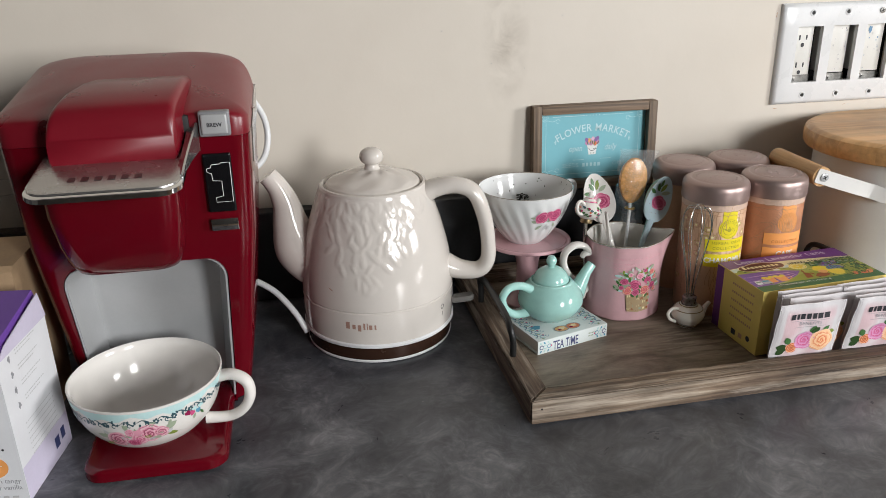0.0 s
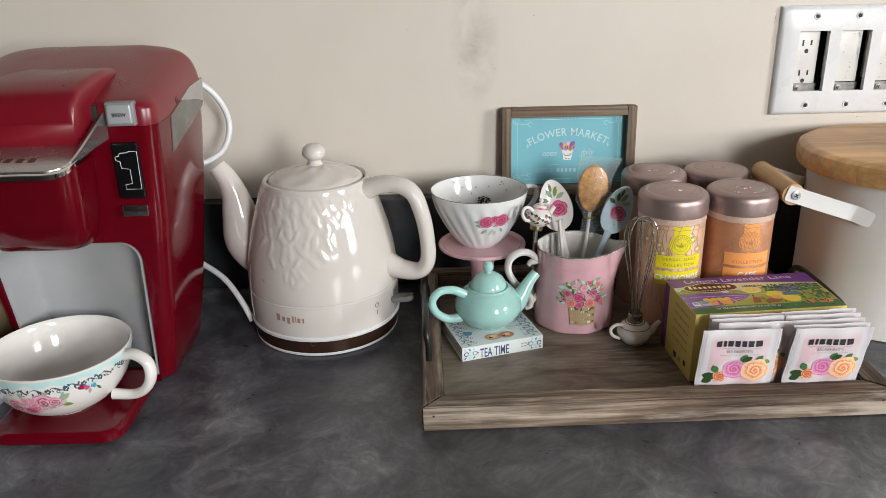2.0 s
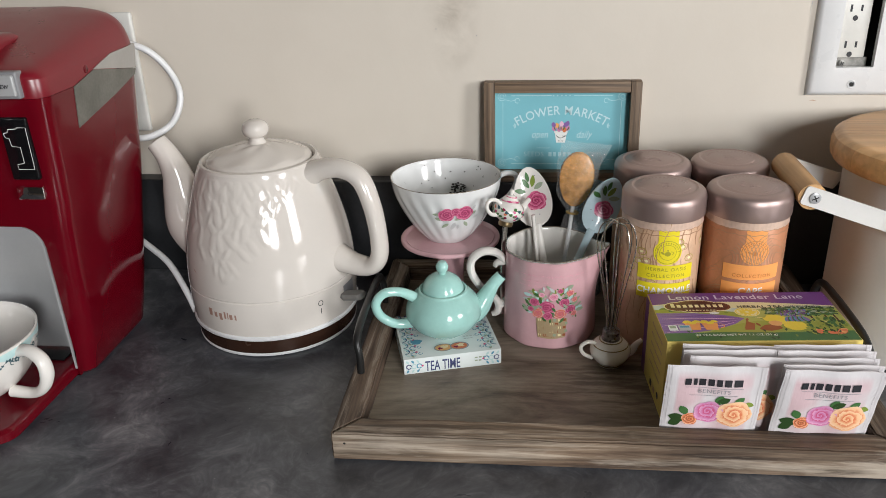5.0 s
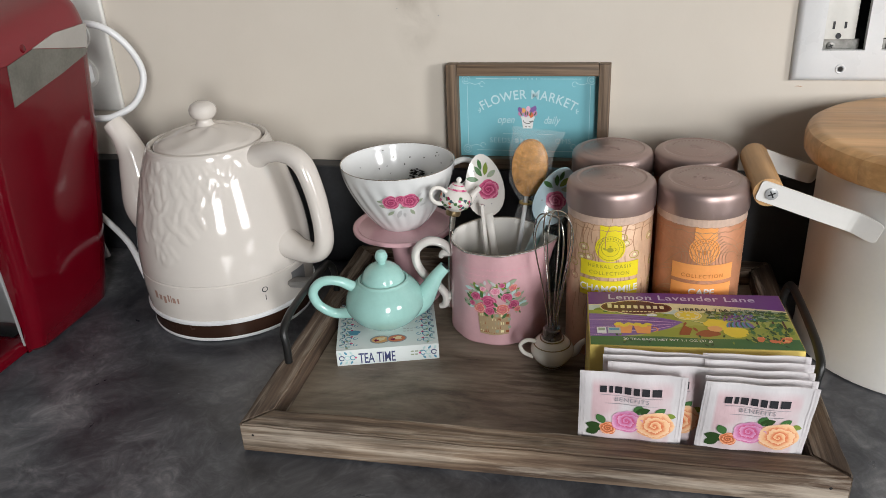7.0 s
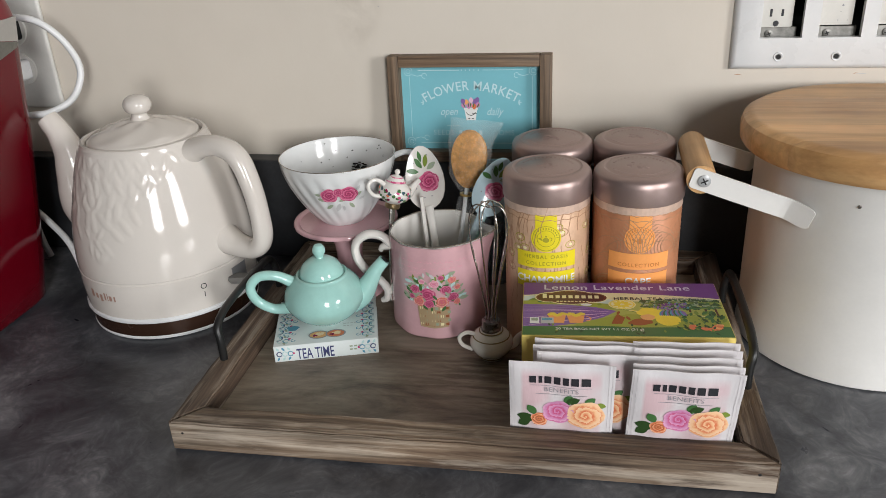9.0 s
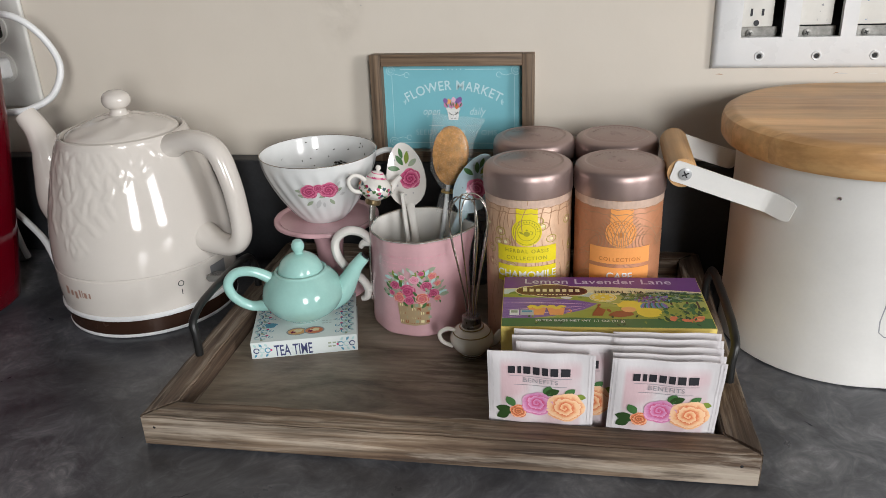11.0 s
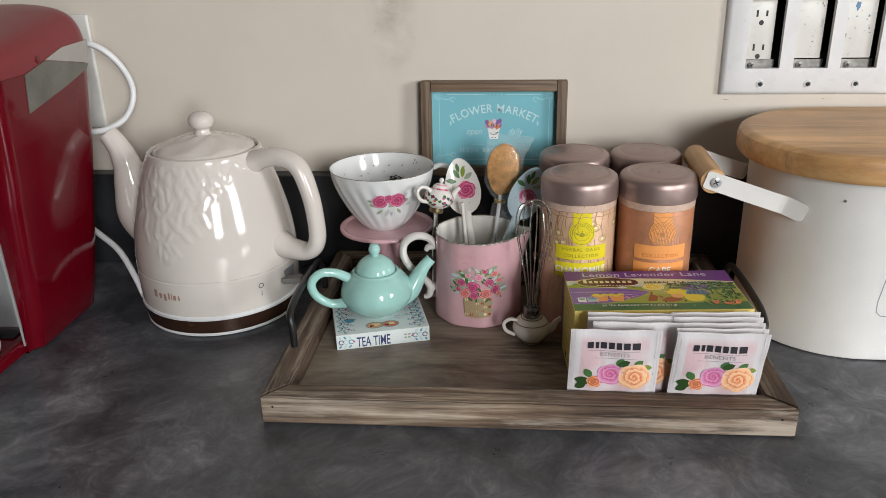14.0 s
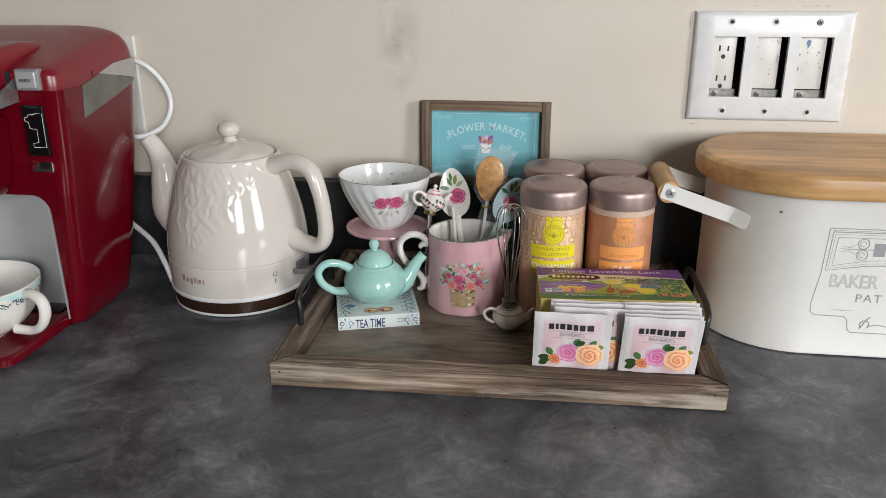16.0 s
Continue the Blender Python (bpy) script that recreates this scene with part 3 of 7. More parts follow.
            k = step * (1 - gap) * self.rng.uniform(0.75, 1.0)
            self.rect(a, y, a + k, y + h, key, 2)
        return self

    def lay(self, name, surface, parent, label="", lift=0.00008, step=0.000022):
        bm = bmesh.new()
        step = min(step, 0.00028 / max(1, len(self.shapes)))
        uv = bm.loops.layers.uv.new("bloom")
        for li, (kind, data, slot) in enumerate(self.shapes):
            h = lift + li * step
            if kind == "fan":
                cx, cy = sum(p[0] for p in data) / len(data), sum(p[1] for p in data) / len(data)
                c = bm.verts.new(surface(cx, cy, h))
                inner = [bm.verts.new(surface((x + cx) / 2, (y + cy) / 2, h)) for x, y in data]
                outer = [bm.verts.new(surface(x, y, h)) for x, y in data]
                for i in range(len(data)):
                    j = (i + 1) % len(data)
                    bm.faces.new((c, inner[i], inner[j])).material_index = slot
                    bm.faces.new((inner[i], outer[i], outer[j], inner[j])).material_index = slot
            elif kind == "bloom":
                cx, cy, rad, rot = data
                n, rings = 20, []
                for k in (0.34, 0.67, 1.0):
                    ring = []
                    for i in range(n):
                        g = 2 * math.pi * i / n
                        lobe = k * (0.90 + 0.13 * abs(math.sin(2.5 * g + rot)) * k)
                        ring.append((bm.verts.new(surface(cx + rad * lobe * math.cos(g), cy + rad * lobe * 0.94 * math.sin(g), h)), (lobe * math.cos(g + rot), lobe * math.sin(g + rot))))
                    rings.append(ring)
                mid = (bm.verts.new(surface(cx, cy, h)), (0.0, 0.0))
                quads = [(mid, rings[0][i], rings[0][(i + 1) % n]) for i in range(n)]
                for a, b in zip(rings, rings[1:]):
                    quads += [(a[i], b[i], b[(i + 1) % n], a[(i + 1) % n]) for i in range(n)]
                for q in quads:
                    f = bm.faces.new([p[0] for p in q])
                    f.material_index = slot
                    for lp, p in zip(f.loops, q):
                        lp[uv].uv = p[1]
            elif kind == "strip":
                L, R = ([bm.verts.new(surface(x, y, h)) for x, y in side] for side in data)
                for i in range(len(L) - 1):
                    bm.faces.new((L[i], L[i + 1], R[i + 1], R[i])).material_index = slot
            else:
                vs = [bm.verts.new(surface(x, y, h)) for x, y in data[0]]
                for f in data[1]:
                    if len(set(f)) > 2:
                        bm.faces.new([vs[i] for i in f]).material_index = slot
        me_mats = [M[k] for k in self.mats]
        me = bpy.data.meshes.new(name)
        bm.to_mesh(me)
        bm.free()
        for m_ in me_mats:
            me.materials.append(m_)
        ob = new(name, me)
        ob.parent = parent
        if label:
            ob["label"] = label
        return ob


def front(y0):
    return lambda u, v, h: Vector((u, y0 - h, v))


def top(z0):
    return lambda u, v, h: Vector((u, v, z0 + h))


def round_face(radius_at, a0=0.0, axis=(0, 0)):
    """The outside of a turned thing: u runs round it from the angle a0 (degrees), v is the height."""
    def surface(u, v, h):
        r = radius_at(v)
        a = radians(a0) + u / r
        return Vector((axis[0] + (r + h) * math.sin(a), axis[1] - (r + h) * math.cos(a), v))
    return surface


def profile_radius(profile):
    zs, rs = [p[1] for p in profile], [p[0] for p in profile]
    return lambda v: float(np.interp(v, zs, rs))


# ---- the large structure ----
def structure(name, bm, material, label, category):
    return tagged(part(name, bm, material, None, "", False), label, category, "", "structure")


X0, X1, Y0, Z0, Z1 = -2.6, 3.2, -3.4, -0.92, 1.55
structure("wall_north", holed([X0, 0.417, 0.556, X1], [Z0, 0.213, 0.298, Z1], {(1, 1)}, 0.0, 0.12), M["wall"], "beige painted kitchen wall with grey scuff marks", "wall")
# unseen walls and ceiling, added to close the room and limit its bounce
structure("wall_south", holed([X0, 1.14, 1.90, X1], [Z0, 0.3, 1.48, Z1], {(1, 1)}, Y0 - 0.12, Y0), M["far_wall"], "unseen wall with a window opening, darkened to cut bounce light", "wall")
east = holed([Y0, -2.5, -1.6, 0.0], [Z0, 0.25, 1.47, Z1], {(1, 1)}, -X1 - 0.12, -X1)
bmesh.ops.transform(east, matrix=pose(0, 0, 0, 0, 0, 90), verts=east.verts)
structure("wall_east", east, M["far_wall"], "unseen wall with a window opening, darkened to cut bounce light", "wall")
structure("wall_west", box(X0 - 0.12, X0, Y0, 0, Z0, Z1), M["far_wall"], "unseen closing wall, darkened to cut bounce light", "wall")
structure("ceiling", box(X0, X1, Y0, 0, Z1, Z1 + 0.1), M["ceiling"], "unseen closing ceiling, darkened to cut bounce light", "ceiling")
structure("floor", box(X0, X1, Y0, 0, Z0 - 0.1, Z0), M["floor"], "plain brown kitchen floor", "floor")
structure("countertop", box(-1.9, 1.6, -0.655, -0.001, -0.038, 0.0, 0.003), M["counter"], "mottled dark slate grey laminate countertop", "countertop")
# the backsplash colour includes the shade that falls on it
structure("backsplash", box(-1.9, 1.6, -0.0205, -0.0006, 0.0012, 0.110, 0.002), M["splash"], "low matte black backsplash along the wall, its shade in the colour", "backsplash")
structure("base_cabinet", box(-1.88, 1.58, -0.62, -0.002, Z0, -0.039), M["cabinet"], "plain white base cabinet under the countertop", "cabinet")
for nm in ("window_1", "window_2"):
    wb = bmesh.new()
    if nm == "window_1":
        for a, b in ((-2.5, -2.45), (-2.07, -2.03), (-1.65, -1.6)):
            box(X1 + 0.02, X1 + 0.05, a, b, 0.25, 1.47, bm=wb)
        for a, b in ((0.25, 0.30), (1.42, 1.47)):
            box(X1 + 0.02, X1 + 0.05, -2.45, -1.65, a, b, bm=wb)
    else:
        for a, b in ((1.14, 1.19), (1.85, 1.90)):
            box(a, b, Y0 - 0.06, Y0 - 0.03, 0.3, 1.48, bm=wb)
        for a, b in ((0.3, 0.35), (1.43, 1.48)):
            box(1.19, 1.85, Y0 - 0.06, Y0 - 0.03, a, b, bm=wb)
    structure(nm, wb, M["cabinet"], "white painted window frame in the wall", "window")


# ---- wall plates ----
def screw(parent, x, y, z, r=0.0032, name="screw", m="zinc"):
    bm = lathe([(0, 0.0), (r, 0.0), (r, 0.0009), (r * 0.6, 0.0014), (0, 0.0014)], 14)
    ob = part(name, bm, M[m], parent)
    ob.matrix_local = pose(x, y, z, 90, 0, 0)
    cr = box(-r * 0.6, r * 0.6, -0.0005, 0.0005, 0.0013, 0.00150)
    box(-0.0005, 0.0005, -r * 0.6, r * 0.6, 0.0013, 0.00151, bm=cr)
    part("screw_slot", cr, M["dark"], ob, "", False).matrix_local = pose(0, 0, 0, 0, 0, 25)
    return ob


def triple_plate():
    t = thing("switch_plate", pose(0.4855, 0, 0.2553), "wide white plastic wall plate with three openings", "wall plate")
    xs = [-0.0850, -0.0624, -0.0288, -0.0168 + 0.0009, 0.0177, 0.0297, 0.0642, 0.0850]
    zs = [-0.0605, -0.0333, 0.0333, 0.0605]
    bm = holed(xs, zs, {(1, 1), (3, 1), (5, 1)}, -0.0065, -0.0002)
    bmesh.ops.bisect_plane(bm, geom=bm.verts[:] + bm.edges[:] + bm.faces[:], plane_co=(0, -0.0052, 0), plane_no=(0, 1, 0))
    bmesh.ops.bisect_plane(bm, geom=bm.verts[:] + bm.edges[:] + bm.faces[:], plane_co=(0, -0.0030, 0), plane_no=(0, 1, 0))
    for v in bm.verts:
        ins = float(np.interp(v.co.y, (-0.0065, -0.0052, -0.0030, -0.0002), (0.0052, 0.0022, 0.0007, 0.0)))
        for k, lim in ((0, 0.0850), (2, 0.0605)):
            if abs(abs(v.co[k]) - lim) < 1e-6:
                v.co[k] -= math.copysign(ins, v.co[k])
    part("plate", bm, M["plastic_w"], t)
    cx = (-0.0456, 0.0009, 0.0470)
    for k, x in enumerate(cx):
        for z in (-0.0491, 0.0491):
            if k == 2 and z > 0:
                screw(t, x, -0.0066, z, 0.0036)
            else:
                b = lathe([(0.0042, 0.0), (0.0036, 0.0008), (0.0026, 0.0006), (0.0026, 0.0001), (0, 0.0001)], 16)
                part("screw_hole", b, [M["plastic_w"]], t).matrix_local = pose(x, -0.0064, z, 90)
                d = lathe([(0, 0), (0.0019, 0), (0.0019, 0.0004), (0, 0.0004)], 12)
                part("screw_hole", d, M["dark"], t, "dark screw hole").matrix_local = pose(x, -0.0066, z, 90)
    bx = bmesh.new()
    for a in ((-0.068, 0.0704, 0.060, 0.062, -0.042, 0.042), (-0.068, -0.066, 0.010, 0.060, -0.042, 0.042), (0.0684, 0.0704, 0.010, 0.060, -0.042, 0.042), (-0.068, 0.0704, 0.010, 0.060, -0.042, -0.040), (-0.068, 0.0704, 0.010, 0.060, 0.040, 0.042)):
        box(*a, bm=bx)
    part("wiring_box", bx, M["dark"], t, "dark recessed wiring box")
    for k, x in enumerate(cx):
        lo, hi = x - 0.0175, x + (0.0095, 0.0105, 0.0125)[k]
        dv = part("receptacle" if k == 0 else "rocker_switch", box(lo, hi, 0.001, 0.028, -0.0245 if k else -0.0255, 0.0335, 0.0012), M["plastic_i"], t, "ivory receptacle" if k == 0 else "paint-spattered ivory rocker switch")
        art = Art()
        c = (lo + hi) / 2
        if k == 0:
            for s in (1, -1):
                zc = 0.0165 * s + 0.002
                for dx, hh in ((-0.0046, 0.0032), (0.0046, 0.0028)):
                    art.rect(c + dx - 0.001, zc + 0.0012 - hh, c + dx + 0.001, zc + 0.0012 + hh, "ink_k", 1)
                art.blob(c, zc - 0.0078, 0.0024, 0.0026, "ink_k", 0, 0, 10)
        else:
            r = random.Random(k)
            for _ in range(16):
                art.blob(r.uniform(lo + 0.002, hi - 0.002), r.uniform(-0.022, 0.03), r.uniform(0.0003, 0.0011), r.uniform(0.0003, 0.0014), ("ink_g", "ink_lg", "paint_blue")[r.randrange(3) if k == 2 else r.randrange(2)], 0, 0.4, 8)
            if k == 2:
                art.blob(c - 0.004, 0.026, 0.0022, 0.0042, "paint_blue", 0, 0.3)
                art.blob(lo + 0.002, -0.002, 0.0018, 0.003, "ink_g", 0, 0.4)
            else:
                art.blob(hi - 0.002, 0.008, 0.001, 0.006, "ink_lg", 0.1, 0.3)
        art.lay("paint_spots" if k else "slot", front(0.001), dv)
        br = box(lo - 0.001, hi + 0.005, 0.006, 0.009, -0.036, -0.0262)
        part("mounting_bracket", br, M["zinc"], t, "dirty zinc bracket")
        screw(t, c - 0.004, 0.0055, -0.0315, 0.0032)
    return t


triple_plate()
wall_chips = Art()
rg = random.Random(3)
for i in range(26):
    side = rg.randrange(3)
    x = rg.uniform(0.40, 0.575) if side < 2 else rg.choice((0.3955, 0.5745))
    z = (0.1895 if side == 0 else 0.3205) if side < 2 else rg.uniform(0.20, 0.31)
    ln = rg.uniform(0.003, 0.010)
    dx, dz = (ln, rg.uniform(-0.001, 0.001)) if side < 2 else (rg.uniform(-0.001, 0.001), ln)
    wall_chips.line([(x, z), (x + dx / 2, z + dz / 2 + 0.0004), (x + dx, z + dz)], rg.uniform(0.0004, 0.0010), rg.choice(("ink_lg", "paper", "can_line")), True)
for x, z, r in ((-0.012, 0.300, 0.0007), (0.128, 0.312, 0.0007), (0.045, 0.262, 0.0005), (0.085, 0.255, 0.0005)):
    wall_chips.blob(x, z, r, r, "ink_g", 0, 0.2, 8)
tagged(wall_chips.lay("paint_chips", front(0.0), None), "small chips and cracks in the wall paint", "paint chips", "", "structure")


def cord(name, pts, r, label):
    ob = part(name, tube(catmull(pts, 10), r, 12), M["plastic_w"])
    return tagged(ob, label, "cord")


def outlet():
    t = thing("wall_outlet", pose(-0.303, 0, 0.222), "white double wall outlet behind the coffee maker", "outlet")
    part("plate", box(-0.036, 0.036, -0.006, -0.0002, -0.062, 0.062, 0.003, 3), M["plastic_i"], t)
    for z in (0.02, -0.02):
        b = lathe([(0, 0), (0.0165, 0), (0.0165, 0.0025), (0.015, 0.0032), (0, 0.0032)], 28)
        part("receptacle", b, M["plastic_i"], t).matrix_local = pose(0, -0.0058, z, 90)


outlet()
for nm, z, m, lab in (("plug", 0.242, "black", "black moulded plug in the wall outlet"), ("plug", 0.202, "plastic_w", "white moulded plug in the wall outlet")):
    b = loft([rrect(0.012, 0.010, 0.004, 0, 0, 0), rrect(0.012, 0.010, 0.004, 0, 0, 0.010), rrect(0.008, 0.007, 0.004, 0, 0, 0.020), rrect(0.0045, 0.0045, 0.004, 0, 0, 0.026)])
    ob = part(nm, b, M[m])
    ob.matrix_world = pose(-0.303, -0.0092, z, 90)
    tagged(ob, lab, "plug")
cord("power_cord", [(-0.303, -0.036, 0.242), (-0.288, -0.05, 0.252), (-0.262, -0.056, 0.261), (-0.235, -0.053, 0.256), (-0.217, -0.046, 0.235), (-0.2105, -0.042, 0.208), (-0.216, -0.055, 0.184), (-0.232, -0.072, 0.174), (-0.255, -0.075, 0.171), (-0.29, -0.070, 0.16), (-0.30, -0.060, 0.10), (-0.302, -0.05, 0.03), (-0.30, -0.046, 0.004)], 0.0033, "white power cord looping out from the wall outlet")


# ---- coffee maker ----
def coffee_maker():
    t = thing("coffee_maker", pose(-0.3105, 0, 0), "cherry red single-cup coffee maker with silver trim", "coffee maker")
    zk = (0.0, 0.05, 0.17, 0.262, 0.30)
    half = lambda z: float(np.interp(z, zk, (0.067, 0.076, 0.090, 0.0950, 0.0950)))
    yf = lambda z: float(np.interp(z, (0, 0.15, 0.30), (-0.238, -0.252, -0.2555)))
    yb = lambda z: float(np.interp(z, (0, 0.27), (-0.116, -0.088)))

    def corner(cx, cy, r, a0, n=6):
        return [(cx + r * math.cos(radians(a0 + 90 * i / n)), cy + r * math.sin(radians(a0 + 90 * i / n))) for i in range(n + 1)]

    def outer(z, inset=0.0, r=0.013):
        w, f, b = half(z) - inset, yf(z) + inset, yb(z) - inset
        rb = 0.030
        return corner(w - r, f + r, r, -90) + corner(w - rb, b - rb, rb, 0) + corner(-w + rb, b - rb, rb, 90) + corner(-w + r, f + r, r, 180)

    def bay(z):
        k = min(1, max(0, (z - 0.133) / 0.018))
        return 0.0585 + 0.0075 * min(1, z / 0.13) - 0.0165 * (1 - math.sqrt(1 - k * k))

    # lower body: a C-shaped plan that leaves the cup bay open
    loops = []
    for z in (0.002, 0.006, 0.03, 0.06, 0.09, 0.12, 0.133, 0.138, 0.142, 0.145, 0.1472, 0.1488, 0.15, 0.1507, 0.151):
        n = bay(z)
        o = outer(z, 0.003 if z < 0.004 else 0)
        nr, nl, f = n - 0.002, -n - 0.0025, yf(z)
        loops.append([Vector((x, y, z)) for x, y in [(nr, -0.203), (nr, f)] + o + [(nl, f), (nl, -0.203)]])
    bm = loft(loops)
    up = []
    for z in (0.151, 0.17, 0.20, 0.23, 0.2545):
        up.append([Vector((x, y, z)) for x, y in outer(z)])
    loft(up, True, bm)
    part("body", bm, M["red"], t)
    cap = []
    for ins, z in [(0.0002, 0.25475)] + smooth_profile([(0.0, 0.2690), (0.0008, 0.2815), (0.0038, 0.2915), (0.0105, 0.2985), (0.025, 0.3038), (0.048, 0.3065)], 4):
        lp = []
        for x, y in outer(min(z, 0.27), ins):
            lp.append(Vector((x - 0.0045 * min(1, max(0, (z - 0.268) / 0.03)), y, z - 0.026 * min(1, max(0, (z - 0.2685) / 0.035)) * min(1, max(0, (-0.115 - y) / 0.14)))))
        cap.append(lp)
    part("top_cover", loft(cap), M["red_satin"], t, "satin red top cover")
    # silver lining of the cup bay
    lin = []
    for z in (0.010, 0.133, 0.138, 0.142, 0.145, 0.1472, 0.1488, 0.1498, 0.1505):
        n = bay(z) - 0.001
        r_, f = n - 0.002, yf(z) - 0.001
        n += 0.0025
        lin.append([Vector((x, y, z)) for x, y in [(r_, f), (r_, -0.2065), (-n, -0.2065), (-n, f), (-n + 0.002, f), (-n + 0.010, -0.2100), (-n + 0.015, -0.2085), (0, -0.2075), (r_ - 0.015, -0.2085), (r_ - 0.010, -0.2100), (r_ - 0.0015, f)]])
    part("bay_panel", loft(lin), M["silver"], t, "silver grey panel behind the cup")
    # drip tray
    dl = []
    for z, k in ((0.0006, 0.003), (0.003, 0.0), (0.010, 0.0), (0.0128, 0.002), (0.0134, 0.004)):
        dl.append(rrect(0.0562 - k, 0.067 - k, 0.017, -0.0020, -0.2735, z, 9))
    part("drip_tray", loft(dl), M["red"], t, "glossy red drip tray")
    part("drip_grille", box(-0.050, 0.041, -0.234, -0.2175, 0.0136, 0.0152, 0.0005), M["black"], t, "black drip grille")
    # brew head under the lid
    hd = []
    for z, w, d, r in ((0.2315, 0.049, 0.029, 0.015), (0.21, 0.0485, 0.0285, 0.015), (0.185, 0.046, 0.026, 0.016), (0.168, 0.0435, 0.0235, 0.017), (0.158, 0.039, 0.020, 0.017), (0.1535, 0.032, 0.014, 0.013)):
        hd.append(rrect(w, d, r, -0.0085, -0.246 - d, z, 8))
    part("brew_head", loft(hd), M["red"], t)

    def tilt(p):
        return Vector((p.x, p.y, p.z + (p.y + 0.33) * 0.14))
    lip = [[tilt(p) for p in rrect(w, d, 0.016, -0.0060, -0.246 - d, z, 10)] for z, w, d in ((0.2322, 0.0530, 0.0425), (0.2330, 0.0543, 0.044), (0.2365, 0.0543, 0.044), (0.2376, 0.0533, 0.043))]
    bd = part("trim_band", loft(lip), M["chrome"], t, "chrome edged silver band")
    tp = [[tilt(p) for p in rrect(w, d, 0.016, -0.0060, -0.246 - d, z, 10)] for z, w, d in ((0.2378, 0.0530, 0.0427), (0.2390, 0.0528, 0.0425), (0.2398, 0.0518, 0.0415))]
    part("band_top", loft(tp), M["band"], bd, "brushed silver top of the band")
    lg = Art()
    for i in range(6):
        x = -0.0315 + i * 0.0092
        lg.rect(x, -0.3150, x + 0.0050, -0.3075, "mark", 1)
    lg.lay("logo", lambda u, v, h: tilt(Vector((u, v, 0.2399 + h))), bd, "plain grey maker's mark")
    # the band's flank rises towards the controls
    arm = []
    for i in range(15):
        k = i / 14
        y = -0.3130 + 0.0570 * k
        xi, xo = 0.0425 + 0.0050 * k ** 1.5, 0.0479 + 0.0078 * k ** 2
        base = 0.2396 + (y + 0.33) * 0.14
        zt = base + 0.0175 * k ** 1.7
        arm.append([Vector(p) for p in ((xi, y, base - 0.004), (xo, y, base - 0.005), (xo + 0.0003, y, zt - 0.0008), (xo - 0.0010, y, zt + 0.0002), (xo - 0.0030, y, zt - 0.0005 - 0.0010 * k), ((xi + xo) / 2, y, zt - 0.0004 - 0.0026 * k), (xi, y, zt - 0.0005 - 0.0045 * k))])
    part("band_arm", loft(arm), M["band"], bd, "silver flank curving up beside the lid")
    # lid
    ld = []
    for y, x0, x1, zb, zt, r in ((-0.186, -0.028, 0.0480, 0.255, 0.289, 0.006), (-0.200, -0.030, 0.0488, 0.250, 0.2955, 0.006), (-0.225, -0.034, 0.0475, 0.248, 0.2968, 0.006), (-0.250, -0.0400, 0.0460, 0.250, 0.2942, 0.006), (-0.266, -0.0440, 0.0440, 0.246, 0.2898, 0.006), (-0.2735, -0.0465, 0.0430, 0.2450, 0.2855, 0.006), (-0.2785, -0.0480, 0.0422, 0.2445, 0.2800, 0.0058), (-0.2812, -0.0490, 0.0415, 0.2440, 0.2735, 0.0055), (-0.2830, -0.0496, 0.0410, 0.2445, 0.2660, 0.005)):
        ld.append([Vector((p.x, y, p.y)) for p in rrect((x1 - x0) / 2, (zt - zb) / 2, r, (x0 + x1) / 2, (zb + zt) / 2, 0, 5)])
    part("lid", loft(ld), M["red_satin"], t, "satin red hinged lid")
    part("lid_slot", box(-0.041, 0.0500, -0.2562, -0.20, 0.244, 0.2735, 0.003), M["dark"], t, "dark gap round the lid")
    # controls
    f = lambda z: yf(z) - 0.0006
    bt = part("brew_button", box(0.0570, 0.0810, -0.2590, -0.250, 0.2558, 0.2758, 0.0018, 3), M["grey"], t, "silver brew button in a grey surround")
    part("button_cap", box(0.0590, 0.0791, -0.2612, -0.257, 0.2580, 0.2738, 0.0016, 3), M["silver"], bt, "silver button cap")
    Art().text("BREW", 0.0690, 0.2642, 0.0043, "ink_k", 0.03).lay("lettering", front(-0.2612), bt)
    pn = part("display_panel", box(0.0560, 0.0782, -0.2570, -0.250, 0.1925, 0.2415, 0.0016, 3), M["black"], t, "glossy black display panel")
    ic = Art()
    out = [(0.0598, 0.2270), (0.0625, 0.2275), (0.0632, 0.2295), (0.0690, 0.2298), (0.0692, 0.2305), (0.0752, 0.2305), (0.0748, 0.2045), (0.0640, 0.2045), (0.0640, 0.2075), (0.0688, 0.2085), (0.0688, 0.2185), (0.0632, 0.2190), (0.0628, 0.2238), (0.0602, 0.2245), (0.0598, 0.2270)]
    ic.line([(0.0673 + (x - 0.0673) * 1.22, 0.2172 + (z - 0.2172) * 1.26) for x, z in out], 0.0005, "ink_w").lay("icon", front(-0.2570), pn, "thin white outline icon")
    pw = part("power_button", box(0.0565, 0.0785, -0.2572, -0.250, 0.1765, 0.1868, 0.0010, 2), M["chrome"], t, "chrome power button")
    Art().ring(0.0675, 0.1815, 0.0018, 0.0004, "ink_k", 120, 420).rect(0.0673, 0.1815, 0.0677, 0.184, "ink_k", 1).lay("icon", front(-0.2572), pw)
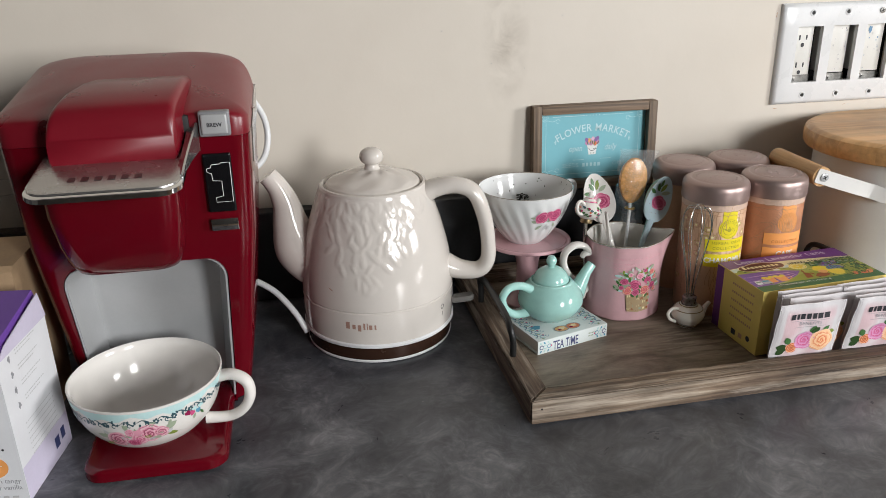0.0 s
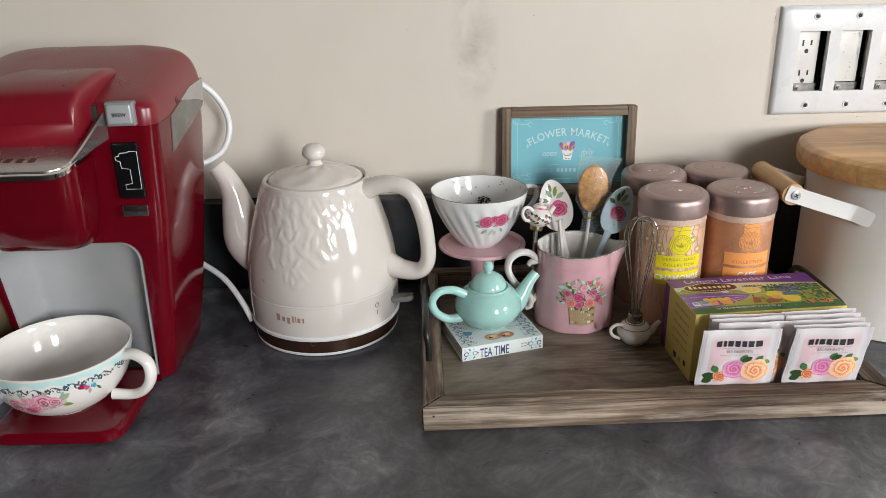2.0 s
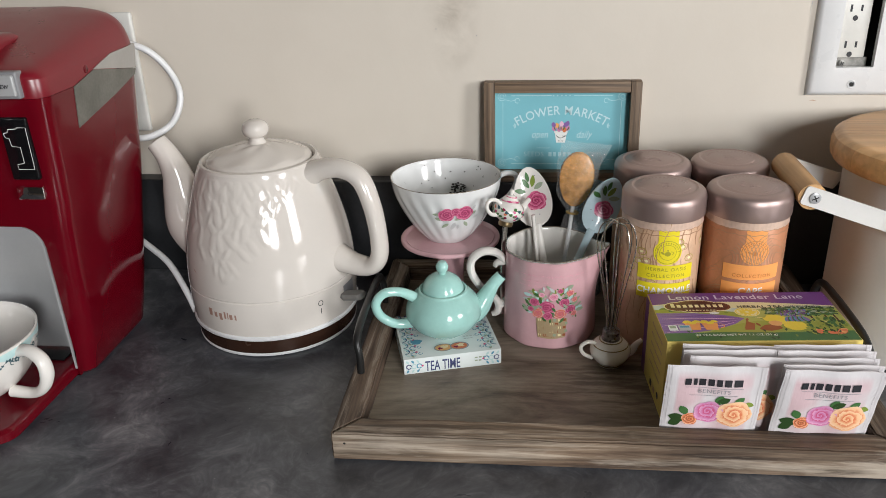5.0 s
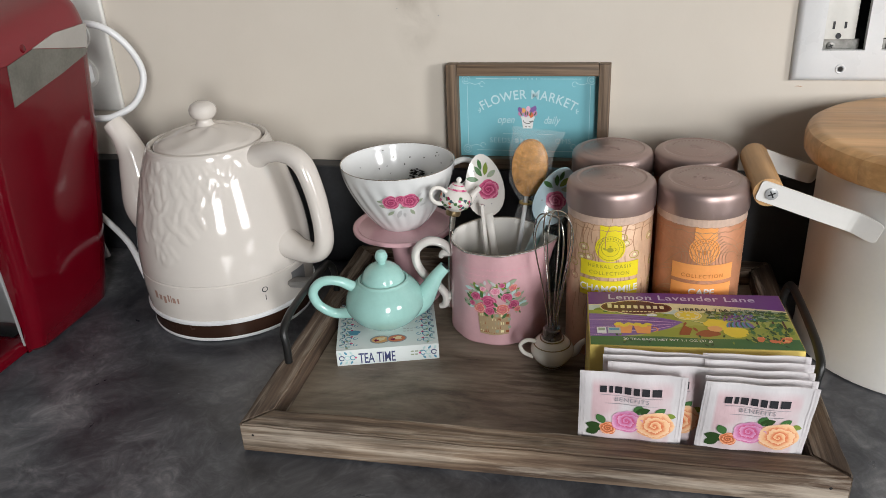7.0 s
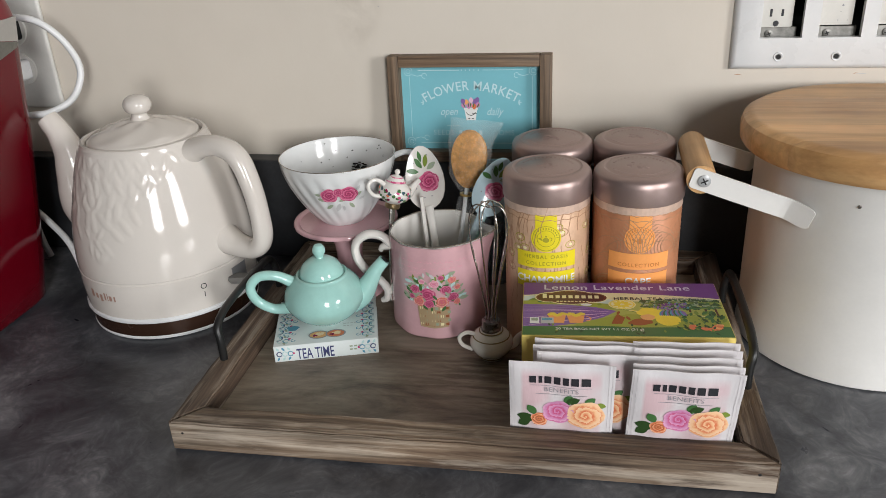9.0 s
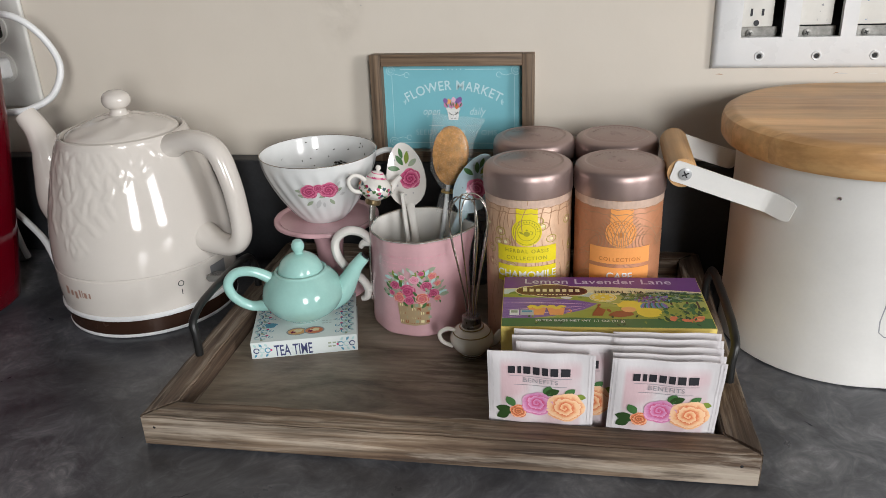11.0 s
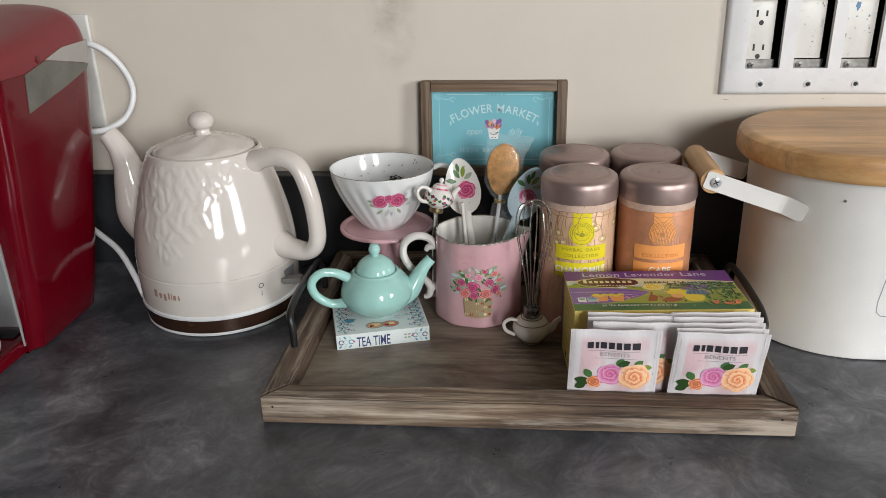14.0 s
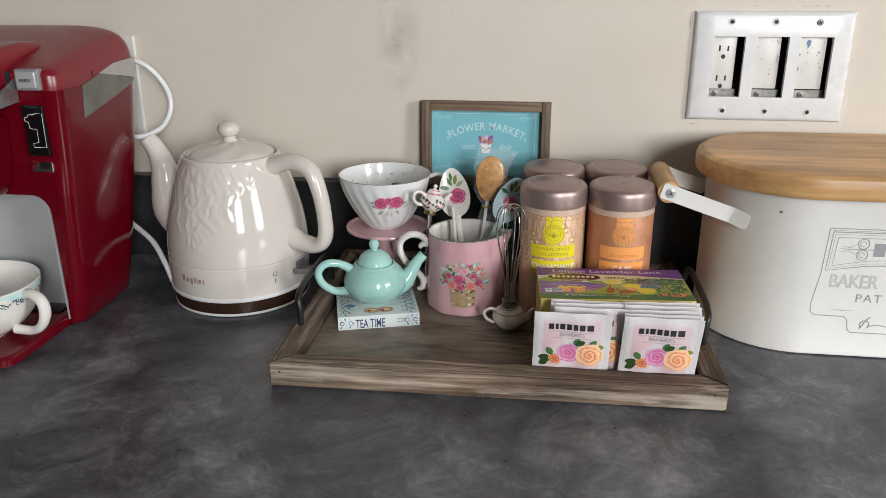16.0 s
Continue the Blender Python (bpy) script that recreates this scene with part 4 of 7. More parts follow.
    # reservoir window in the right flank
    for nm, poly, m, lab in (("reservoir_window", ((-0.212, 0.2545), (-0.214, 0.222), (-0.150, 0.2350), (-0.114, 0.2440), (-0.110, 0.2485), (-0.180, 0.2615)), "reservoir", "smoky reservoir window"), ("reservoir_rim", ((-0.180, 0.2620), (-0.110, 0.2490), (-0.106, 0.2700), (-0.150, 0.2690)), "waterline", "pale clear upper edge of the reservoir")):
        b = bmesh.new()
        L = [[Vector((half(z) + dx, y, z)) for y, z in poly] for dx in (-0.003, 0.0008)]
        part(nm, loft(L, True, b), M[m], t, lab, False)
    pin = part("hinge_pin", lathe([(0, 0), (0.005, 0), (0.005, 0.003), (0.003, 0.0045), (0, 0.0045)], 18), M["red"], t)
    pin.matrix_local = pose(0.0905, -0.190, 0.264, 0, 90, 0)
    foot = loft([[Vector((x, y, z)) for x, y in outer(0.0, 0.006)] for z in (0.0, 0.0025)])
    part("foot", foot, M["dark"], t)
    return t


coffee_maker()


# ---- big teacup on the drip tray ----
def scrolls(art, x0, x1, y, s, key):
    r = random.Random(21)
    x = x0
    while x < x1:
        w = s * r.uniform(3.4, 5.2)
        art.line([(x + w * k / 8, y + s * 0.55 * math.sin(k * 0.8) + s * 0.2) for k in range(9)], s * 0.44, key, True)
        for k in range(4):
            art.leaf(x + w * (0.15 + 0.22 * k), y + s * r.uniform(-0.2, 0.3), s * r.uniform(0.8, 1.2), r.choice((-70, -110, -40, 60, 120)), key, 0.5)
        art.ring(x + w * 0.5, y - s * 0.5, s * 0.5, s * 0.26, key, 30, 300, 8)
        if r.random() < 0.5:
            for g in range(0, 360, 72):
                art.blob(x + w * 0.92 + s * 0.55 * math.cos(radians(g)), y - s * 0.2 + s * 0.55 * math.sin(radians(g)), s * 0.34, s * 0.34, key, 0, 0, 7)
        x += w * 1.02


def big_cup():
    t = thing("teacup", pose(-0.3180, -0.2895, 0.0135) @ Matrix.Diagonal((0.965, 0.965, 1.13, 1)), "wide white floral teacup standing on the drip tray", "cup")
    prof = smooth_profile([(0.024, 0.0), (0.0255, 0.0015), (0.030, 0.0035), (0.043, 0.0105), (0.0545, 0.0225), (0.0605, 0.0355), (0.0632, 0.0490)], 5)
    rad = profile_radius(prof)
    inner = [(0.0632, 0.0498), (0.0622, 0.0502), (0.0610, 0.0490)] + [(max(r - 0.0026, 0), z + 0.0022) for r, z in reversed(prof) if 0.004 < z < 0.046]
    part("bowl", lathe([(0, 0.0002)] + prof + inner + [(0.02, 0.0052), (0, 0.005)], 96), M["porcelain"], t)
    hd = catmull([(0.0595, -0.006, 0.043), (0.072, -0.010, 0.0455), (0.0835, -0.013, 0.040), (0.0855, -0.014, 0.029), (0.079, -0.013, 0.0175), (0.066, -0.010, 0.0105), (0.0460, -0.008, 0.0100)], 8)
    part("handle", tube(hd, lerp_list([0.0046, 0.0042, 0.0046, 0.0048, 0.0042, 0.0040, 0.0045], len(hd)), 14, aspect=1.35), M["porcelain"], t)
    art = Art()
    n = 80
    art.strip([(-0.19 + 0.38 * i / n, 0.0485) for i in range(n + 1)], [(-0.19 + 0.38 * i / n, 0.0435 + 0.0016 * math.sin(i * 1.3) + 0.001 * math.sin(i * 0.5)) for i in range(n + 1)], "ink_t")
    scrolls(art, -0.12, 0.12, 0.0400, 0.0030, "scroll")
    for cx, cy, L, a, k in ((-0.022, 0.024, 0.010, 170, "ink_sage"), (-0.006, 0.030, 0.010, 95, "ink_sage"), (0.022, 0.026, 0.012, 25, "ink_sage"), (0.022, 0.022, 0.010, -15, "green_l"), (-0.019, 0.018, 0.010, 205, "green_l"), (0.012, 0.031, 0.009, 60, "ink_sage"), (0.026, 0.029, 0.006, 60, "ink_sage")):
        art.leaf(cx, cy, L, a, k)
    for k in range(14):
        art.leaf(-0.024 + 0.0036 * k, 0.0225 + 0.0035 * math.sin(k * 1.9), 0.0075, 90 + 100 * math.sin(k * 2.7), ("ink_sage", "ink_lg", "green_l", "ink_sage")[k % 4])
    art.rose(0.002, 0.0215, 0.0072, "sachet_p", "rose_l", "rose_m").rose(0.0195, 0.0250, 0.0060, "sachet_p", "rose_l", "rose_d").rose(-0.0150, 0.0215, 0.0092, "sachet_p", "rose_l", "rose_d").rose(0.0105, 0.0255, 0.0098, "sachet_p", "rose_l", "rose_d").rose(-0.003, 0.0175, 0.0050, "rose_l", "rose_m", "rose_d").rose(-0.004, 0.0285, 0.0040, "sachet_p", "rose_l", "rose_m")
    art.blob(0.0015, 0.028, 0.004, 0.003, "rose_l", 0, 0.2)
    for cx, cy, k in ((0.050, 0.0345, "ink_t"), (0.053, 0.031, "ink_b"), (0.047, 0.0315, "rose_m"), (0.056, 0.035, "ink_t"), (0.043, 0.033, "rose_d")):
        art.blob(cx, cy, 0.0026, 0.0023, k, 0, 0.3, 12)
    art.leaf(0.050, 0.030, 0.006, 240, "ink_sage").leaf(0.055, 0.030, 0.006, 300, "green")
    art.blob(-0.062, 0.031, 0.006, 0.004, "ink_t", 0, 0.3).blob(-0.066, 0.027, 0.004, 0.003, "rose_m", 0, 0.3)
    cupf = round_face(rad, -2)
    art.lay("rose_print", lambda u, v, h: cupf(u, v if v > 0.0365 else v + 0.0035, h), t, "pink roses under a pale turquoise border")


big_cup()


# ---- kettle ----
def kettle():
    t = thing("kettle", pose(-0.1078, -0.1185, 0, 0, 0, -8), "white glazed ceramic electric kettle with embossed flowers", "kettle")
    prof = smooth_profile([(0.0785, 0.0225), (0.0797, 0.040), (0.0797, 0.0555)], 4) + [(0.0790, 0.0562), (0.0790, 0.0572)] + smooth_profile([(0.0797, 0.058), (0.0796, 0.066), (0.0786, 0.080), (0.0763, 0.096), (0.0725, 0.113), (0.0672, 0.132), (0.0611, 0.150), (0.0563, 0.1625), (0.0550, 0.1665)], 9)
    rad = profile_radius(prof)
    leaves = []
    rl = random.Random(11)
    for row, (z, n, spread) in enumerate(((0.157, 17, 150), (0.149, 14, 135), (0.140, 11, 108), (0.130, 8, 80), (0.120, 7, 62), (0.110, 5, 48), (0.100, 4, 34), (0.090, 3, 22), (0.081, 2, 9))):
        for i in range(n):
            a = -6 + (i / max(1, n - 1) - 0.5) * spread * 0.85 + rl.uniform(-4, 4)
            leaves.append((radians(a), z + rl.uniform(-0.003, 0.003), rl.uniform(0.0062, 0.0104), rl.uniform(0.7, 2.4), rl.uniform(0.26, 0.44)))

    def relief(p, a, r, z):
        if z < 0.068 or z > 0.163:
            return p
        aa = a if a < math.pi else a - 2 * math.pi
        hgt = 0.0
        for la, lz, ln, rot, fat in leaves:
            du, dv = (aa - la) * r, z - lz
            if abs(du) > 0.011 or abs(dv) > 0.011:
                continue
            u, v = du * math.cos(rot) + dv * math.sin(rot), -du * math.sin(rot) + dv * math.cos(rot)
            d = (u / ln) ** 2 + (v / (ln * fat)) ** 2
            if d < 1:
                hgt = max(hgt, 0.00062 * (1 - d) ** 0.75 * (0.70 + 0.30 * min(1, abs(v) / (ln * fat * 0.3))))
        k = (r + hgt) / r
        return Vector((p.x * k, p.y * k, p.z))

    dense = []
    for (r0, z0), (r1, z1) in zip(prof, prof[1:]):
        m = max(1, int((z1 - z0) / 0.0009))
        dense += [(r0 + (r1 - r0) * i / m, z0 + (z1 - z0) * i / m) for i in range(m)]
    dense.append(prof[-1])
    part("body", lathe(dense + [(0.0535, 0.1685), (0.0515, 0.1690), (0.0495, 0.1672), (0.0485, 0.164), (0.0, 0.163)], 300, relief), M["ceramic"], t)
    part("base_ring", lathe([(0, 0.018), (0.079, 0.018), (0.0800, 0.0195), (0.0800, 0.0215), (0.079, 0.0225), (0, 0.0225)], 96), M["plastic_w"], t, "white plastic base ring")
    part("base_band", lathe([(0, 0.004), (0.0765, 0.004), (0.0765, 0.0178), (0, 0.0178)], 96), M["brown"], t, "dark brown band round the base")
    part("base_plate", lathe([(0, 0.0), (0.0745, 0.0), (0.0765, 0.001), (0.0770, 0.003), (0.0765, 0.0038), (0, 0.0038)], 96), M["plastic_w"], t)
    lid = part("lid", lathe([(0, 0.1632), (0.0470, 0.1645), (0.0484, 0.1668)] + smooth_profile([(0.0474, 0.1690), (0.042, 0.1722), (0.030, 0.1768), (0.018, 0.1805), (0.0085, 0.1818)], 5) + [(0, 0.1825)], 72, lambda p, a, r, z: Vector((p.x, p.y, p.z + 0.0007 * math.sin(7 * a + 90 * r) * math.sin(120 * r) * (1 if 0.012 < r < 0.044 else 0)))), M["ceramic"], t)
    part("knob", lathe([(0, 0.180), (0.0088, 0.1815)] + smooth_profile([(0.0072, 0.1840), (0.0070, 0.1868), (0.0105, 0.1895), (0.0122, 0.1945), (0.0105, 0.1995), (0.006, 0.2025)], 5) + [(0, 0.2032)], 32), M["ceramic"], lid)
    sp = catmull([(-0.052, 0, 0.086), (-0.066, 0, 0.088), (-0.0805, 0, 0.101), (-0.0865, 0, 0.124), (-0.0895, 0, 0.146), (-0.096, 0, 0.164), (-0.1055, 0, 0.1775)], 8)
    bm = tube(sp, lerp_list([0.0300, 0.0305, 0.0262, 0.0190, 0.0140, 0.0112, 0.0098], len(sp)), 28)
    part("spout", bm, M["ceramic"], t)
    hn = catmull([(0.048, 0, 0.1535), (0.064, 0, 0.1615), (0.085, 0, 0.1645), (0.1035, 0, 0.1565), (0.1135, 0, 0.132), (0.1178, 0, 0.104), (0.1168, 0, 0.083), (0.1070, 0, 0.0722), (0.088, 0, 0.0725), (0.070, 0, 0.0790)], 8)
    part("handle", tube(hn, lerp_list([0.0125, 0.0096, 0.0085, 0.0082, 0.0078, 0.0076, 0.0080, 0.0086, 0.0100, 0.0130], len(hn)), 22, aspect=1.30), M["ceramic"], t).matrix_local = pose(0, 0, 0, 0, 0, -7)
    cd = part("power_cord", tube(catmull([(-0.303, -0.036, 0.202), (-0.312, -0.055, 0.16), (-0.306, -0.070, 0.10), (-0.275, -0.082, 0.078), (-0.250, -0.0945, 0.068), (-0.2187, -0.113, 0.055), (-0.198, -0.129, 0.035), (-0.1862, -0.137, 0.014)], 10), 0.0032, 12), M["plastic_w"], t, "white power cord")
    cd.matrix_local = pose(-0.1078, -0.1185, 0, 0, 0, -8).inverted()
    # switch below the handle
    slot = loft([[Vector(((0.0795 + d) * math.sin(a), -(0.0795 + d) * math.cos(a), z)) for a, z in [(radians(79 + 2 * q), 0.036) for q in range(8)] + [(radians(93 - 2 * q), 0.050) for q in range(8)]] for d in (-0.004, 0.0007)])
    part("switch_slot", slot, M["grey"], t, "", False)
    lv = loft([rrect(0.012, 0.006, 0.0055, 0, 0, -0.0028, 6), rrect(0.013, 0.007, 0.006, 0, 0, 0.0), rrect(0.012, 0.006, 0.0055, 0, 0, 0.0028)])
    part("switch_lever", lv, M["smoke"], t, "smoky clear switch lever").matrix_local = pose(0.0890, -0.019, 0.043, 0, -12, -12)
    art = Art()
    x = 0
    for w, h, dy in ((0.0052, 0.0062, 0), (0.0042, 0.0042, 0), (0.0042, 0.0058, -0.0017), (0.0024, 0.0058, 0), (0.0013, 0.0058, 0), (0.0040, 0.0042, 0), (0.0022, 0.0042, 0)):
        art.rect(x, 0.0395 + dy * 1.2, x + w * 0.80, 0.0395 + dy * 1.2 + h * 1.2, "copper", 2)
        x += w * 1.2 + 0.0006
    art.lay("logo", round_face(rad, -22), t, "small copper maker's mark")
    Art().text("O", 0, 0.0425, 0.0078, "ink_k").text("I", 0, 0.0345, 0.0078, "ink_k").lay("lettering", round_face(rad, 57), t)
    Art().line([(-0.003, 0.0800), (0.0, 0.0785), (0.003, 0.0768)], 0.0012, "copper", True).lay("stain", round_face(rad, -33), t)


kettle()


# ---- tray ----
TZ = 0.009


def tray():
    t = thing("serving_tray", pose(0.0, -0.3325, 0, 0, 0, 1.2), "weathered brown wooden tray with black wire handles", "tray")
    W, D, H, R = 0.4095, 0.305, 0.0250, 0.0205
    j = 0.0004

    def rail(name, pts, m):
        bm = loft([[Vector((x, y, z)) for x, y in pts] for z in (0.0008, H)])
        bmesh.ops.recalc_face_normals(bm, faces=bm.faces)
        bmesh.ops.subdivide_edges(bm, edges=[e for e in bm.edges if e.calc_length() > 0.2], cuts=40, use_grid_fill=True)
        bmesh.ops.bevel(bm, geom=[e for e in bm.edges if len(e.link_faces) == 2 and e.calc_face_angle() > 0.5], offset=0.0013, segments=2, affect="EDGES")
        for v in bm.verts:
            v.co += Vector((0.0007 * noise.noise(v.co * 40 + Vector((9, 0, 0))), 0.0007 * noise.noise(v.co * 40), 0.0009 * noise.noise(v.co * 55))) * (1 if v.co.z > 0.004 else 0)
        part(name, bm, m, t, "", True)
    rail("front_rail", ((0, 0), (W, 0), (W - R, R), (R, R)), M["rail_x"])
    rail("back_rail", ((0, D), (R, D - R), (W - R, D - R), (W, D)), M["rail_x"])
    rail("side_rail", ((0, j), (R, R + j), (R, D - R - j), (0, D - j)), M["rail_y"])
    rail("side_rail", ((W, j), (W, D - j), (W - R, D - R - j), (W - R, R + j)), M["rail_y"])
    part("base_board", box(R - 0.001, W - R + 0.001, R - 0.001, D - R + 0.001, 0.002, TZ, 0.0004, 1), M["board"], t, "", False)
    for x, lean in ((0.0075, -0.002), (W - 0.0075, 0.002)):
        p = catmull([(x, 0.081, H - 0.004), (x, 0.081, 0.040), (x + lean, 0.0835, 0.052), (x + lean, 0.096, 0.0585), (x + lean, 0.118, 0.0605), (x + lean, 0.160, 0.0605), (x + lean, 0.190, 0.0585), (x + lean, 0.2025, 0.052), (x, 0.205, 0.040), (x, 0.205, H - 0.004)], 6)
        part("handle", tube(p, 0.0032, 12), M["blackmetal"], t, "black wire handle")
    for x, y in ((0.010, 0.004), (W - 0.012, 0.004)):
        part("nail", lathe([(0, 0), (0.0011, 0), (0, 0.0004)], 8), M["dark"], t).matrix_local = pose(x, -0.0001, 0.016, 90)
    return t


tray()


# ---- small book and aqua teapot ----
def book():
    t = thing("book", pose(0.0675, -0.180, TZ, 0, 0, 16.5), "small hardback tea book with blue scroll borders", "book")
    w, d, h = 0.0425, 0.0372, 0.0150
    part("pages", box(-w + 0.002, w - 0.0015, -d + 0.001, d - 0.002, 0.0016, h - 0.0016), M["paper"], t, "white page block", False)
    part("cover", box(-w, w, -d, d, h - 0.0016, h, 0.0006), M["book"], t)
    part("back_cover", box(-w, w, -d, d, 0.0001, 0.0016, 0.0006), M["book"], t)
    part("spine", box(-w, w, -d - 0.0012, -d + 0.0008, 0.0001, h, 0.0006), M["book"], t)
    a = Art()
    for s in (-1, 1):
        for i in range(7):
            y = -0.031 + i * 0.0102
            for k in (0, 1):
                a.ring(s * (0.0325 + 0.0045 * k), y, 0.0025, 0.0011, ("ink_b", "ink_t")[k], 0, 300, 10)
            a.leaf(s * 0.0355, y + 0.004, 0.0045, 90 - s * 40, "ink_b", 0.6).leaf(s * 0.033, y + 0.005, 0.004, 90 + s * 40, "ink_n", 0.5).blob(s * 0.030, y + 0.003, 0.0012, 0.0012, "rose_m")
            a.ring(s * 0.0268, y, 0.0017, 0.0007, "ink_b", 90, 380, 8)
            a.ring(s * 0.0402, y + 0.0050, 0.0044, 0.0008, "ink_n", 90 if s > 0 else -90, 270 if s > 0 else 90, 10).ring(s * 0.0402, y + 0.0050, 0.0030, 0.0007, "ink_t", 90 if s > 0 else -90, 270 if s > 0 else 90, 10)
            a.leaf(s * 0.0310, y - 0.001, 0.0042, 270 + s * 30, "ink_t", 0.6).leaf(s * 0.0350, y - 0.002, 0.0042, 270 - s * 30, "ink_sage", 0.5)
    for cx, k in ((-0.006, "peach"), (0.008, "coral")):
        a.blob(cx, -0.026, 0.0085, 0.0062, "ink_g").blob(cx, -0.026, 0.0072, 0.0050, k).blob(cx + 0.001, -0.025, 0.0035, 0.0025, "peach_l", 0, 0.3).blob(cx - 0.003, -0.027, 0.002, 0.0016, "rose_d", 0, 0.3)
    a.blob(-0.028, -0.012, 0.005, 0.004, "ink_b", 0, 0.2)
    a.bars(0.014, -0.012, 0.012, 0.0012, "ink_lg", 4).bars(0.014, -0.016, 0.009, 0.0012, "ink_lg", 3)
    a.lay("cover_print", top(h), t, "blue scroll border and two painted plates")
    b = Art()
    b.text("TEA TIME", -0.0090, 0.0016, 0.0138, "ink_n", 0.014, squeeze=0.53)
    b.bars(0.019, 0.0085, 0.011, 0.0013, "ink_sage", 3).bars(0.019, 0.0055, 0.007, 0.0013, "ink_sage", 2)
    for s in (-1, 1):
        for i in range(3):
            b.ring(s * (0.0292 + i * 0.0045), 0.0075, 0.0021, 0.0009, ("ink_b", "ink_t", "ink_n")[i], 0, 330, 10)
            b.leaf(s * (0.0292 + i * 0.0045), 0.0105, 0.0038, 90 - s * 35, ("ink_t", "ink_b", "ink_t")[i], 0.5).leaf(s * (0.0292 + i * 0.0045), 0.0045, 0.0036, 270 + s * 35, ("ink_b", "ink_t", "ink_b")[i], 0.5)
        b.blob(s * 0.0265, 0.0075, 0.0010, 0.0010, "rose_m", 0, 0, 8)
    b.lay("spine_print", front(-d - 0.0012), t)


book()


def teapot(name, m, label, s=1.0, body="aqua"):
    t = thing(name, m, label, "teapot")
    P = [(0.0175, 0.0), (0.0185, 0.0010), (0.0200, 0.0020), (0.0275, 0.0075), (0.0330, 0.0160), (0.0338, 0.0220), (0.0315, 0.0300), (0.0262, 0.0370), (0.0222, 0.0405)]
    pr = [(r * s, z * s) for r, z in smooth_profile(P, 5)]
    part("body", lathe([(0, 0.0003)] + pr + [(0.0215 * s, 0.0420 * s), (0.0200 * s, 0.0424 * s), (0.0188 * s, 0.0410 * s), (0, 0.0405 * s)], 72), M[body], t)
    lid = part("lid", lathe([(0, 0.0408 * s)] + [(r * s, z * s) for r, z in smooth_profile([(0.0186, 0.0418), (0.0180, 0.0450), (0.0150, 0.0505), (0.0095, 0.0548), (0.0045, 0.0563)], 5)] + [(0, 0.0568 * s)], 56), M[body], t)
    part("knob", lathe([(0, 0.0562 * s)] + [(r * s, z * s) for r, z in smooth_profile([(0.0034, 0.0560), (0.0036, 0.0578), (0.0052, 0.0610), (0.0054, 0.0640), (0.0036, 0.0676)], 5)] + [(0, 0.0690 * s)], 28), M[body], lid)
    p = catmull([Vector(q) * s for q in ((0.022, 0, 0.014), (0.032, 0, 0.0185), (0.040, 0, 0.030), (0.046, 0, 0.0395), (0.0535, 0, 0.0475))], 7)
    bm = tube(p, [x * s for x in lerp_list([0.013, 0.0105, 0.0075, 0.0058, 0.0052], len(p))], 20)
    part("spout", bm, M[body], t)
    # dark disc on the closed tip stands for the shade inside the spout
    tip = lathe([(0, 0), (0.0034 * s, 0), (0.0034 * s, 0.0008 * s), (0, 0.0008 * s)], 16)
    part("spout_hole", tip, M["dark"], t).matrix_local = Matrix.Translation(p[-1] + (p[-1] - p[-2]).normalized() * 0.0001 * s) @ (p[-1] - p[-2]).to_track_quat("Z", "Y").to_matrix().to_4x4()
    h = catmull([Vector(q) * s for q in ((-0.0255, 0, 0.0365), (-0.038, 0, 0.0435), (-0.052, 0, 0.0440), (-0.0600, 0, 0.0350), (-0.0565, 0, 0.0225), (-0.0440, 0, 0.0130), (-0.0290, 0, 0.0120))], 8)
    part("handle", tube(h, [x * s for x in lerp_list([0.0050, 0.0042, 0.0041, 0.0042, 0.0041, 0.0042, 0.0052], len(h))], 16), M[body], t)
    return t


teapot("teapot", pose(0.0663, -0.176, TZ + 0.0153, 0, 0, 19), "small glossy aqua ceramic teapot on the book")


# ---- pink cake stand with the fluted teacup ----
def cake_stand():
    t = thing("cake_stand", pose(0.0645, -0.0955, TZ), "small pink ceramic cake stand on the tray", "cake stand")
    part("plate", lathe([(0, 0.066)] + smooth_profile([(0.014, 0.0655), (0.030, 0.0670), (0.0455, 0.0695), (0.0478, 0.0715), (0.0470, 0.0738), (0.0440, 0.0737), (0.0420, 0.0722)], 4) + [(0, 0.0722)], 72), M["pink"], t)
    part("stem", lathe([(0, 0)] + smooth_profile([(0.031, 0.0), (0.0315, 0.0025), (0.027, 0.006), (0.0165, 0.013), (0.0125, 0.024), (0.0125, 0.042), (0.0150, 0.056), (0.0175, 0.0655)], 5) + [(0, 0.0658)], 48), M["pink"], t)


cake_stand()


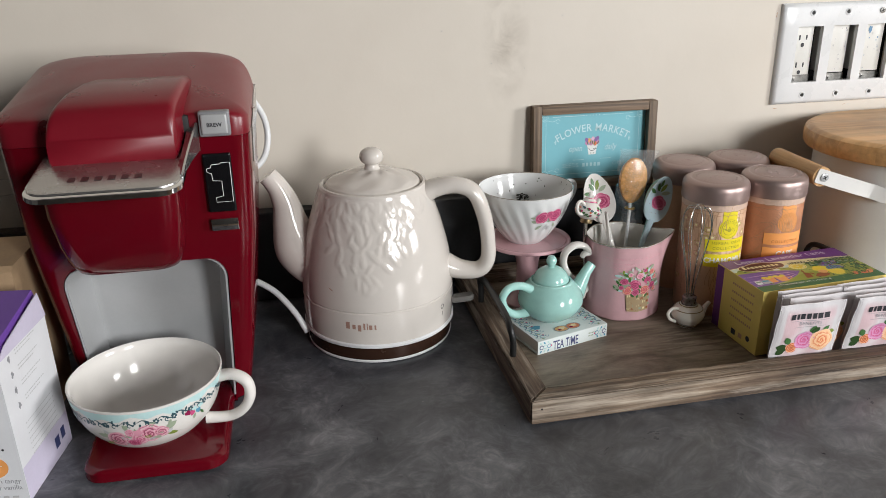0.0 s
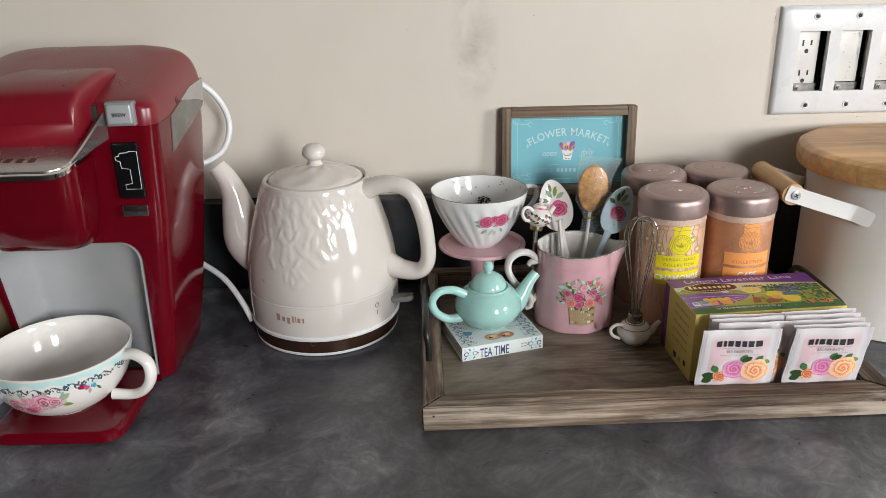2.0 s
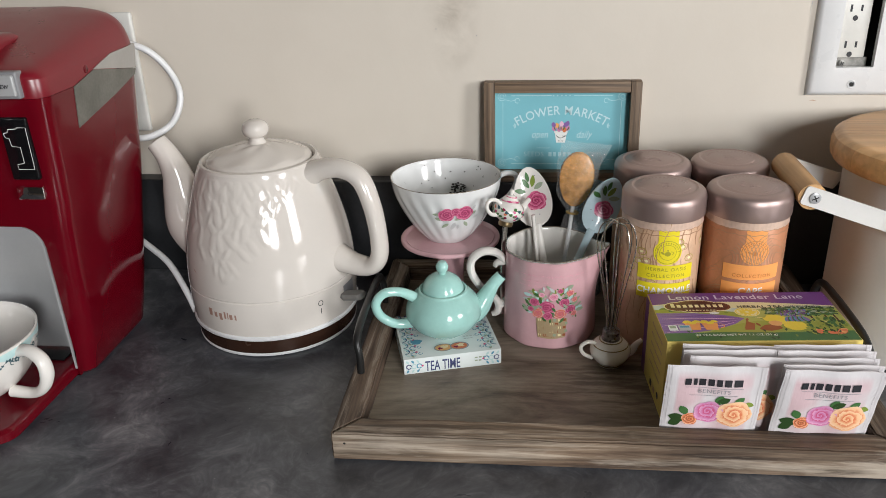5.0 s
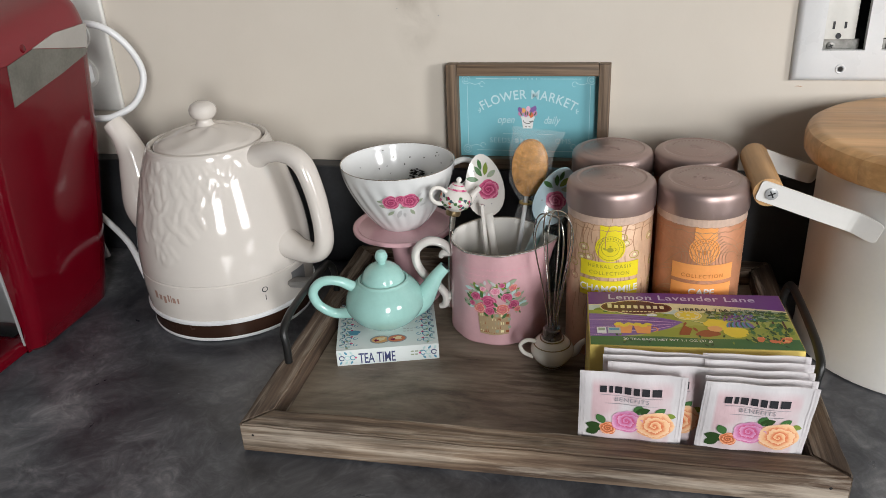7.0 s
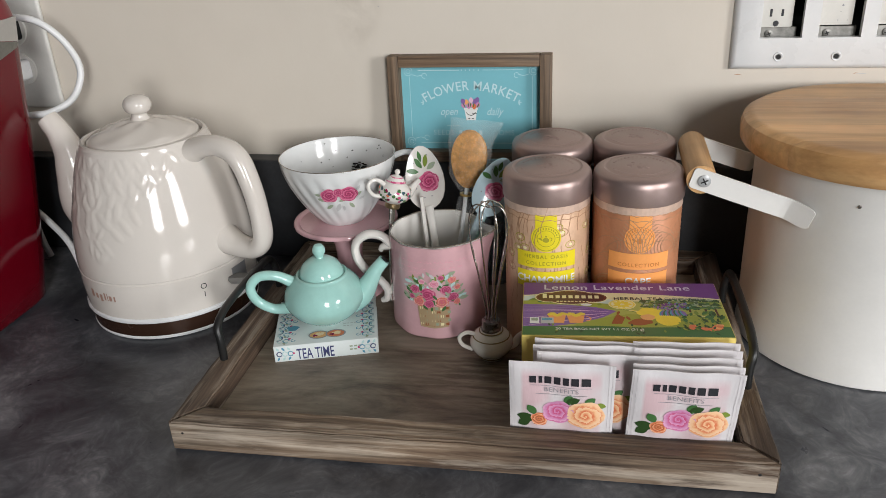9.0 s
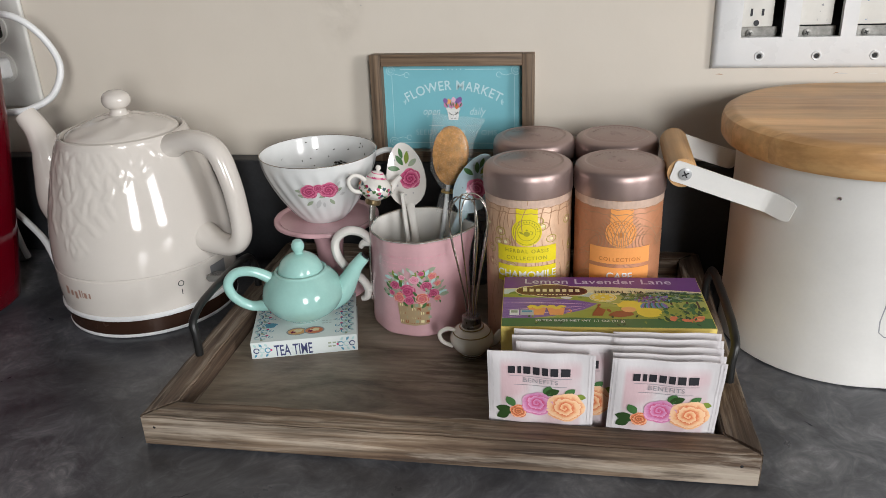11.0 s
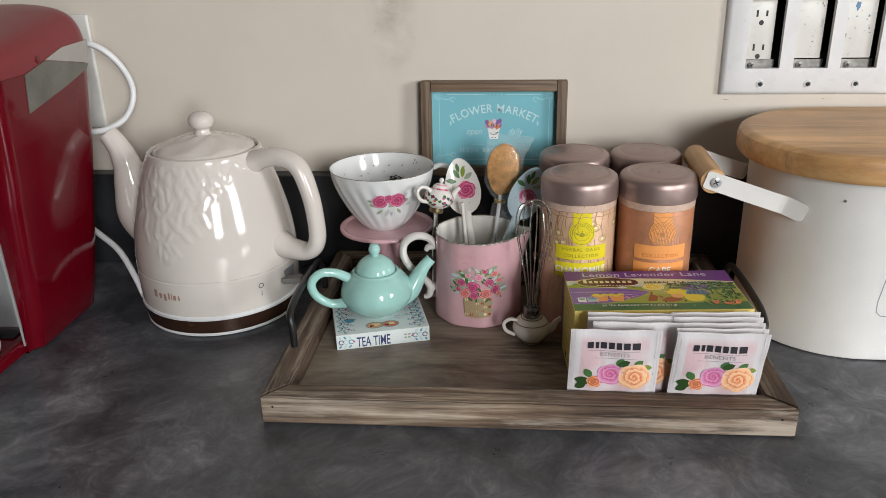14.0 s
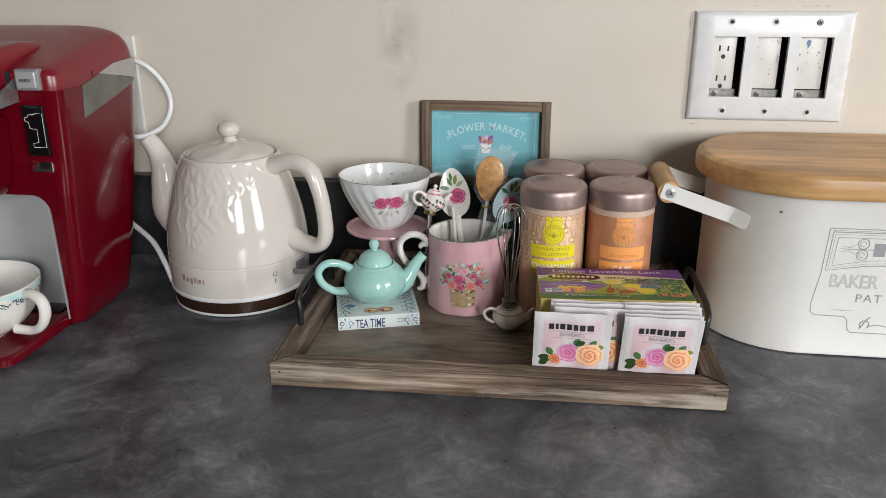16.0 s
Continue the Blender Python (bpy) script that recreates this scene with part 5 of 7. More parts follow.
def fluted_cup():
    z0 = TZ + 0.0724
    t = thing("teacup", pose(0.0618, -0.0925, z0), "fluted white porcelain teacup with pink roses", "cup")
    prof = smooth_profile([(0.0205, 0.0), (0.0220, 0.0015), (0.0270, 0.0070), (0.0365, 0.0205), (0.0450, 0.0370), (0.0502, 0.0510), (0.0520, 0.0608)], 6)
    rad = profile_radius(prof)

    def flute(p, a, r, z):
        k = 1 + 0.011 * math.sin(22 * (a + z * 6)) * min(1, z / 0.012) * (1 if z < 0.045 else max(0, (0.0608 - z) / 0.016))
        return Vector((p.x * k, p.y * k, p.z))
    inner = [(max(r - 0.0016, 0), z + 0.001) for r, z in reversed(prof) if 0.004 < z < 0.0590]
    shell = lathe([(0, 0.0003)] + prof + [(0.0516, 0.0614)], 176, flute, None, False)
    part("bowl", lathe([(0.0516, 0.0614), (0.0508, 0.0610)] + inner + [(0.015, 0.0045), (0, 0.004)], 176, None, shell, False), M["bone"], t)
    part("rim", tube([(0.0517 * math.sin(radians(i * 5)), -0.0517 * math.cos(radians(i * 5)), 0.0613) for i in range(72)], 0.00042, 6, True), M["gilt"], t, "thin gilt rim")
    q = catmull([(0.0495, 0.0, 0.0530), (0.060, 0, 0.0560), (0.0690, 0, 0.0530), (0.0700, 0, 0.0440), (0.063, 0, 0.0330), (0.052, 0, 0.0270), (0.0385, 0, 0.0285)], 7)
    part("handle", tube(q, 0.0026, 12, aspect=1.4), M["bone"], t).matrix_local = pose(0, 0, 0, 0, 0, 22)
    a = Art()
    for x, y, L, g, k in ((-0.012, 0.033, 0.008, 160, "ink_sage"), (0.013, 0.036, 0.008, 30, "ink_sage"), (0.0, 0.030, 0.010, 250, "ink_lg"), (-0.006, 0.029, 0.008, 220, "ink_sage"), (0.008, 0.030, 0.008, 300, "ink_sage"), (-0.010, 0.041, 0.007, 120, "ink_lg"), (0.015, 0.042, 0.006, 50, "ink_lg"), (0.003, 0.027, 0.006, 270, "ink_lg")):
        a.leaf(x, y, L, g, k)
    for k in range(22):
        a.leaf(-0.017 + 0.0016 * k, 0.036 + 0.004 * math.sin(k * 2.3), 0.0062, 90 + 80 * math.sin(k * 1.7), ("ink_lg", "ink_sage", "ink_lg")[k % 3])
    a.rose(-0.0085, 0.0390, 0.0078, "rose_l", "rose_m", "rose_d").rose(0.0080, 0.0395, 0.0084, "rose_l", "rose_m", "rose_d").rose(-0.0005, 0.0420, 0.0046, "rose_l", "rose_m", "rose_d")
    a.lay("rose_print", round_face(lambda v: rad(v) * 1.012, 17), t, "pair of pink roses")
    s = Art()
    r = random.Random(8)
    for _ in range(44):
        s.blob(r.uniform(-0.11, 0.11), r.uniform(0.026, 0.058), r.uniform(0.0004, 0.0010), r.uniform(0.0004, 0.0010), "leaf_tea", 0, 0.4, 7)
    s.lay("tea_specks", lambda u, v, h: round_face(lambda z: rad(z - 0.001) - 0.0019 - 2 * h, 180)(u, v, h), t, "dark specks of tea inside")["kind"] = "stuff"
    b = bmesh.new()
    for _ in range(60):
        g, d = r.uniform(0, 6.28), 0.008 * r.random() ** 0.5
        box(d * math.cos(g) - 0.001, d * math.cos(g) + 0.001, d * math.sin(g) - 0.0004, d * math.sin(g) + 0.0004, 0.0, 0.0012 + 0.002 * r.random(), bm=b)
    part("tea_leaves", b, M["leaf_tea"], t, "clump of dark tea leaves", False).matrix_local = pose(0.007, 0.0370, 0.0325, 58, 0, 0)


fluted_cup()


# ---- pink mug and what stands in it ----
def pink_mug():
    t = thing("mug", pose(0.1598, -0.1385, TZ), "pink ceramic pitcher mug with a rose basket print", "mug")
    prof = smooth_profile([(0.0385, 0.0), (0.0415, 0.0015), (0.0425, 0.0060), (0.0418, 0.0250), (0.0409, 0.0500), (0.0403, 0.0700), (0.0405, 0.0840)], 5)
    rad = profile_radius(prof)
    la = radians(74)

    def lip(p, a, r, z):
        d = (a - la + math.pi) % (2 * math.pi) - math.pi
        e = math.exp(-(d / 0.34) ** 2) * max(0, (z - 0.035) / 0.049) ** 1.6
        k = 1 + 0.012 * math.sin(9 * a) * (1 if r > 0.03 else 0)
        out = 0.013 * e
        return Vector((p.x * k + out * math.sin(la), p.y * k - out * math.cos(la), p.z + 0.0065 * e))
    inner = [(r - 0.0028, z) for r, z in reversed(prof) if 0.006 < z < 0.083]
    part("outside", lathe([(0, 0.0003)] + prof, 108, lip, None, False), M["pink"], t)
    part("inside", lathe([(0.0401, 0.0842), (0.0396, 0.0850), (0.0384, 0.0846)] + inner + [(0, 0.005)], 108, lip, None, False), M["porcelain"], t, "white glazed inside")
    rim = [lip(Vector((0.0399 * math.sin(g), -0.0399 * math.cos(g), 0.0850)), g, 0.0399, 0.0850) for g in (2 * math.pi * i / 96 for i in range(96))]
    part("rim", tube(rim, 0.0006, 6, True), M["gilt"], t, "worn silver rim")
    q = catmull([(0.0500, 0, 0.0655), (0.0475, 0, 0.0690), (0.0415, 0, 0.0705), (0.0480, 0, 0.0785), (0.0600, 0, 0.0805), (0.0700, 0, 0.0735), (0.0715, 0, 0.0610), (0.0640, 0, 0.0465), (0.0530, 0, 0.0370), (0.0470, 0, 0.0275), (0.0480, 0, 0.0190), (0.0530, 0, 0.0165)], 6)
    hd = part("handle", tube(q, lerp_list([0.0022, 0.003, 0.0034, 0.0036, 0.0038, 0.0038, 0.0038, 0.0036, 0.0034, 0.0036, 0.0034, 0.002], len(q)), 12, aspect=1.4), M["porcelain"], t, "white scrolled handle")
    hd.matrix_local = pose(0, 0, 0, 0, 0, 188)
    q2 = catmull([(0.0385, 0, 0.0300), (0.044, 0, 0.0265), (0.0478, 0, 0.0235)], 5)
    part("handle_root", tube(q2, 0.0036, 12, aspect=1.3), M["porcelain"], hd)
    a = Art()
    a.strip([(-0.0115 + 0.00144 * k, 0.030) for k in range(17)], [(-0.010 + 0.00125 * k, 0.0115 + 0.0012 * abs(k - 8) / 8) for k in range(17)], "basket")
    for i in range(4):
        a.line([((-0.0115 + 0.0005 * i) * (1 - k / 6), 0.028 - i * 0.0045 - 0.0012 * (1 - abs(k / 6 - 1))) for k in range(13)], 0.0006, "fox")
    for i in range(6):
        for k in range(5):
            x0, y0 = -0.0098 + i * 0.0036 + (0.0014 if k % 2 else 0), 0.0140 + k * 0.0034
            a.rect(x0, y0, x0 + 0.0022, y0 + 0.0022, ("cream_ink", "fox", "basket", "ink_sage")[(i + 2 * k) % 4], 1)
    r = random.Random(2)
    for _ in range(70):
        g, d = r.uniform(0, 3.5) - 0.15, r.uniform(0.008, 0.0215)
        a.leaf(d * math.cos(g) * 0.95, 0.037 + d * math.sin(g) * 0.95, r.uniform(0.004, 0.008), math.degrees(g) + r.uniform(-50, 50), r.choice(("ink_sage", "green", "green_l", "ink_sage", "ink_lg", "ink_t")))
    for x, y, s in ((-0.004, 0.040, 0.0068), (-0.010, 0.0345, 0.0052), (0.006, 0.034, 0.0055), (0.009, 0.044, 0.0045), (0.0135, 0.0375, 0.0048), (-0.013, 0.044, 0.0042), (0.001, 0.0495, 0.0040), (0.0135, 0.052, 0.0034), (-0.003, 0.0325, 0.004), (-0.0155, 0.0375, 0.0026), (0.017, 0.0455, 0.0026), (-0.0075, 0.051, 0.0026), (0.006, 0.0545, 0.0024), (0.0165, 0.0335, 0.0028)):
        a.rose(x, y, s * 0.9, *r.choice((("rose_l", "rose_m", "rose_d"), ("sachet_p", "rose_l", "rose_m"), ("sachet_p", "rose_l", "rose_m"), ("sachet_p", "coral", "rose_m"), ("rose_l", "rose_m", "rose_d"))))
        a.leaf(x + s * 0.5, y - s * 0.6, s * 1.0, r.uniform(200, 340), r.choice(("green", "ink_sage"))).leaf(x - s * 0.6, y + s * 0.4, s * 0.9, r.uniform(60, 200), r.choice(("green", "ink_sage")))
    for y, x0, x1 in ((0.0720, -0.030, 0.034), (0.0665, -0.024, 0.020), (0.0620, -0.026, -0.008)):
        x = x0
        while x < x1:
            w = r.uniform(0.003, 0.007)
            a.line([(x + w * k / 6, y + r.uniform(0.0004, 0.0013) * math.sin(k * 2.1 + w * 900) + 0.03 * (x - x0) * 0.15) for k in range(7)], 0.00026, "rose_l")
            x += w + 0.0016
    for k in range(5):
        a.line([(0.027 + k * 0.0012, 0.0665), (0.0275 + k * 0.0012, 0.0705)], 0.0006, "ink_k", True)
    big = round_face(lambda v: rad(v) * 1.013, 3)
    a.lay("basket_print", lambda u, v, h: big(u * 1.20, v if v > 0.060 else 0.0115 + (v - 0.011) * 1.08, h + 0.00012), t, "roses in a basket under faint script")


pink_mug()


def spoon(name, bowl, foot, label, m, w, l, yaw, tilt=0.0, rose=True):
    """A porcelain spoon, bowl uppermost, leaning from foot to bowl."""
    b, f = Vector(bowl), Vector(foot)
    ax = (b - f).normalized()
    t = thing(name, Matrix.Translation(f), label, "spoon")
    side = Vector((math.cos(radians(yaw)), math.sin(radians(yaw)), 0))
    side = (side - ax * side.dot(ax)).normalized()
    nrm = side.cross(ax)
    n, k = 18, 24
    bm = bmesh.new()
    bc = b - f

    def bowl_pt(u, v, off):
        rr = math.hypot(u, v)
        egg = 1 - 0.18 * v
        return bc + side * (u * w * egg) + ax * (v * l) - nrm * (0.0045 * (1 - rr * rr)) + nrm * off
    rings_a, rings_b = [], []
    for i in range(1, 7):
        rr = i / 6
        rings_a.append([bowl_pt(rr * math.cos(6.2832 * j / k), rr * math.sin(6.2832 * j / k), -0.0010) for j in range(k)])
        rings_b.append([bowl_pt(rr * math.cos(6.2832 * j / k), rr * math.sin(6.2832 * j / k), 0.0010) for j in range(k)])
    loft(rings_a + rings_b[::-1], True, bm)
    part("bowl", bm, M[m], t)
    L = (b - f).length - l * 0.9
    pts = [ax * (L * i / 10) for i in range(11)]
    part("handle", tube(pts, lerp_list([0.0050, 0.0046, 0.0036, 0.0030, 0.0040], 11), 12, aspect=0.55, up=tuple(side)), M[m], t)
    a = Art()
    if rose:
        a.leaf(-0.1 * w, 0.30 * l, 0.40 * l, 120, "green").leaf(0.05 * w, 0.32 * l, 0.42 * l, 70, "green_l").leaf(0.15 * w, 0.25 * l, 0.4 * l, 25, "ink_sage").leaf(-0.3 * w, 0.2 * l, 0.4 * l, 165, "green").leaf(-0.1 * w, 0.5 * l, 0.35 * l, 95, "green")
        a.rose(0.16 * w, -0.14 * l, 0.56 * w, "rose_l", "rose_m", "rose_d")
        for x, y in ((-0.5, -0.3), (0.55, 0.35), (-0.5, 0.5), (0.2, -0.6), (-0.15, -0.62), (0.35, 0.68)):
            a.blob(x * w, y * l, 0.0006, 0.0006, "ink_g", 0, 0, 8)
    a.lay("rose_print", lambda u, v, h: bowl_pt(u / w, v / l, 0.0012 + h), t)
    return t


spoon("spoon", (0.1428, -0.1030, 0.1255), (0.1660, -0.1480, TZ + 0.008), "white porcelain spoon with a painted rose", "porcelain", 0.0172, 0.0280, -4)
spoon("spoon", (0.2062, -0.1200, 0.1245), (0.1580, -0.1440, TZ + 0.008), "pale blue porcelain spoon with a painted rose", "blue_p", 0.0155, 0.0265, 8)
spoon("spoon", (0.2060, -0.1120, 0.1240), (0.1640, -0.1420, TZ + 0.008), "pale green porcelain spoon behind the blue one", "aqua", 0.0145, 0.0215, 20, 0, False)
ob = part("stick", tube([(0.1440, -0.1240, 0.116), (0.1530, -0.1380, 0.030)], 0.0019, 10, aspect=1.6), M["porcelain"])
tagged(ob, "cream spoon handle standing in the pink mug", "spoon handle")


def teapot_spoon():
    t = teapot("teapot_spoon", pose(0.1200, -0.1285, 0.1125, 0, 14, 40), "steel spoon with a painted teapot finial", 0.42, "porcelain")
    t["category"] = "spoon"
    part("collar", lathe([(0, -0.005), (0.0062, -0.005), (0.0068, -0.003), (0.0064, -0.0012), (0.0066, 0.0), (0, 0.0004)], 24), M["brass"], t, "brass collar")
    part("stem", tube([(0, 0, -0.0045), (0.002, -0.002, -0.030), (0.010, -0.010, -0.088)], lerp_list([0.0030, 0.0024, 0.0036], 3), 10, aspect=0.6), M["steel"], t, "steel stem")
    rad = lambda v: 0.0002 + 0.42 * float(np.interp(v / 0.42, (0, 0.002, 0.0075, 0.0115, 0.016, 0.022, 0.026, 0.030, 0.037), (0.0180, 0.0200, 0.0278, 0.0310, 0.0333, 0.0341, 0.0333, 0.0318, 0.0265)))
    a, r = Art(), random.Random(4)
    for i in range(64):
        x, y = -0.034 + 0.068 * (i * 0.618 % 1), 0.0025 + 0.0115 * (i / 64)
        if i % 2:
            a.blob(x, y, 0.0017, 0.0015, r.choice(("green", "green", "scroll")), 0, 0.4, 9)
        if i % 3 == 1:
            a.blob(x + 0.0012, y + 0.0006, 0.0015, 0.0013, r.choice(("rose_d", "rose_m", "coral", "rose_m")), 0, 0.2, 9)
    a.lay("flower_print", round_face(rad, 0), t)
    lidr = lambda v: 0.0005 + float(np.interp(v, (0.0176, 0.0190, 0.0212, 0.0230), (0.0078, 0.0075, 0.0063, 0.0040)))
    b = Art()
    for i in range(12):
        b.rect(-0.024 + i * 0.0040, 0.0180, -0.0200 + i * 0.0040, 0.0226, ("rose_m", "rose_l")[i % 2], 2)
    b.lay("lid_print", round_face(lidr, 0), t)


teapot_spoon()


def lollipop():
    t = thing("lollipop", pose(0.1825, -0.1010, 0.1420, -6, 5, -4), "amber honey lollipop in clear wrapping film", "lollipop")
    lp = []
    for y, k in ((-0.0040, 0.80), (-0.0030, 0.95), (0, 1.0), (0.0030, 0.95), (0.0040, 0.80)):
        lp.append([Vector(((0.0158 + 0.0016 * math.sin(g)) * k * math.cos(g), y, 0.0258 * k * math.sin(g))) for g in (2 * math.pi * i / 32 for i in range(32))])
    b = loft(lp)
    part("candy", b, M["honey"], t, "amber honey candy")
    part("stick", tube([(0, 0, -0.023), (-0.001, -0.003, -0.060), (-0.004, -0.012, -0.125)], 0.0019, 10), M["plastic_w"], t)
    fl, r = [], random.Random(6)
    for z, w, d in ((0.0345, 0.0225, 0.0006), (0.029, 0.0210, 0.003), (0.014, 0.0192, 0.0065), (0.0, 0.0182, 0.0068), (-0.014, 0.0168, 0.0062), (-0.025, 0.010, 0.005), (-0.031, 0.0042, 0.0042), (-0.036, 0.0075, 0.006), (-0.050, 0.0095, 0.0075)):
        fl.append([Vector((w * math.cos(g) * (1 + r.uniform(-0.06, 0.06)) + (0.004 if z > 0.02 else 0), d * math.sin(g) * (1 + r.uniform(-0.15, 0.15)), z + r.uniform(-0.001, 0.001))) for g in (2 * math.pi * i / 20 for i in range(20))])
    f = part("wrapper", loft(fl, False), M["film"], t, "crinkled clear film")
    f.visible_shadow = False
    part("tie", tube([(0.0050 * math.cos(g), 0.0050 * math.sin(g), -0.031) for g in (6.2832 * i / 20 for i in range(20))], 0.0011, 8, True), M["twine"], t, "gold twine tie")


lollipop()


def whisk():
    t = thing("teapot_whisk", pose(0.2120, -0.1975, TZ, 0, 0, 12), "little cream teapot with a steel wire whisk", "whisk")
    prof = smooth_profile([(0.0100, 0.0), (0.0105, 0.0012), (0.0095, 0.0020), (0.0135, 0.0050), (0.0170, 0.0110), (0.0168, 0.0160), (0.0130, 0.0215), (0.0095, 0.0232)], 5)
    part("body", lathe([(0, 0.0003)] + prof + [(0.0088, 0.0245), (0, 0.0245)], 48), M["cream"], t)
    for z, rr in ((0.0014, 0.0106), (0.0195, 0.0147), (0.0238, 0.0094)):
        part("gilt_line", tube([(rr * math.cos(g), rr * math.sin(g), z) for g in (6.2832 * i / 40 for i in range(40))], 0.0005, 6, True), M["brass"], t)
    p = catmull([(0.012, 0, 0.0085), (0.0185, 0, 0.0105), (0.0225, 0, 0.0165), (0.0275, 0, 0.0205)], 6)
    part("spout", tube(p, lerp_list([0.0048, 0.0038, 0.0027, 0.0020], len(p)), 14), M["cream"], t)
    h = catmull([(-0.0125, 0, 0.0205), (-0.0195, 0, 0.0225), (-0.0255, 0, 0.0185), (-0.0235, 0, 0.0115), (-0.0155, 0, 0.0065)], 7)
    part("handle", tube(h, 0.0017, 10), M["cream"], t)
    part("collar", lathe([(0, 0.0240), (0.0078, 0.0240), (0.0080, 0.0262), (0.0072, 0.0272), (0.0074, 0.0325), (0.0064, 0.0335), (0, 0.0335)], 32), M["collar"], t, "dark steel collar")
    for i in range(4):
        g = radians(22 + 45 * i)
        q = catmull([(x, 0, z) for x, z in ((0.0035, 0.034), (0.0050, 0.050), (0.0100, 0.078), (0.0150, 0.104), (0.0150, 0.120), (0.0100, 0.1305), (0.0, 0.1345 - 0.0016 * i), (-0.0100, 0.1305), (-0.0150, 0.120), (-0.0150, 0.104), (-0.0100, 0.078), (-0.0050, 0.050), (-0.0035, 0.034))], 6)
        part("wire", tube([(x * math.cos(g), x * math.sin(g), z) for x, _, z in q], 0.00054, 8), M["steel"], t)


whisk()


def glass_jar(m, r, h, mt, label):
    t = thing("glass_jar", m, label, "jar")
    pr = [(0, 0.0003), (r * 0.9, 0.0003), (r, 0.003)]
    n = 7 if r < 0.02 else 0
    for i in range(n):
        z = 0.55 * h + 0.40 * h * i / n
        pr += [(r, z), (r * 1.05, z + 0.02 * h), (r, z + 0.04 * h)]
    pr += [(r, h), (r - 0.002, h), (r - 0.002, 0.004), (0, 0.004)]
    part("jar", lathe(pr, 40), M[mt], t)


glass_jar(pose(0.1965, -0.0640, TZ), 0.0165, 0.115, "glass_b", "pale blue ribbed glass jar behind the mug")


# ---- four tea canisters ----
def canister(m, label, accent, dark, body, words, seed, plain=False):
    t = thing("tea_canister", m @ Matrix.Diagonal((1.026, 1.026, 1.018, 1)), label, "canister", "tea canisters on the tray")
    R = 0.0323
    part("tin", lathe([(0, 0.0002), (R - 0.001, 0.0002), (R, 0.0012), (R, 0.1240), (R - 0.0006, 0.1248), (R - 0.0006, 0.128), (0, 0.128)], 80), M[body], t)
    lid = part("lid", lathe([(0, 0.1242), (0.0335, 0.1242), (0.0337, 0.1250), (0.0337, 0.1370)] + smooth_profile([(0.0335, 0.1390), (0.0322, 0.1422), (0.0292, 0.1442), (0.0262, 0.1449)], 4) + [(0.0255, 0.1445), (0.0235, 0.1445), (0.0228, 0.1449), (0, 0.1451)], 80), M["lid_metal"], t, "rose taupe metal lid")
    e, r = bmesh.new(), random.Random(seed)
    for i in range(16):
        g = radians(-70 + 140 * i / 15)
        for k in (1, -1):
            x, y = 0.0195 * math.sin(g), 0.0195 * math.cos(g) * k
            box(x - 0.0008, x + 0.0008, y - 0.0010, y + 0.0010 * r.uniform(0.2, 1), 0.1449, 0.14512, bm=e)
    for i in range(18):
        g, d = r.uniform(0, 6.28), r.uniform(0.001, 0.008)
        x, y = d * math.cos(g), d * math.sin(g)
        box(x - 0.0012, x + 0.0012, y - 0.0006, y + 0.0006, 0.1449, 0.14528, bm=e)
    part("embossing", e, M["lid_metal"], lid, "", False)
    if plain:
        return t
    a = Art()
    n = 170
    for _ in range(n):
        x, z = r.uniform(-0.095, 0.095), r.uniform(0.010, 0.108)
        if body == "can_o":
            c = 1 if x > 0 else -1
            a.line([(x + c * 0.004 * k, z + 0.0035 * k - 0.0007 * k * k + 0.001 * math.sin(k + x * 400)) for k in range(8)], 0.00038, "can_line")
        else:
            s = r.uniform(-0.003, 0.003)
            a.line([(x + s * k / 5 + 0.0012 * math.sin(k * 0.8 + z * 90), z + 0.0035 * k) for k in range(8)], 0.0005, "can_line")
            if r.random() < 0.5:
                a.ring(x, z, 0.0042, 0.0005, r.choice(("can_line", "yellow_d")), 0, 360, 12, 0.003).blob(x, z, 0.0015, 0.0012, "cream_ink")
    if body == "can_o":
        for i in range(9):
            for s in (-1, 1):
                a.ring(s * 0.022, 0.092, 0.006 + 0.0026 * i, 0.0005, "can_line", 90 + s * 30, 90 + s * 150, 10)
    a.rect(-0.1, 0.1178, 0.1, 0.1238, "can_pale", 60)
    for k in range(2):
        a.line([(-0.10 + 0.2 * i / 60, 0.1135 + k * 0.004 + 0.0006 * math.sin(i * 2.1)) for i in range(61)], 0.0005, "can_line")
    a.lay("line_print", round_face(lambda v: R, 3), t, "fine brown line drawing")
    a = Art()
    a.rect(-0.0080, 0.100, 0.0080, 0.1239, accent, 16)
    a.blob(0, 0.0990, 0.0112, 0.0112, accent, 0, 0, 28).ring(0, 0.0990, 0.0100, 0.0005, dark).ring(0, 0.0990, 0.0066, 0.0004, dark)
    a.blob(0, 0.0978, 0.0024, 0.0020, dark, 0, 0, 12).leaf(-0.0022, 0.0975, 0.0042, 150, dark).ring(0.0030, 0.0985, 0.0013, 0.0005, dark, -90, 120, 8).blob(0, 0.1008, 0.0008, 0.0008, dark, 0, 0, 8)
    for g in range(20, 165, 14):
        a.rect(0.0083 * math.cos(radians(g)) - 0.0004, 0.099 + 0.0083 * math.sin(radians(g)) - 0.0007, 0.0083 * math.cos(radians(g)) + 0.0004, 0.099 + 0.0083 * math.sin(radians(g)) + 0.0007, dark, 1)
    a.rect(-0.0230, 0.0745, 0.0230, 0.0875, accent, 40).rect(-0.0230, 0.0575, 0.0230, 0.0715, accent, 40).rect(-0.0080, 0.004, 0.0080, 0.0573, accent, 16)
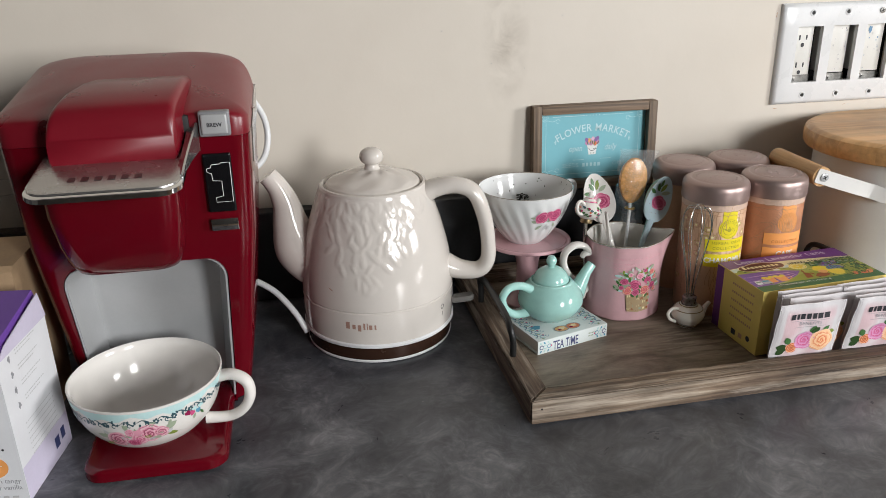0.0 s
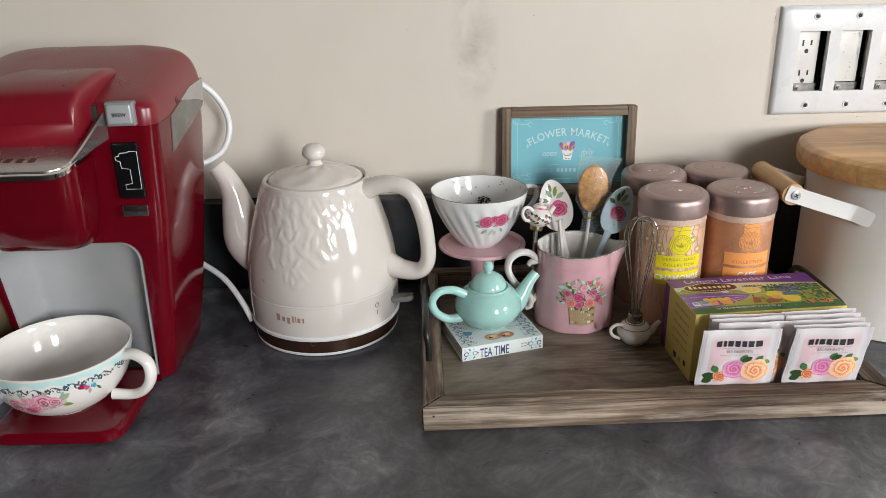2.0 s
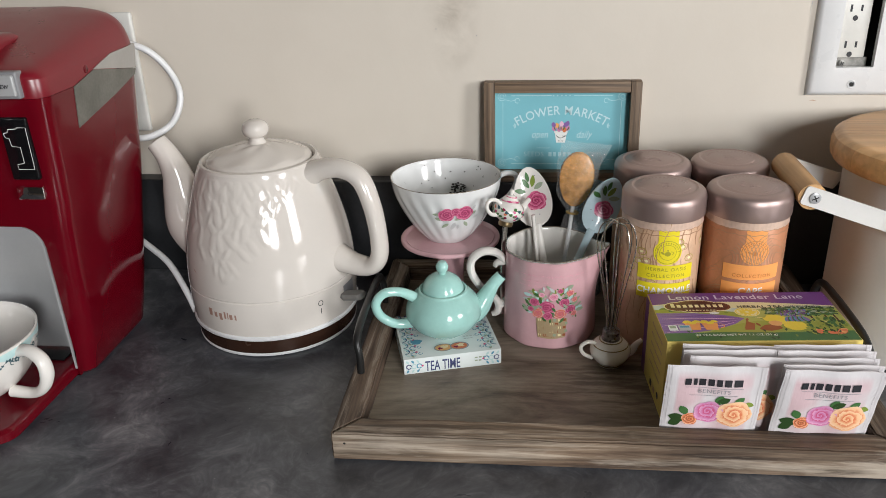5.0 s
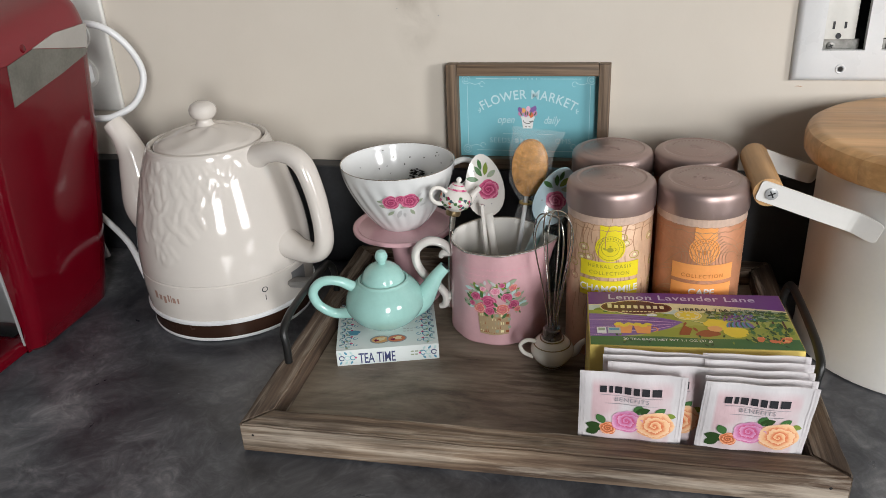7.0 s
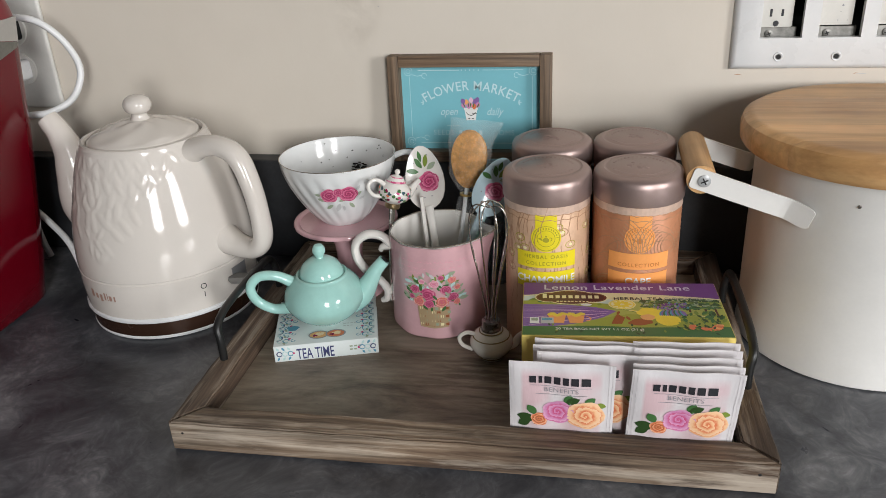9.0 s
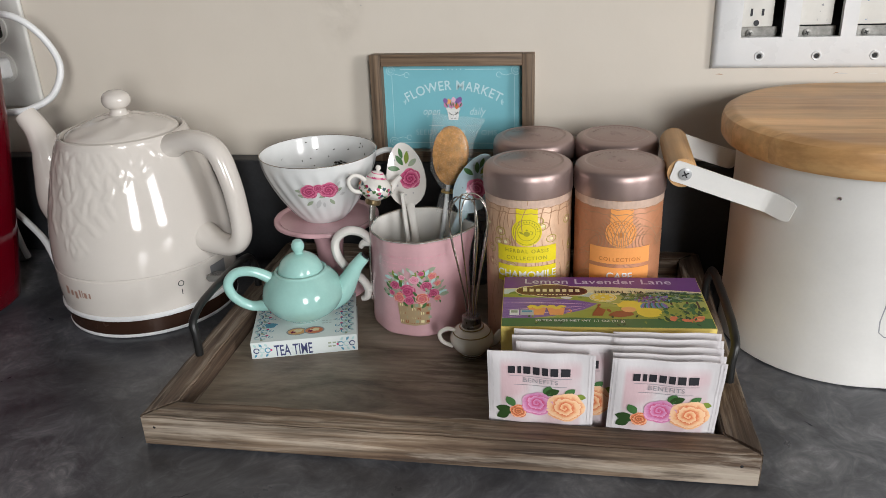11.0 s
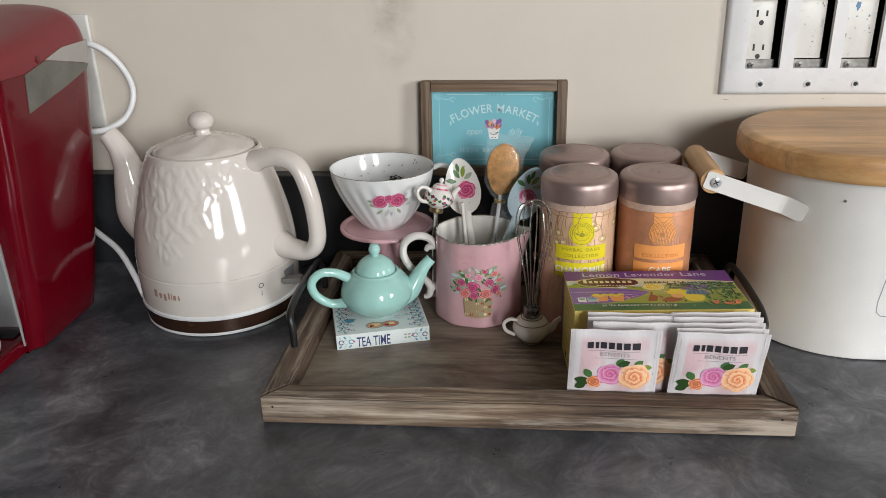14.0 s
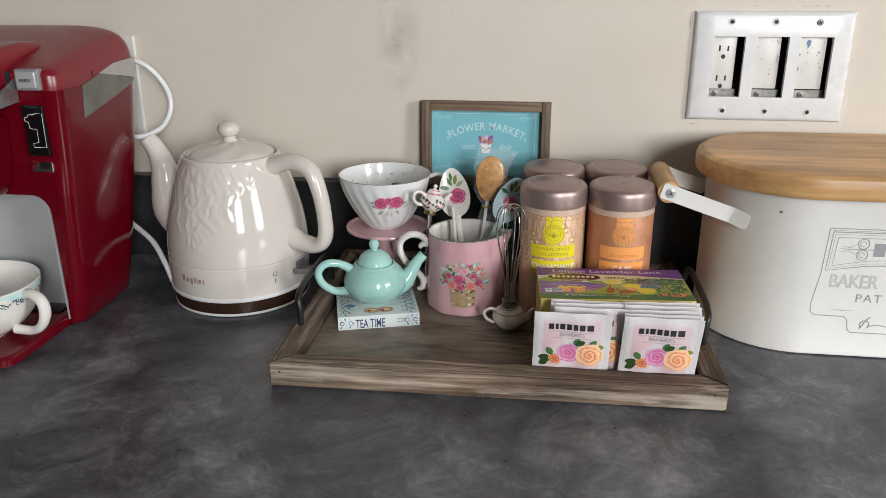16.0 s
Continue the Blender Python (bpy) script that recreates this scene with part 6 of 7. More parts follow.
    a.lay("label", round_face(lambda v: R, 3), t, "printed label with coloured ribbon and seal", lift=0.00025)
    a = Art()
    a.text(words[0], 0, 0.0825, 0.0042, dark, 0.01, space=1.25).text(words[1], 0, 0.0768, 0.0042, dark, 0.01, space=1.25)
    a.text(words[2], 0, 0.0620, 0.0080, "ink_w", 0.02)
    a.lay("lettering", round_face(lambda v: R, 3), t, lift=0.00068)
    return t


canister(pose(0.2528, -0.1545, TZ), "rose gold tea tin with bright yellow label", "yellow", "yellow_d", "can", ("HERBAL OASIS", "COLLECTION", "CHAMOMILE"), 1)
canister(pose(0.3222, -0.1510, TZ), "copper tea tin with bright orange label", "orange", "orange_d", "can_o", ("", "COLLECTION", "CAPE"), 2)
canister(pose(0.2518, -0.0825, TZ), "rose gold tea tin with a taupe lid behind", "", "", "can", (), 3, True)
canister(pose(0.3205, -0.0790, TZ), "dark copper tea tin with a taupe lid behind", "", "", "can_o", (), 4, True)


# ---- tea carton with landscape print ----
def tea_box():
    t = thing("tea_box", pose(0.3118, -0.2325, TZ, 0, 0, 4.6), "purple and yellow herbal tea carton with landscape print", "tea box")
    w, d, h = 0.0705, 0.0383, 0.0690
    part("carton", box(-w, w, -d, d, 0.0003, h, 0.0007, 2), M["box_y"], t)
    a = Art()
    e = w - 0.0006
    a.rect(-e, -d + 0.0006, e, d - 0.0006, "green_p", 12)
    a.rect(-e, 0.0100, e, 0.0230, "cream_ink", 6)
    a.fan([(-e, 0.017), (-0.05, 0.020), (-0.03, 0.017), (-0.008, 0.013), (0.004, 0.006), (-e, 0.005)], "sky_p")
    for k in range(6):
        a.leaf(-e + 0.003 + 0.0075 * k, 0.0095 - 0.0004 * k, 0.0105, 20 - 3 * k, ("green_l", "meadow", "ink_sage")[k % 3], 0.5)
    a.fan([(-e, 0.010), (-0.045, 0.0115), (-0.02, 0.008), (0.004, 0.004), (-0.01, -0.002), (-e, -0.002)], "meadow")
    for k in range(7):
        a.blob(-0.058 + 0.0085 * k, 0.0085 - 0.0007 * k, 0.0016, 0.0013, ("green", "green_l")[k % 2], 0, 0.2, 9)
    a.fan([(-e, 0.005), (-0.04, 0.0045), (-0.018, 0.001), (-0.004, -0.004), (-0.014, -0.013), (-0.030, -0.021), (-0.05, -0.026), (-e, -0.027)], "purple_l")
    for k in range(9):
        a.line([(-e, 0.0030 - k * 0.0036), (-0.046, 0.0020 - k * 0.0026), (-0.024, -0.0005 - k * 0.0018), (-0.008 - k * 0.0006, -0.0034 - k * 0.0008)], 0.0010, ("purple", "mauve_l")[k % 3 == 2], True)
    a.fan([(-0.030, -0.0205), (-0.012, -0.013), (0.004, -0.008), (0.03, -0.012), (e, -0.008), (e, -d + 0.001), (-0.05, -d + 0.001)], "meadow")
    a.fan([(-e, -0.0262), (-0.045, -0.0255), (-0.02, -0.0245), (0.01, -0.026), (0.04, -0.025), (e, -0.024), (e, -d + 0.001), (-e, -d + 0.001)], "green")
    for k in range(16):
        a.line([(-0.002 + 0.004 * k, -0.0015 - 0.0006 * k), (0.006 + 0.004 * k, -0.0035 - 0.0006 * k), (0.012 + 0.0036 * k, -0.0075)], 0.0012, ("green_l", "cream_ink", "lemon", "green_p")[k % 4], True)
    r = random.Random(9)
    for x, y in ((0.034, 0.006), (0.046, 0.007), (0.057, 0.005), (0.064, 0.002)):
        a.line([(x, y), (x + 0.0006, y - 0.012)], 0.0015, "maroon")
    for _ in range(330):
        x = r.uniform(0.014, w - 0.003)
        g = (x - 0.012) / 0.056
        y = 0.0055 + 0.0085 * math.sin(0.55 + g * 1.7) * r.uniform(-0.75, 1.0)
        a.blob(x, y, r.uniform(0.0010, 0.0026), r.uniform(0.0008, 0.0018), r.choice(("green_d", "green_d", "green", "green", "green_l", "ink_sage")), 0, 0.45, 8)
    a.blob(0.0005, 0.0055, 0.0098, 0.0072, "cream_ink", 0, 0.02).blob(0.0005, 0.0055, 0.0090, 0.0065, "lemon").blob(0.0005, 0.0055, 0.0080, 0.0056, "cream_ink", 0, 0.05)
    for k in range(9):
        g = radians(40 * k)
        a.leaf(0.0005 + 0.0012 * math.cos(g), 0.0055 + 0.0009 * math.sin(g), 0.0062 - 0.0016 * abs(math.sin(g)), 40 * k, "lemon", 0.55)
    a.blob(-0.025, 0.0045, 0.0040, 0.0018, "paper").fan([(-0.030, 0.006), (-0.020, 0.006), (-0.025, 0.0085)], "fox")
    for cx in (-0.046, -0.033):
        a.fan([(cx - 0.0062, -0.011), (cx + 0.0062, -0.011), (cx + 0.0045, -0.0215), (cx - 0.0045, -0.0215)], "orange")
        for k in range(9):
            a.blob(cx - 0.005 + 0.00125 * k, -0.0100 + 0.0016 * math.sin(k * 1.1), 0.0020, 0.0016, "lemon", 0, 0.1, 9)
    a.ring(-0.0255, -0.0155, 0.0028, 0.0009, "orange", -100, 100, 8)
    a.fan([(-0.008, -0.018), (-0.004, -0.008), (-0.002, -0.011), (0.001, -0.013), (-0.002, -0.022), (-0.009, -0.022)], "fox").leaf(-0.004, -0.009, 0.005, 70, "fox")
    a.blob(0.011, -0.019, 0.0085, 0.0045, "fox", 0.2, 0.1).leaf(0.004, -0.017, 0.006, 110, "fox")
    a.blob(0.020, -0.007, 0.0105, 0.0070, "lemon", -0.4, 0.15).blob(0.030, -0.0165, 0.0085, 0.0070, "lemon", 0, 0.05).blob(0.0165, -0.0125, 0.0050, 0.0040, "peach", 0, 0.1)
    for _ in range(46):
        x, y = r.uniform(0.022, 0.046), r.uniform(-0.003, 0.0068)
        a.leaf(x, y, r.uniform(0.002, 0.0042), r.uniform(60, 120), r.choice(("purple_l", "purple", "purple_l", "ink_b")))
    for k in range(60):
        a.leaf(r.uniform(0.038, w - 0.004), r.uniform(-0.030, -0.010), r.uniform(0.003, 0.006), r.uniform(30, 150), r.choice(("green_d", "green", "meadow", "green_l")), 0.5)
    for k in range(14):
        a.leaf(0.025 + 0.0014 * k, -0.0105, 0.0085, 70 + 3 * k, ("ink_b", "purple_l", "green")[k % 3], 0.3)
    for k in range(16):
        a.leaf(r.uniform(0.050, 0.066), r.uniform(-0.022, -0.008), 0.007, r.uniform(40, 140), r.choice(("green_d", "green", "green_l")), 0.4)
    for _ in range(14):
        a.blob(r.uniform(0.036, 0.064), r.uniform(-0.0285, -0.0225), 0.0026, 0.0018, r.choice(("coral", "rose_d", "coral", "peach")), 0, 0.2, 9)
    for _ in range(26):
        a.leaf(r.uniform(-0.06, 0.064), r.uniform(-d + 0.002, -0.024), 0.004, r.uniform(50, 130), r.choice(("green", "green_l", "green_d")))
    arc = [(-e + 2 * e * k / 24, 0.0225 - 0.0085 * max(0, (k - 9) / 15) ** 1.6 - 0.0045 * max(0, (9 - k) / 9) ** 1.5) for k in range(25)]
    a.strip([(x, y - 0.0014) for x, y in arc], [(x, y + 0.002) for x, y in arc], "cream_ink")
    a.strip(arc, [(x, d - 0.0006) for x, y in arc], "purple")
    a.text("Lemon Lavender Lane", -0.002, 0.0268, 0.0106, "lilac", 0.012, squeeze=1.06, space=1.06)
    for g, k in ((0.0010, "cream_ink"), (0.0, "maroon"), (-0.0008, "fox"), (-0.0012, "maroon")):
        a.blob(-0.0355, 0.0150, 0.0190 + g, 0.0098 + g, k, 0, 0, 30).blob(-0.0510, 0.0148, 0.0098 + g, 0.0066 + g, k, 0, 0, 20).blob(-0.0195, 0.0148, 0.0098 + g, 0.0066 + g, k, 0, 0, 20)
    for i in range(9):
        a.rect(-0.0560 + i * 0.0047, 0.0135, -0.0530 + i * 0.0047, 0.0180 + (0.0022 if i == 0 else 0), "cream_ink", 1)
    a.bars(-0.046, 0.0082, 0.024, 0.0014, "cream_ink", 9)
    a.text("HERBAL TEA", 0.0125, 0.0118, 0.0058, "ink_k", 0.01, space=1.1).text("Caffeine Free", 0.0445, 0.0125, 0.0050, "ink_g")
    a.rect(-0.065, -0.0225, -0.0585, -0.0145, "ink_w", 1).rect(-0.0575, -0.0225, -0.0485, -0.0145, "ink_lg", 1).rect(-0.0640, -0.0190, -0.0595, -0.0155, "ink_sage", 1).rect(-0.0565, -0.0180, -0.0495, -0.0155, "ink_b", 1)
    a.text("20 TEA BAGS NET WT 1.1 OZ (31 g)", -0.0475, -0.0305, 0.0038, "ink_w", 0.01, "LEFT")
    a.lay("top_print", top(h), t, "landscape print with lavender and lemon", step=0.000006)
    s = Art()
    s.rect(0.0255, 0.0008, d - 0.0008, h - 0.0008, "purple", 2)
    for k in range(5):
        s.bars(-0.026 + 0, 0.058 - k * 0.0085, 0.036, 0.0022, "can_line", 11)
    s.blob(-0.024, 0.012, 0.003, 0.003, "ink_k").rect(-0.004, 0.006, 0.003, 0.012, "ink_k", 1).rect(-0.015, 0.007, -0.009, 0.012, "can_line", 1)
    s.lay("side_print", lambda u, v, hh: Vector((-w - hh, u, v)), t, "small unreadable print on the side")


tea_box()


# ---- tea sachets ----
def sachet():
    t = thing("tea_sachet", pose(0.273, -0.3025, TZ + 0.0008, 7, 0.6, 1.0), "white and pink foil tea sachet with printed roses", "tea sachet", "tea sachets standing in the tray")
    w, h, n, m = 0.0337, 0.0715, 20, 20

    def surf(u, v, off, sgn=-1):
        fx, fz = 1 - (abs(u) / w) ** 2.4, 1 - (abs(v - h / 2) / (h / 2)) ** 2.6
        bulge = 0.0020 * max(0, fx) ** 0.7 * max(0, fz) ** 0.7
        wave = 0.0005 * math.sin(u * 190 + v * 60) + 0.0004 * math.sin(v * 230 - u * 80)
        return Vector((u, sgn * (bulge + 0.00022 + off) + wave, v))
    bm = bmesh.new()
    grid = {}
    for sg in (-1, 1):
        for i in range(n + 1):
            for k in range(m + 1):
                grid[sg, i, k] = bm.verts.new(surf(-w + 2 * w * i / n, h * k / m, 0, sg))
        for i in range(n):
            for k in range(m):
                bm.faces.new([grid[sg, a, b] for a, b in ((i, k), (i + 1, k), (i + 1, k + 1), (i, k + 1))])
    rim = [(i, 0) for i in range(n)] + [(n, k) for k in range(m)] + [(i, m) for i in range(n, 0, -1)] + [(0, k) for k in range(m, 0, -1)]
    for a, b in zip(rim, rim[1:] + rim[:1]):
        bm.faces.new((grid[-1, a[0], a[1]], grid[-1, b[0], b[1]], grid[1, b[0], b[1]], grid[1, a[0], a[1]]))
    part("pouch", bm, M["pouch"], t)
    b = Art()
    for s in (-1, 1):
        for k in range(2):
            x = s * (w - 0.0014 - 0.0021 * k)
            b.line([(x, h * i / 12) for i in range(13)], 0.0004, "sachet_e")
    for L, g, x, y, key in ((0.0125, 175, -0.0165, 0.021, "green_d"), (0.010, 120, -0.0165, 0.025, "green"), (0.0105, 75, 0.0035, 0.0345, "green"), (0.0100, 25, 0.0030, 0.0370, "green_d"), (0.009, 40, 0.015, 0.036, "green"), (0.007, 350, 0.022, 0.036, "green_l"), (0.010, 215, -0.020, 0.020, "green_d")):
        b.leaf(x, y, L, g, key, 0.62)
    b.rose(-0.0140, 0.0215, 0.0058, "peach_l", "coral", "fox").rose(-0.0020, 0.0285, 0.0104, "mauve_l", "mauve", "rose_m").rose(0.0160, 0.0270, 0.0126, "peach_l", "peach_m", "coral")
    x = -0.0205
    for ww in (0.0050, 0.0028, 0.0052, 0.0048, 0.0044, 0.0056, 0.0068):
        b.rect(x, 0.0552, x + ww * 0.86, 0.0608, "ink_k", 1)
        x += ww + 0.0009
    b.text("BENEFITS", 0.0, 0.0490, 0.0048, "ink_g", 0.0, space=1.15)
    b.rect(-0.0165, 0.0468, 0.0165, 0.0471, "ink_g", 6).rect(-0.0195, 0.0533, 0.0195, 0.0536, "ink_g", 6)
    b.lay("front_print", lambda u, v, o: surf(u, v + (0.0030 if v < 0.046 else 0.0), o), t, "printed roses and black maker's mark", lift=0.00032, step=0.000008)
    return t


first = sachet()
ROWS_L = ((0.2905, -0.2955, 3, 0.6, 0.4), (0.2885, -0.2890, 1, 2.0, -0.8), (0.2875, -0.2820, 1.5, 0.0, 0.5))
ROWS_R = ((0.3488, -0.3020, 9, 2.4, 1.6), (0.3500, -0.2985, 6, 3.2, 0.9), (0.3515, -0.2920, 4, 1.0, -0.6), (0.3510, -0.2855, 2, 3.5, 1.0), (0.3525, -0.2780, 1, 2.5, -0.5))
for x, y, lean, yaw, roll in ROWS_L + ROWS_R:
    copy_thing(first, pose(x, y, TZ + 0.0008 + 0.0337 * abs(math.sin(radians(roll))), lean, roll, yaw))


# ---- framed sign on the backsplash ----
def sign():
    t = thing("framed_sign", pose(0.1695, -0.0190, 0.1103, -2.5), "turquoise flower market sign in brown wooden frame", "sign")
    W, H, F, D = 0.0768, 0.1015, 0.0105, 0.0150
    part("top_rail", box(-W + F + 0.0003, W - F - 0.0003, 0.0002, D, H - F, H, 0.0008), M["frame_x"], t)
    part("bottom_rail", box(-W + F + 0.0003, W - F - 0.0003, 0.0002, D, 0, F, 0.0008), M["frame_x"], t)
    for s in (-1, 1):
        x0, x1 = sorted((s * W, s * (W - F)))
        part("side_rail", box(x0, x1, 0, D, 0, H, 0.0008), M["frame_z"], t)
    pb = part("panel", box(-W + F - 0.001, W - F + 0.001, 0.0110, 0.0135, F - 0.001, H - F + 0.001), M["sign"], t, "turquoise printed panel", False)
    a = Art()
    x, z0, z1 = 0.0585, 0.0165, 0.0865
    for s in (-1, 1):
        a.rect(s * x - 0.00025, z0 + 0.006, s * x + 0.00025, z1 - 0.006, "sign_f", 1)
        for z, d in ((z1, 1), (z0, -1)):
            a.ring(s * (x + 0.001), z - d * 0.001, 0.0040, 0.0006, "sign_f", 0, 330, 16).ring(s * (x + 0.001), z - d * 0.001, 0.0020, 0.0006, "sign_f", 0, 330, 10)
            a.line([(s * (x - 0.003), z - d * 0.004), (s * (x - 0.008), z - d * 0.0055), (s * (x - 0.013), z - d * 0.004)], 0.0006, "sign_f").ring(s * (x - 0.0145), z - d * 0.0050, 0.0024, 0.0006, "sign_f", 0, 300, 12)
    a.rect(-0.050, z1 - 0.0003, -0.010, z1 + 0.0003, "sign_w", 1).rect(0.012, z1 - 0.0003, 0.050, z1 + 0.0003, "sign_f", 1).rect(-0.05, z0 - 0.0003, 0.05, z0 + 0.0003, "sign_f", 1)
    for k in range(5):
        a.blob(-0.008 + k * 0.004, z1, 0.0006, 0.0006, "sign_w", 0, 0, 8)
    a.text("FLOWER MARKET", 0, 0.0676, 0.0126, "sign_w", 0.010, squeeze=0.86, bend=0.088, space=1.08)
    for s in (-1, 1):
        for g in (60, 0, -60):
            a.leaf(s * 0.0455, 0.0560, 0.0032, (180 - g) if s < 0 else g, "sign_f")
    a.text("open", -0.0215, 0.0438, 0.0105, "sign_w", 0.0, shear=0.35, squeeze=0.80).text("daily", 0.0225, 0.0438, 0.0105, "sign_w", 0.0, shear=0.35, squeeze=0.80)
    a.rect(-0.024, 0.0330, -0.010, 0.0334, "sign_w", 1).rect(0.010, 0.0330, 0.024, 0.0334, "sign_w", 1)
    a.text("SEEDS", -0.0270, 0.0243, 0.0072, "sign_f", 0.0, space=1.1).bars(-0.012, 0.0243, 0.024, 0.0045, "sign_f", 5).text("OMS", 0.0340, 0.0243, 0.0072, "sign_f", 0.0, space=1.1)
    lower = len(a.shapes)
    a.fan([(-0.0072, 0.0530), (0.0072, 0.0530), (0.0052, 0.0400), (-0.0052, 0.0400)], "ink_w").rect(-0.0078, 0.0515, 0.0078, 0.0538, "paper", 2)
    a.ring(0.0, 0.0510, 0.0055, 0.0007, "ink_k", 200, 340, 8).rect(0.0015, 0.0475, 0.0065, 0.0482, "ink_k", 1).rect(-0.0030, 0.0415, -0.0010, 0.0424, "ink_k", 1).rect(0.0010, 0.0415, 0.0030, 0.0424, "ink_k", 1)
    for x_, y_, k in ((-0.007, 0.0565, "mauve"), (0.007, 0.0570, "mauve"), (-0.004, 0.0600, "peach"), (0.004, 0.0605, "purple_l"), (0.0, 0.0570, "rose_l"), (-0.0075, 0.0610, "purple_l"), (0.0065, 0.0625, "purple_l"), (0.0005, 0.0620, "mauve_l"), (-0.002, 0.0555, "mauve"), (0.0035, 0.0550, "coral")):
        a.leaf(x_, y_ - 0.003, 0.0068, 90 - x_ * 2500, k, 0.75)
    for x_, g in ((-0.006, 120), (-0.002, 100), (0.003, 80), (0.007, 60), (0.0, 90)):
        a.leaf(x_, 0.0545, 0.0055, g, "green", 0.25)
    for n_, (kind_, data_, slot_) in enumerate(a.shapes[lower:]):
        sh = lambda q: [(x_ * 0.86, 0.050 + (y_ - 0.053) * 0.86) for x_, y_ in q]
        a.shapes[lower + n_] = (kind_, sh(data_) if kind_ == "fan" else tuple(sh(q) for q in data_), slot_)
    a.lay("sign_print", front(0.0110), pb, "white lettering round a pot of tulips", step=0.00001)


sign()


# ---- bread bin ----
def stadium(cx0, cx1, cy, r, z, n=28):
    out = []
    for i in range(n + 1):
        g = math.pi / 2 + math.pi * i / n
        out.append(Vector((cx0 + r * math.cos(g), cy + r * math.sin(g), z)))
    for i in range(n + 1):
        g = -math.pi / 2 + math.pi * i / n
        out.append(Vector((cx1 + r * math.cos(g), cy + r * math.sin(g), z)))
    return out


def bread_bin():
    t = thing("bread_bin", pose(0.503, -0.1115, 0), "oval white enamelled bread bin with a pine lid", "bread bin")
    L, R = 0.180, 0.0905
    prof = [(R - 0.003, 0.0002), (R + 0.0006, 0.0014), (R + 0.0008, 0.003), (R, 0.0045), (R, 0.08), (R, 0.157), (R + 0.001, 0.1595), (R - 0.001, 0.1605), (R - 0.003, 0.159), (R - 0.003, 0.01), (R - 0.02, 0.005)]
    part("bin", loft([stadium(0, L, 0, r, z) for r, z in prof]), M["enamel"], t)
    # lid of five glued boards
    lo = None
    cuts = (-0.2, -0.064, -0.026, 0.012, 0.050, 0.2)
    for a, b in zip(cuts, cuts[1:]):
        bd = loft([stadium(0, L, 0, R + r, z) for r, z in ((0.006, 0.1612), (0.0110, 0.1625), (0.0132, 0.1660), (0.0136, 0.1760), (0.0120, 0.1815), (0.0075, 0.1845), (0.0030, 0.1850))])
        for y, sg in ((a, -1), (b, 1)):
            cut = bmesh.ops.bisect_plane(bd, geom=bd.verts[:] + bd.edges[:] + bd.faces[:], plane_co=(0, y - sg * 0.00008, 0), plane_no=(0, sg, 0), clear_outer=True)
            rim = [e for e in cut["geom_cut"] if isinstance(e, bmesh.types.BMEdge)]
            if rim:
                bmesh.ops.edgeloop_fill(bd, edges=rim)
        if lo is None:
            lo = part("lid", bd, M["pine"], t, "pale glued pine lid")
        else:
            part("board", bd, M["pine"], lo)
    # straps bent on to the flank
    near = ((-0.1445, -0.0590, 0.1553), (-0.1355, -0.0590, 0.1525), (-0.110, -0.0594, 0.1438), (-0.086, -0.0598, 0.1358), (-0.0785, -0.0602, 0.1334), (-0.0735, -0.0622, 0.1318), (-0.0615, -0.0702, 0.1275))
    far = ((-0.1445, 0.0270, 0.1553), (-0.1355, 0.0270, 0.1525), (-0.115, 0.0276, 0.1450), (-0.095, 0.0290, 0.1380), (-0.0880, 0.0320, 0.1355), (-0.0830, 0.0395, 0.1330))
    for line, fy in ((near, -1), (far, 1)):
        p = catmull(line, 6)
        bm, loops = bmesh.new(), []
        for i, q in enumerate(p):
            d = (p[min(i + 1, len(p) - 1)] - p[max(i - 1, 0)]).normalized()
            up = Vector((-d.z, 0, d.x)).normalized()
            side = d.cross(up).normalized() * 0.0007
            e = min(i, len(p) - 1 - i)
            wd = 0.0079 * (1.0, 0.97, 0.90, 0.72)[3 - e] if e < 3 else 0.0079
            loops.append([q + up * wd + side, q + up * wd - side, q - up * wd - side, q - up * wd + side])
        loft(loops, True, bm)
        st = part("handle_strap", bm, M["enamel"], t, "white steel strap", False)
        if fy < 0:
            screw(st, -0.1355, -0.0598, 0.1525, 0.0046, "screw", "silver")
    rod = tube([(-0.1372, -0.0580, 0.1528), (-0.1372, -0.02, 0.1528), (-0.1372, 0.0260, 0.1528)], 0.0108, 24)
    part("handle_rod", rod, M["pine_y"], t, "round pine handle")
    part("rivet", lathe([(0, 0), (0.0014, 0), (0.001, 0.0008), (0, 0.001)], 10), M["gilt"], t).matrix_local = pose(-0.036, -0.0832, 0.1445, 90, 0, -23)
    a = Art()
    k = "ink_g"
    y0 = -R
    o = [(0.008, 0.1325), (0.006, 0.086), (0.0015, 0.056), (0.002, 0.047), (0.006, 0.0435), (0.034, 0.0430), (0.0375, 0.039), (0.0385, 0.030), (0.042, 0.0265), (0.085, 0.0265)]
    a.line(o, 0.0009, k)
    a.line([(0.008, 0.1325), (0.085, 0.1325)], 0.0009, k).line([(0.0105, 0.1305), (0.085, 0.1305)], 0.0005, k)
    for i, s in enumerate((0.0, 0.0022, 0.0052)):
        a.line([(0.0115 + s, 0.1290 - s), (0.0095 + s, 0.0900 + s), (0.045, 0.0960 + s), (0.085, 0.0985 + s)], (0.0010, 0.0004, 0.0006)[i], k)
        a.line([(0.0115 + s, 0.1290 - s), (0.085, 0.1290 - s)], (0.0010, 0.0004, 0.0006)[i], k)
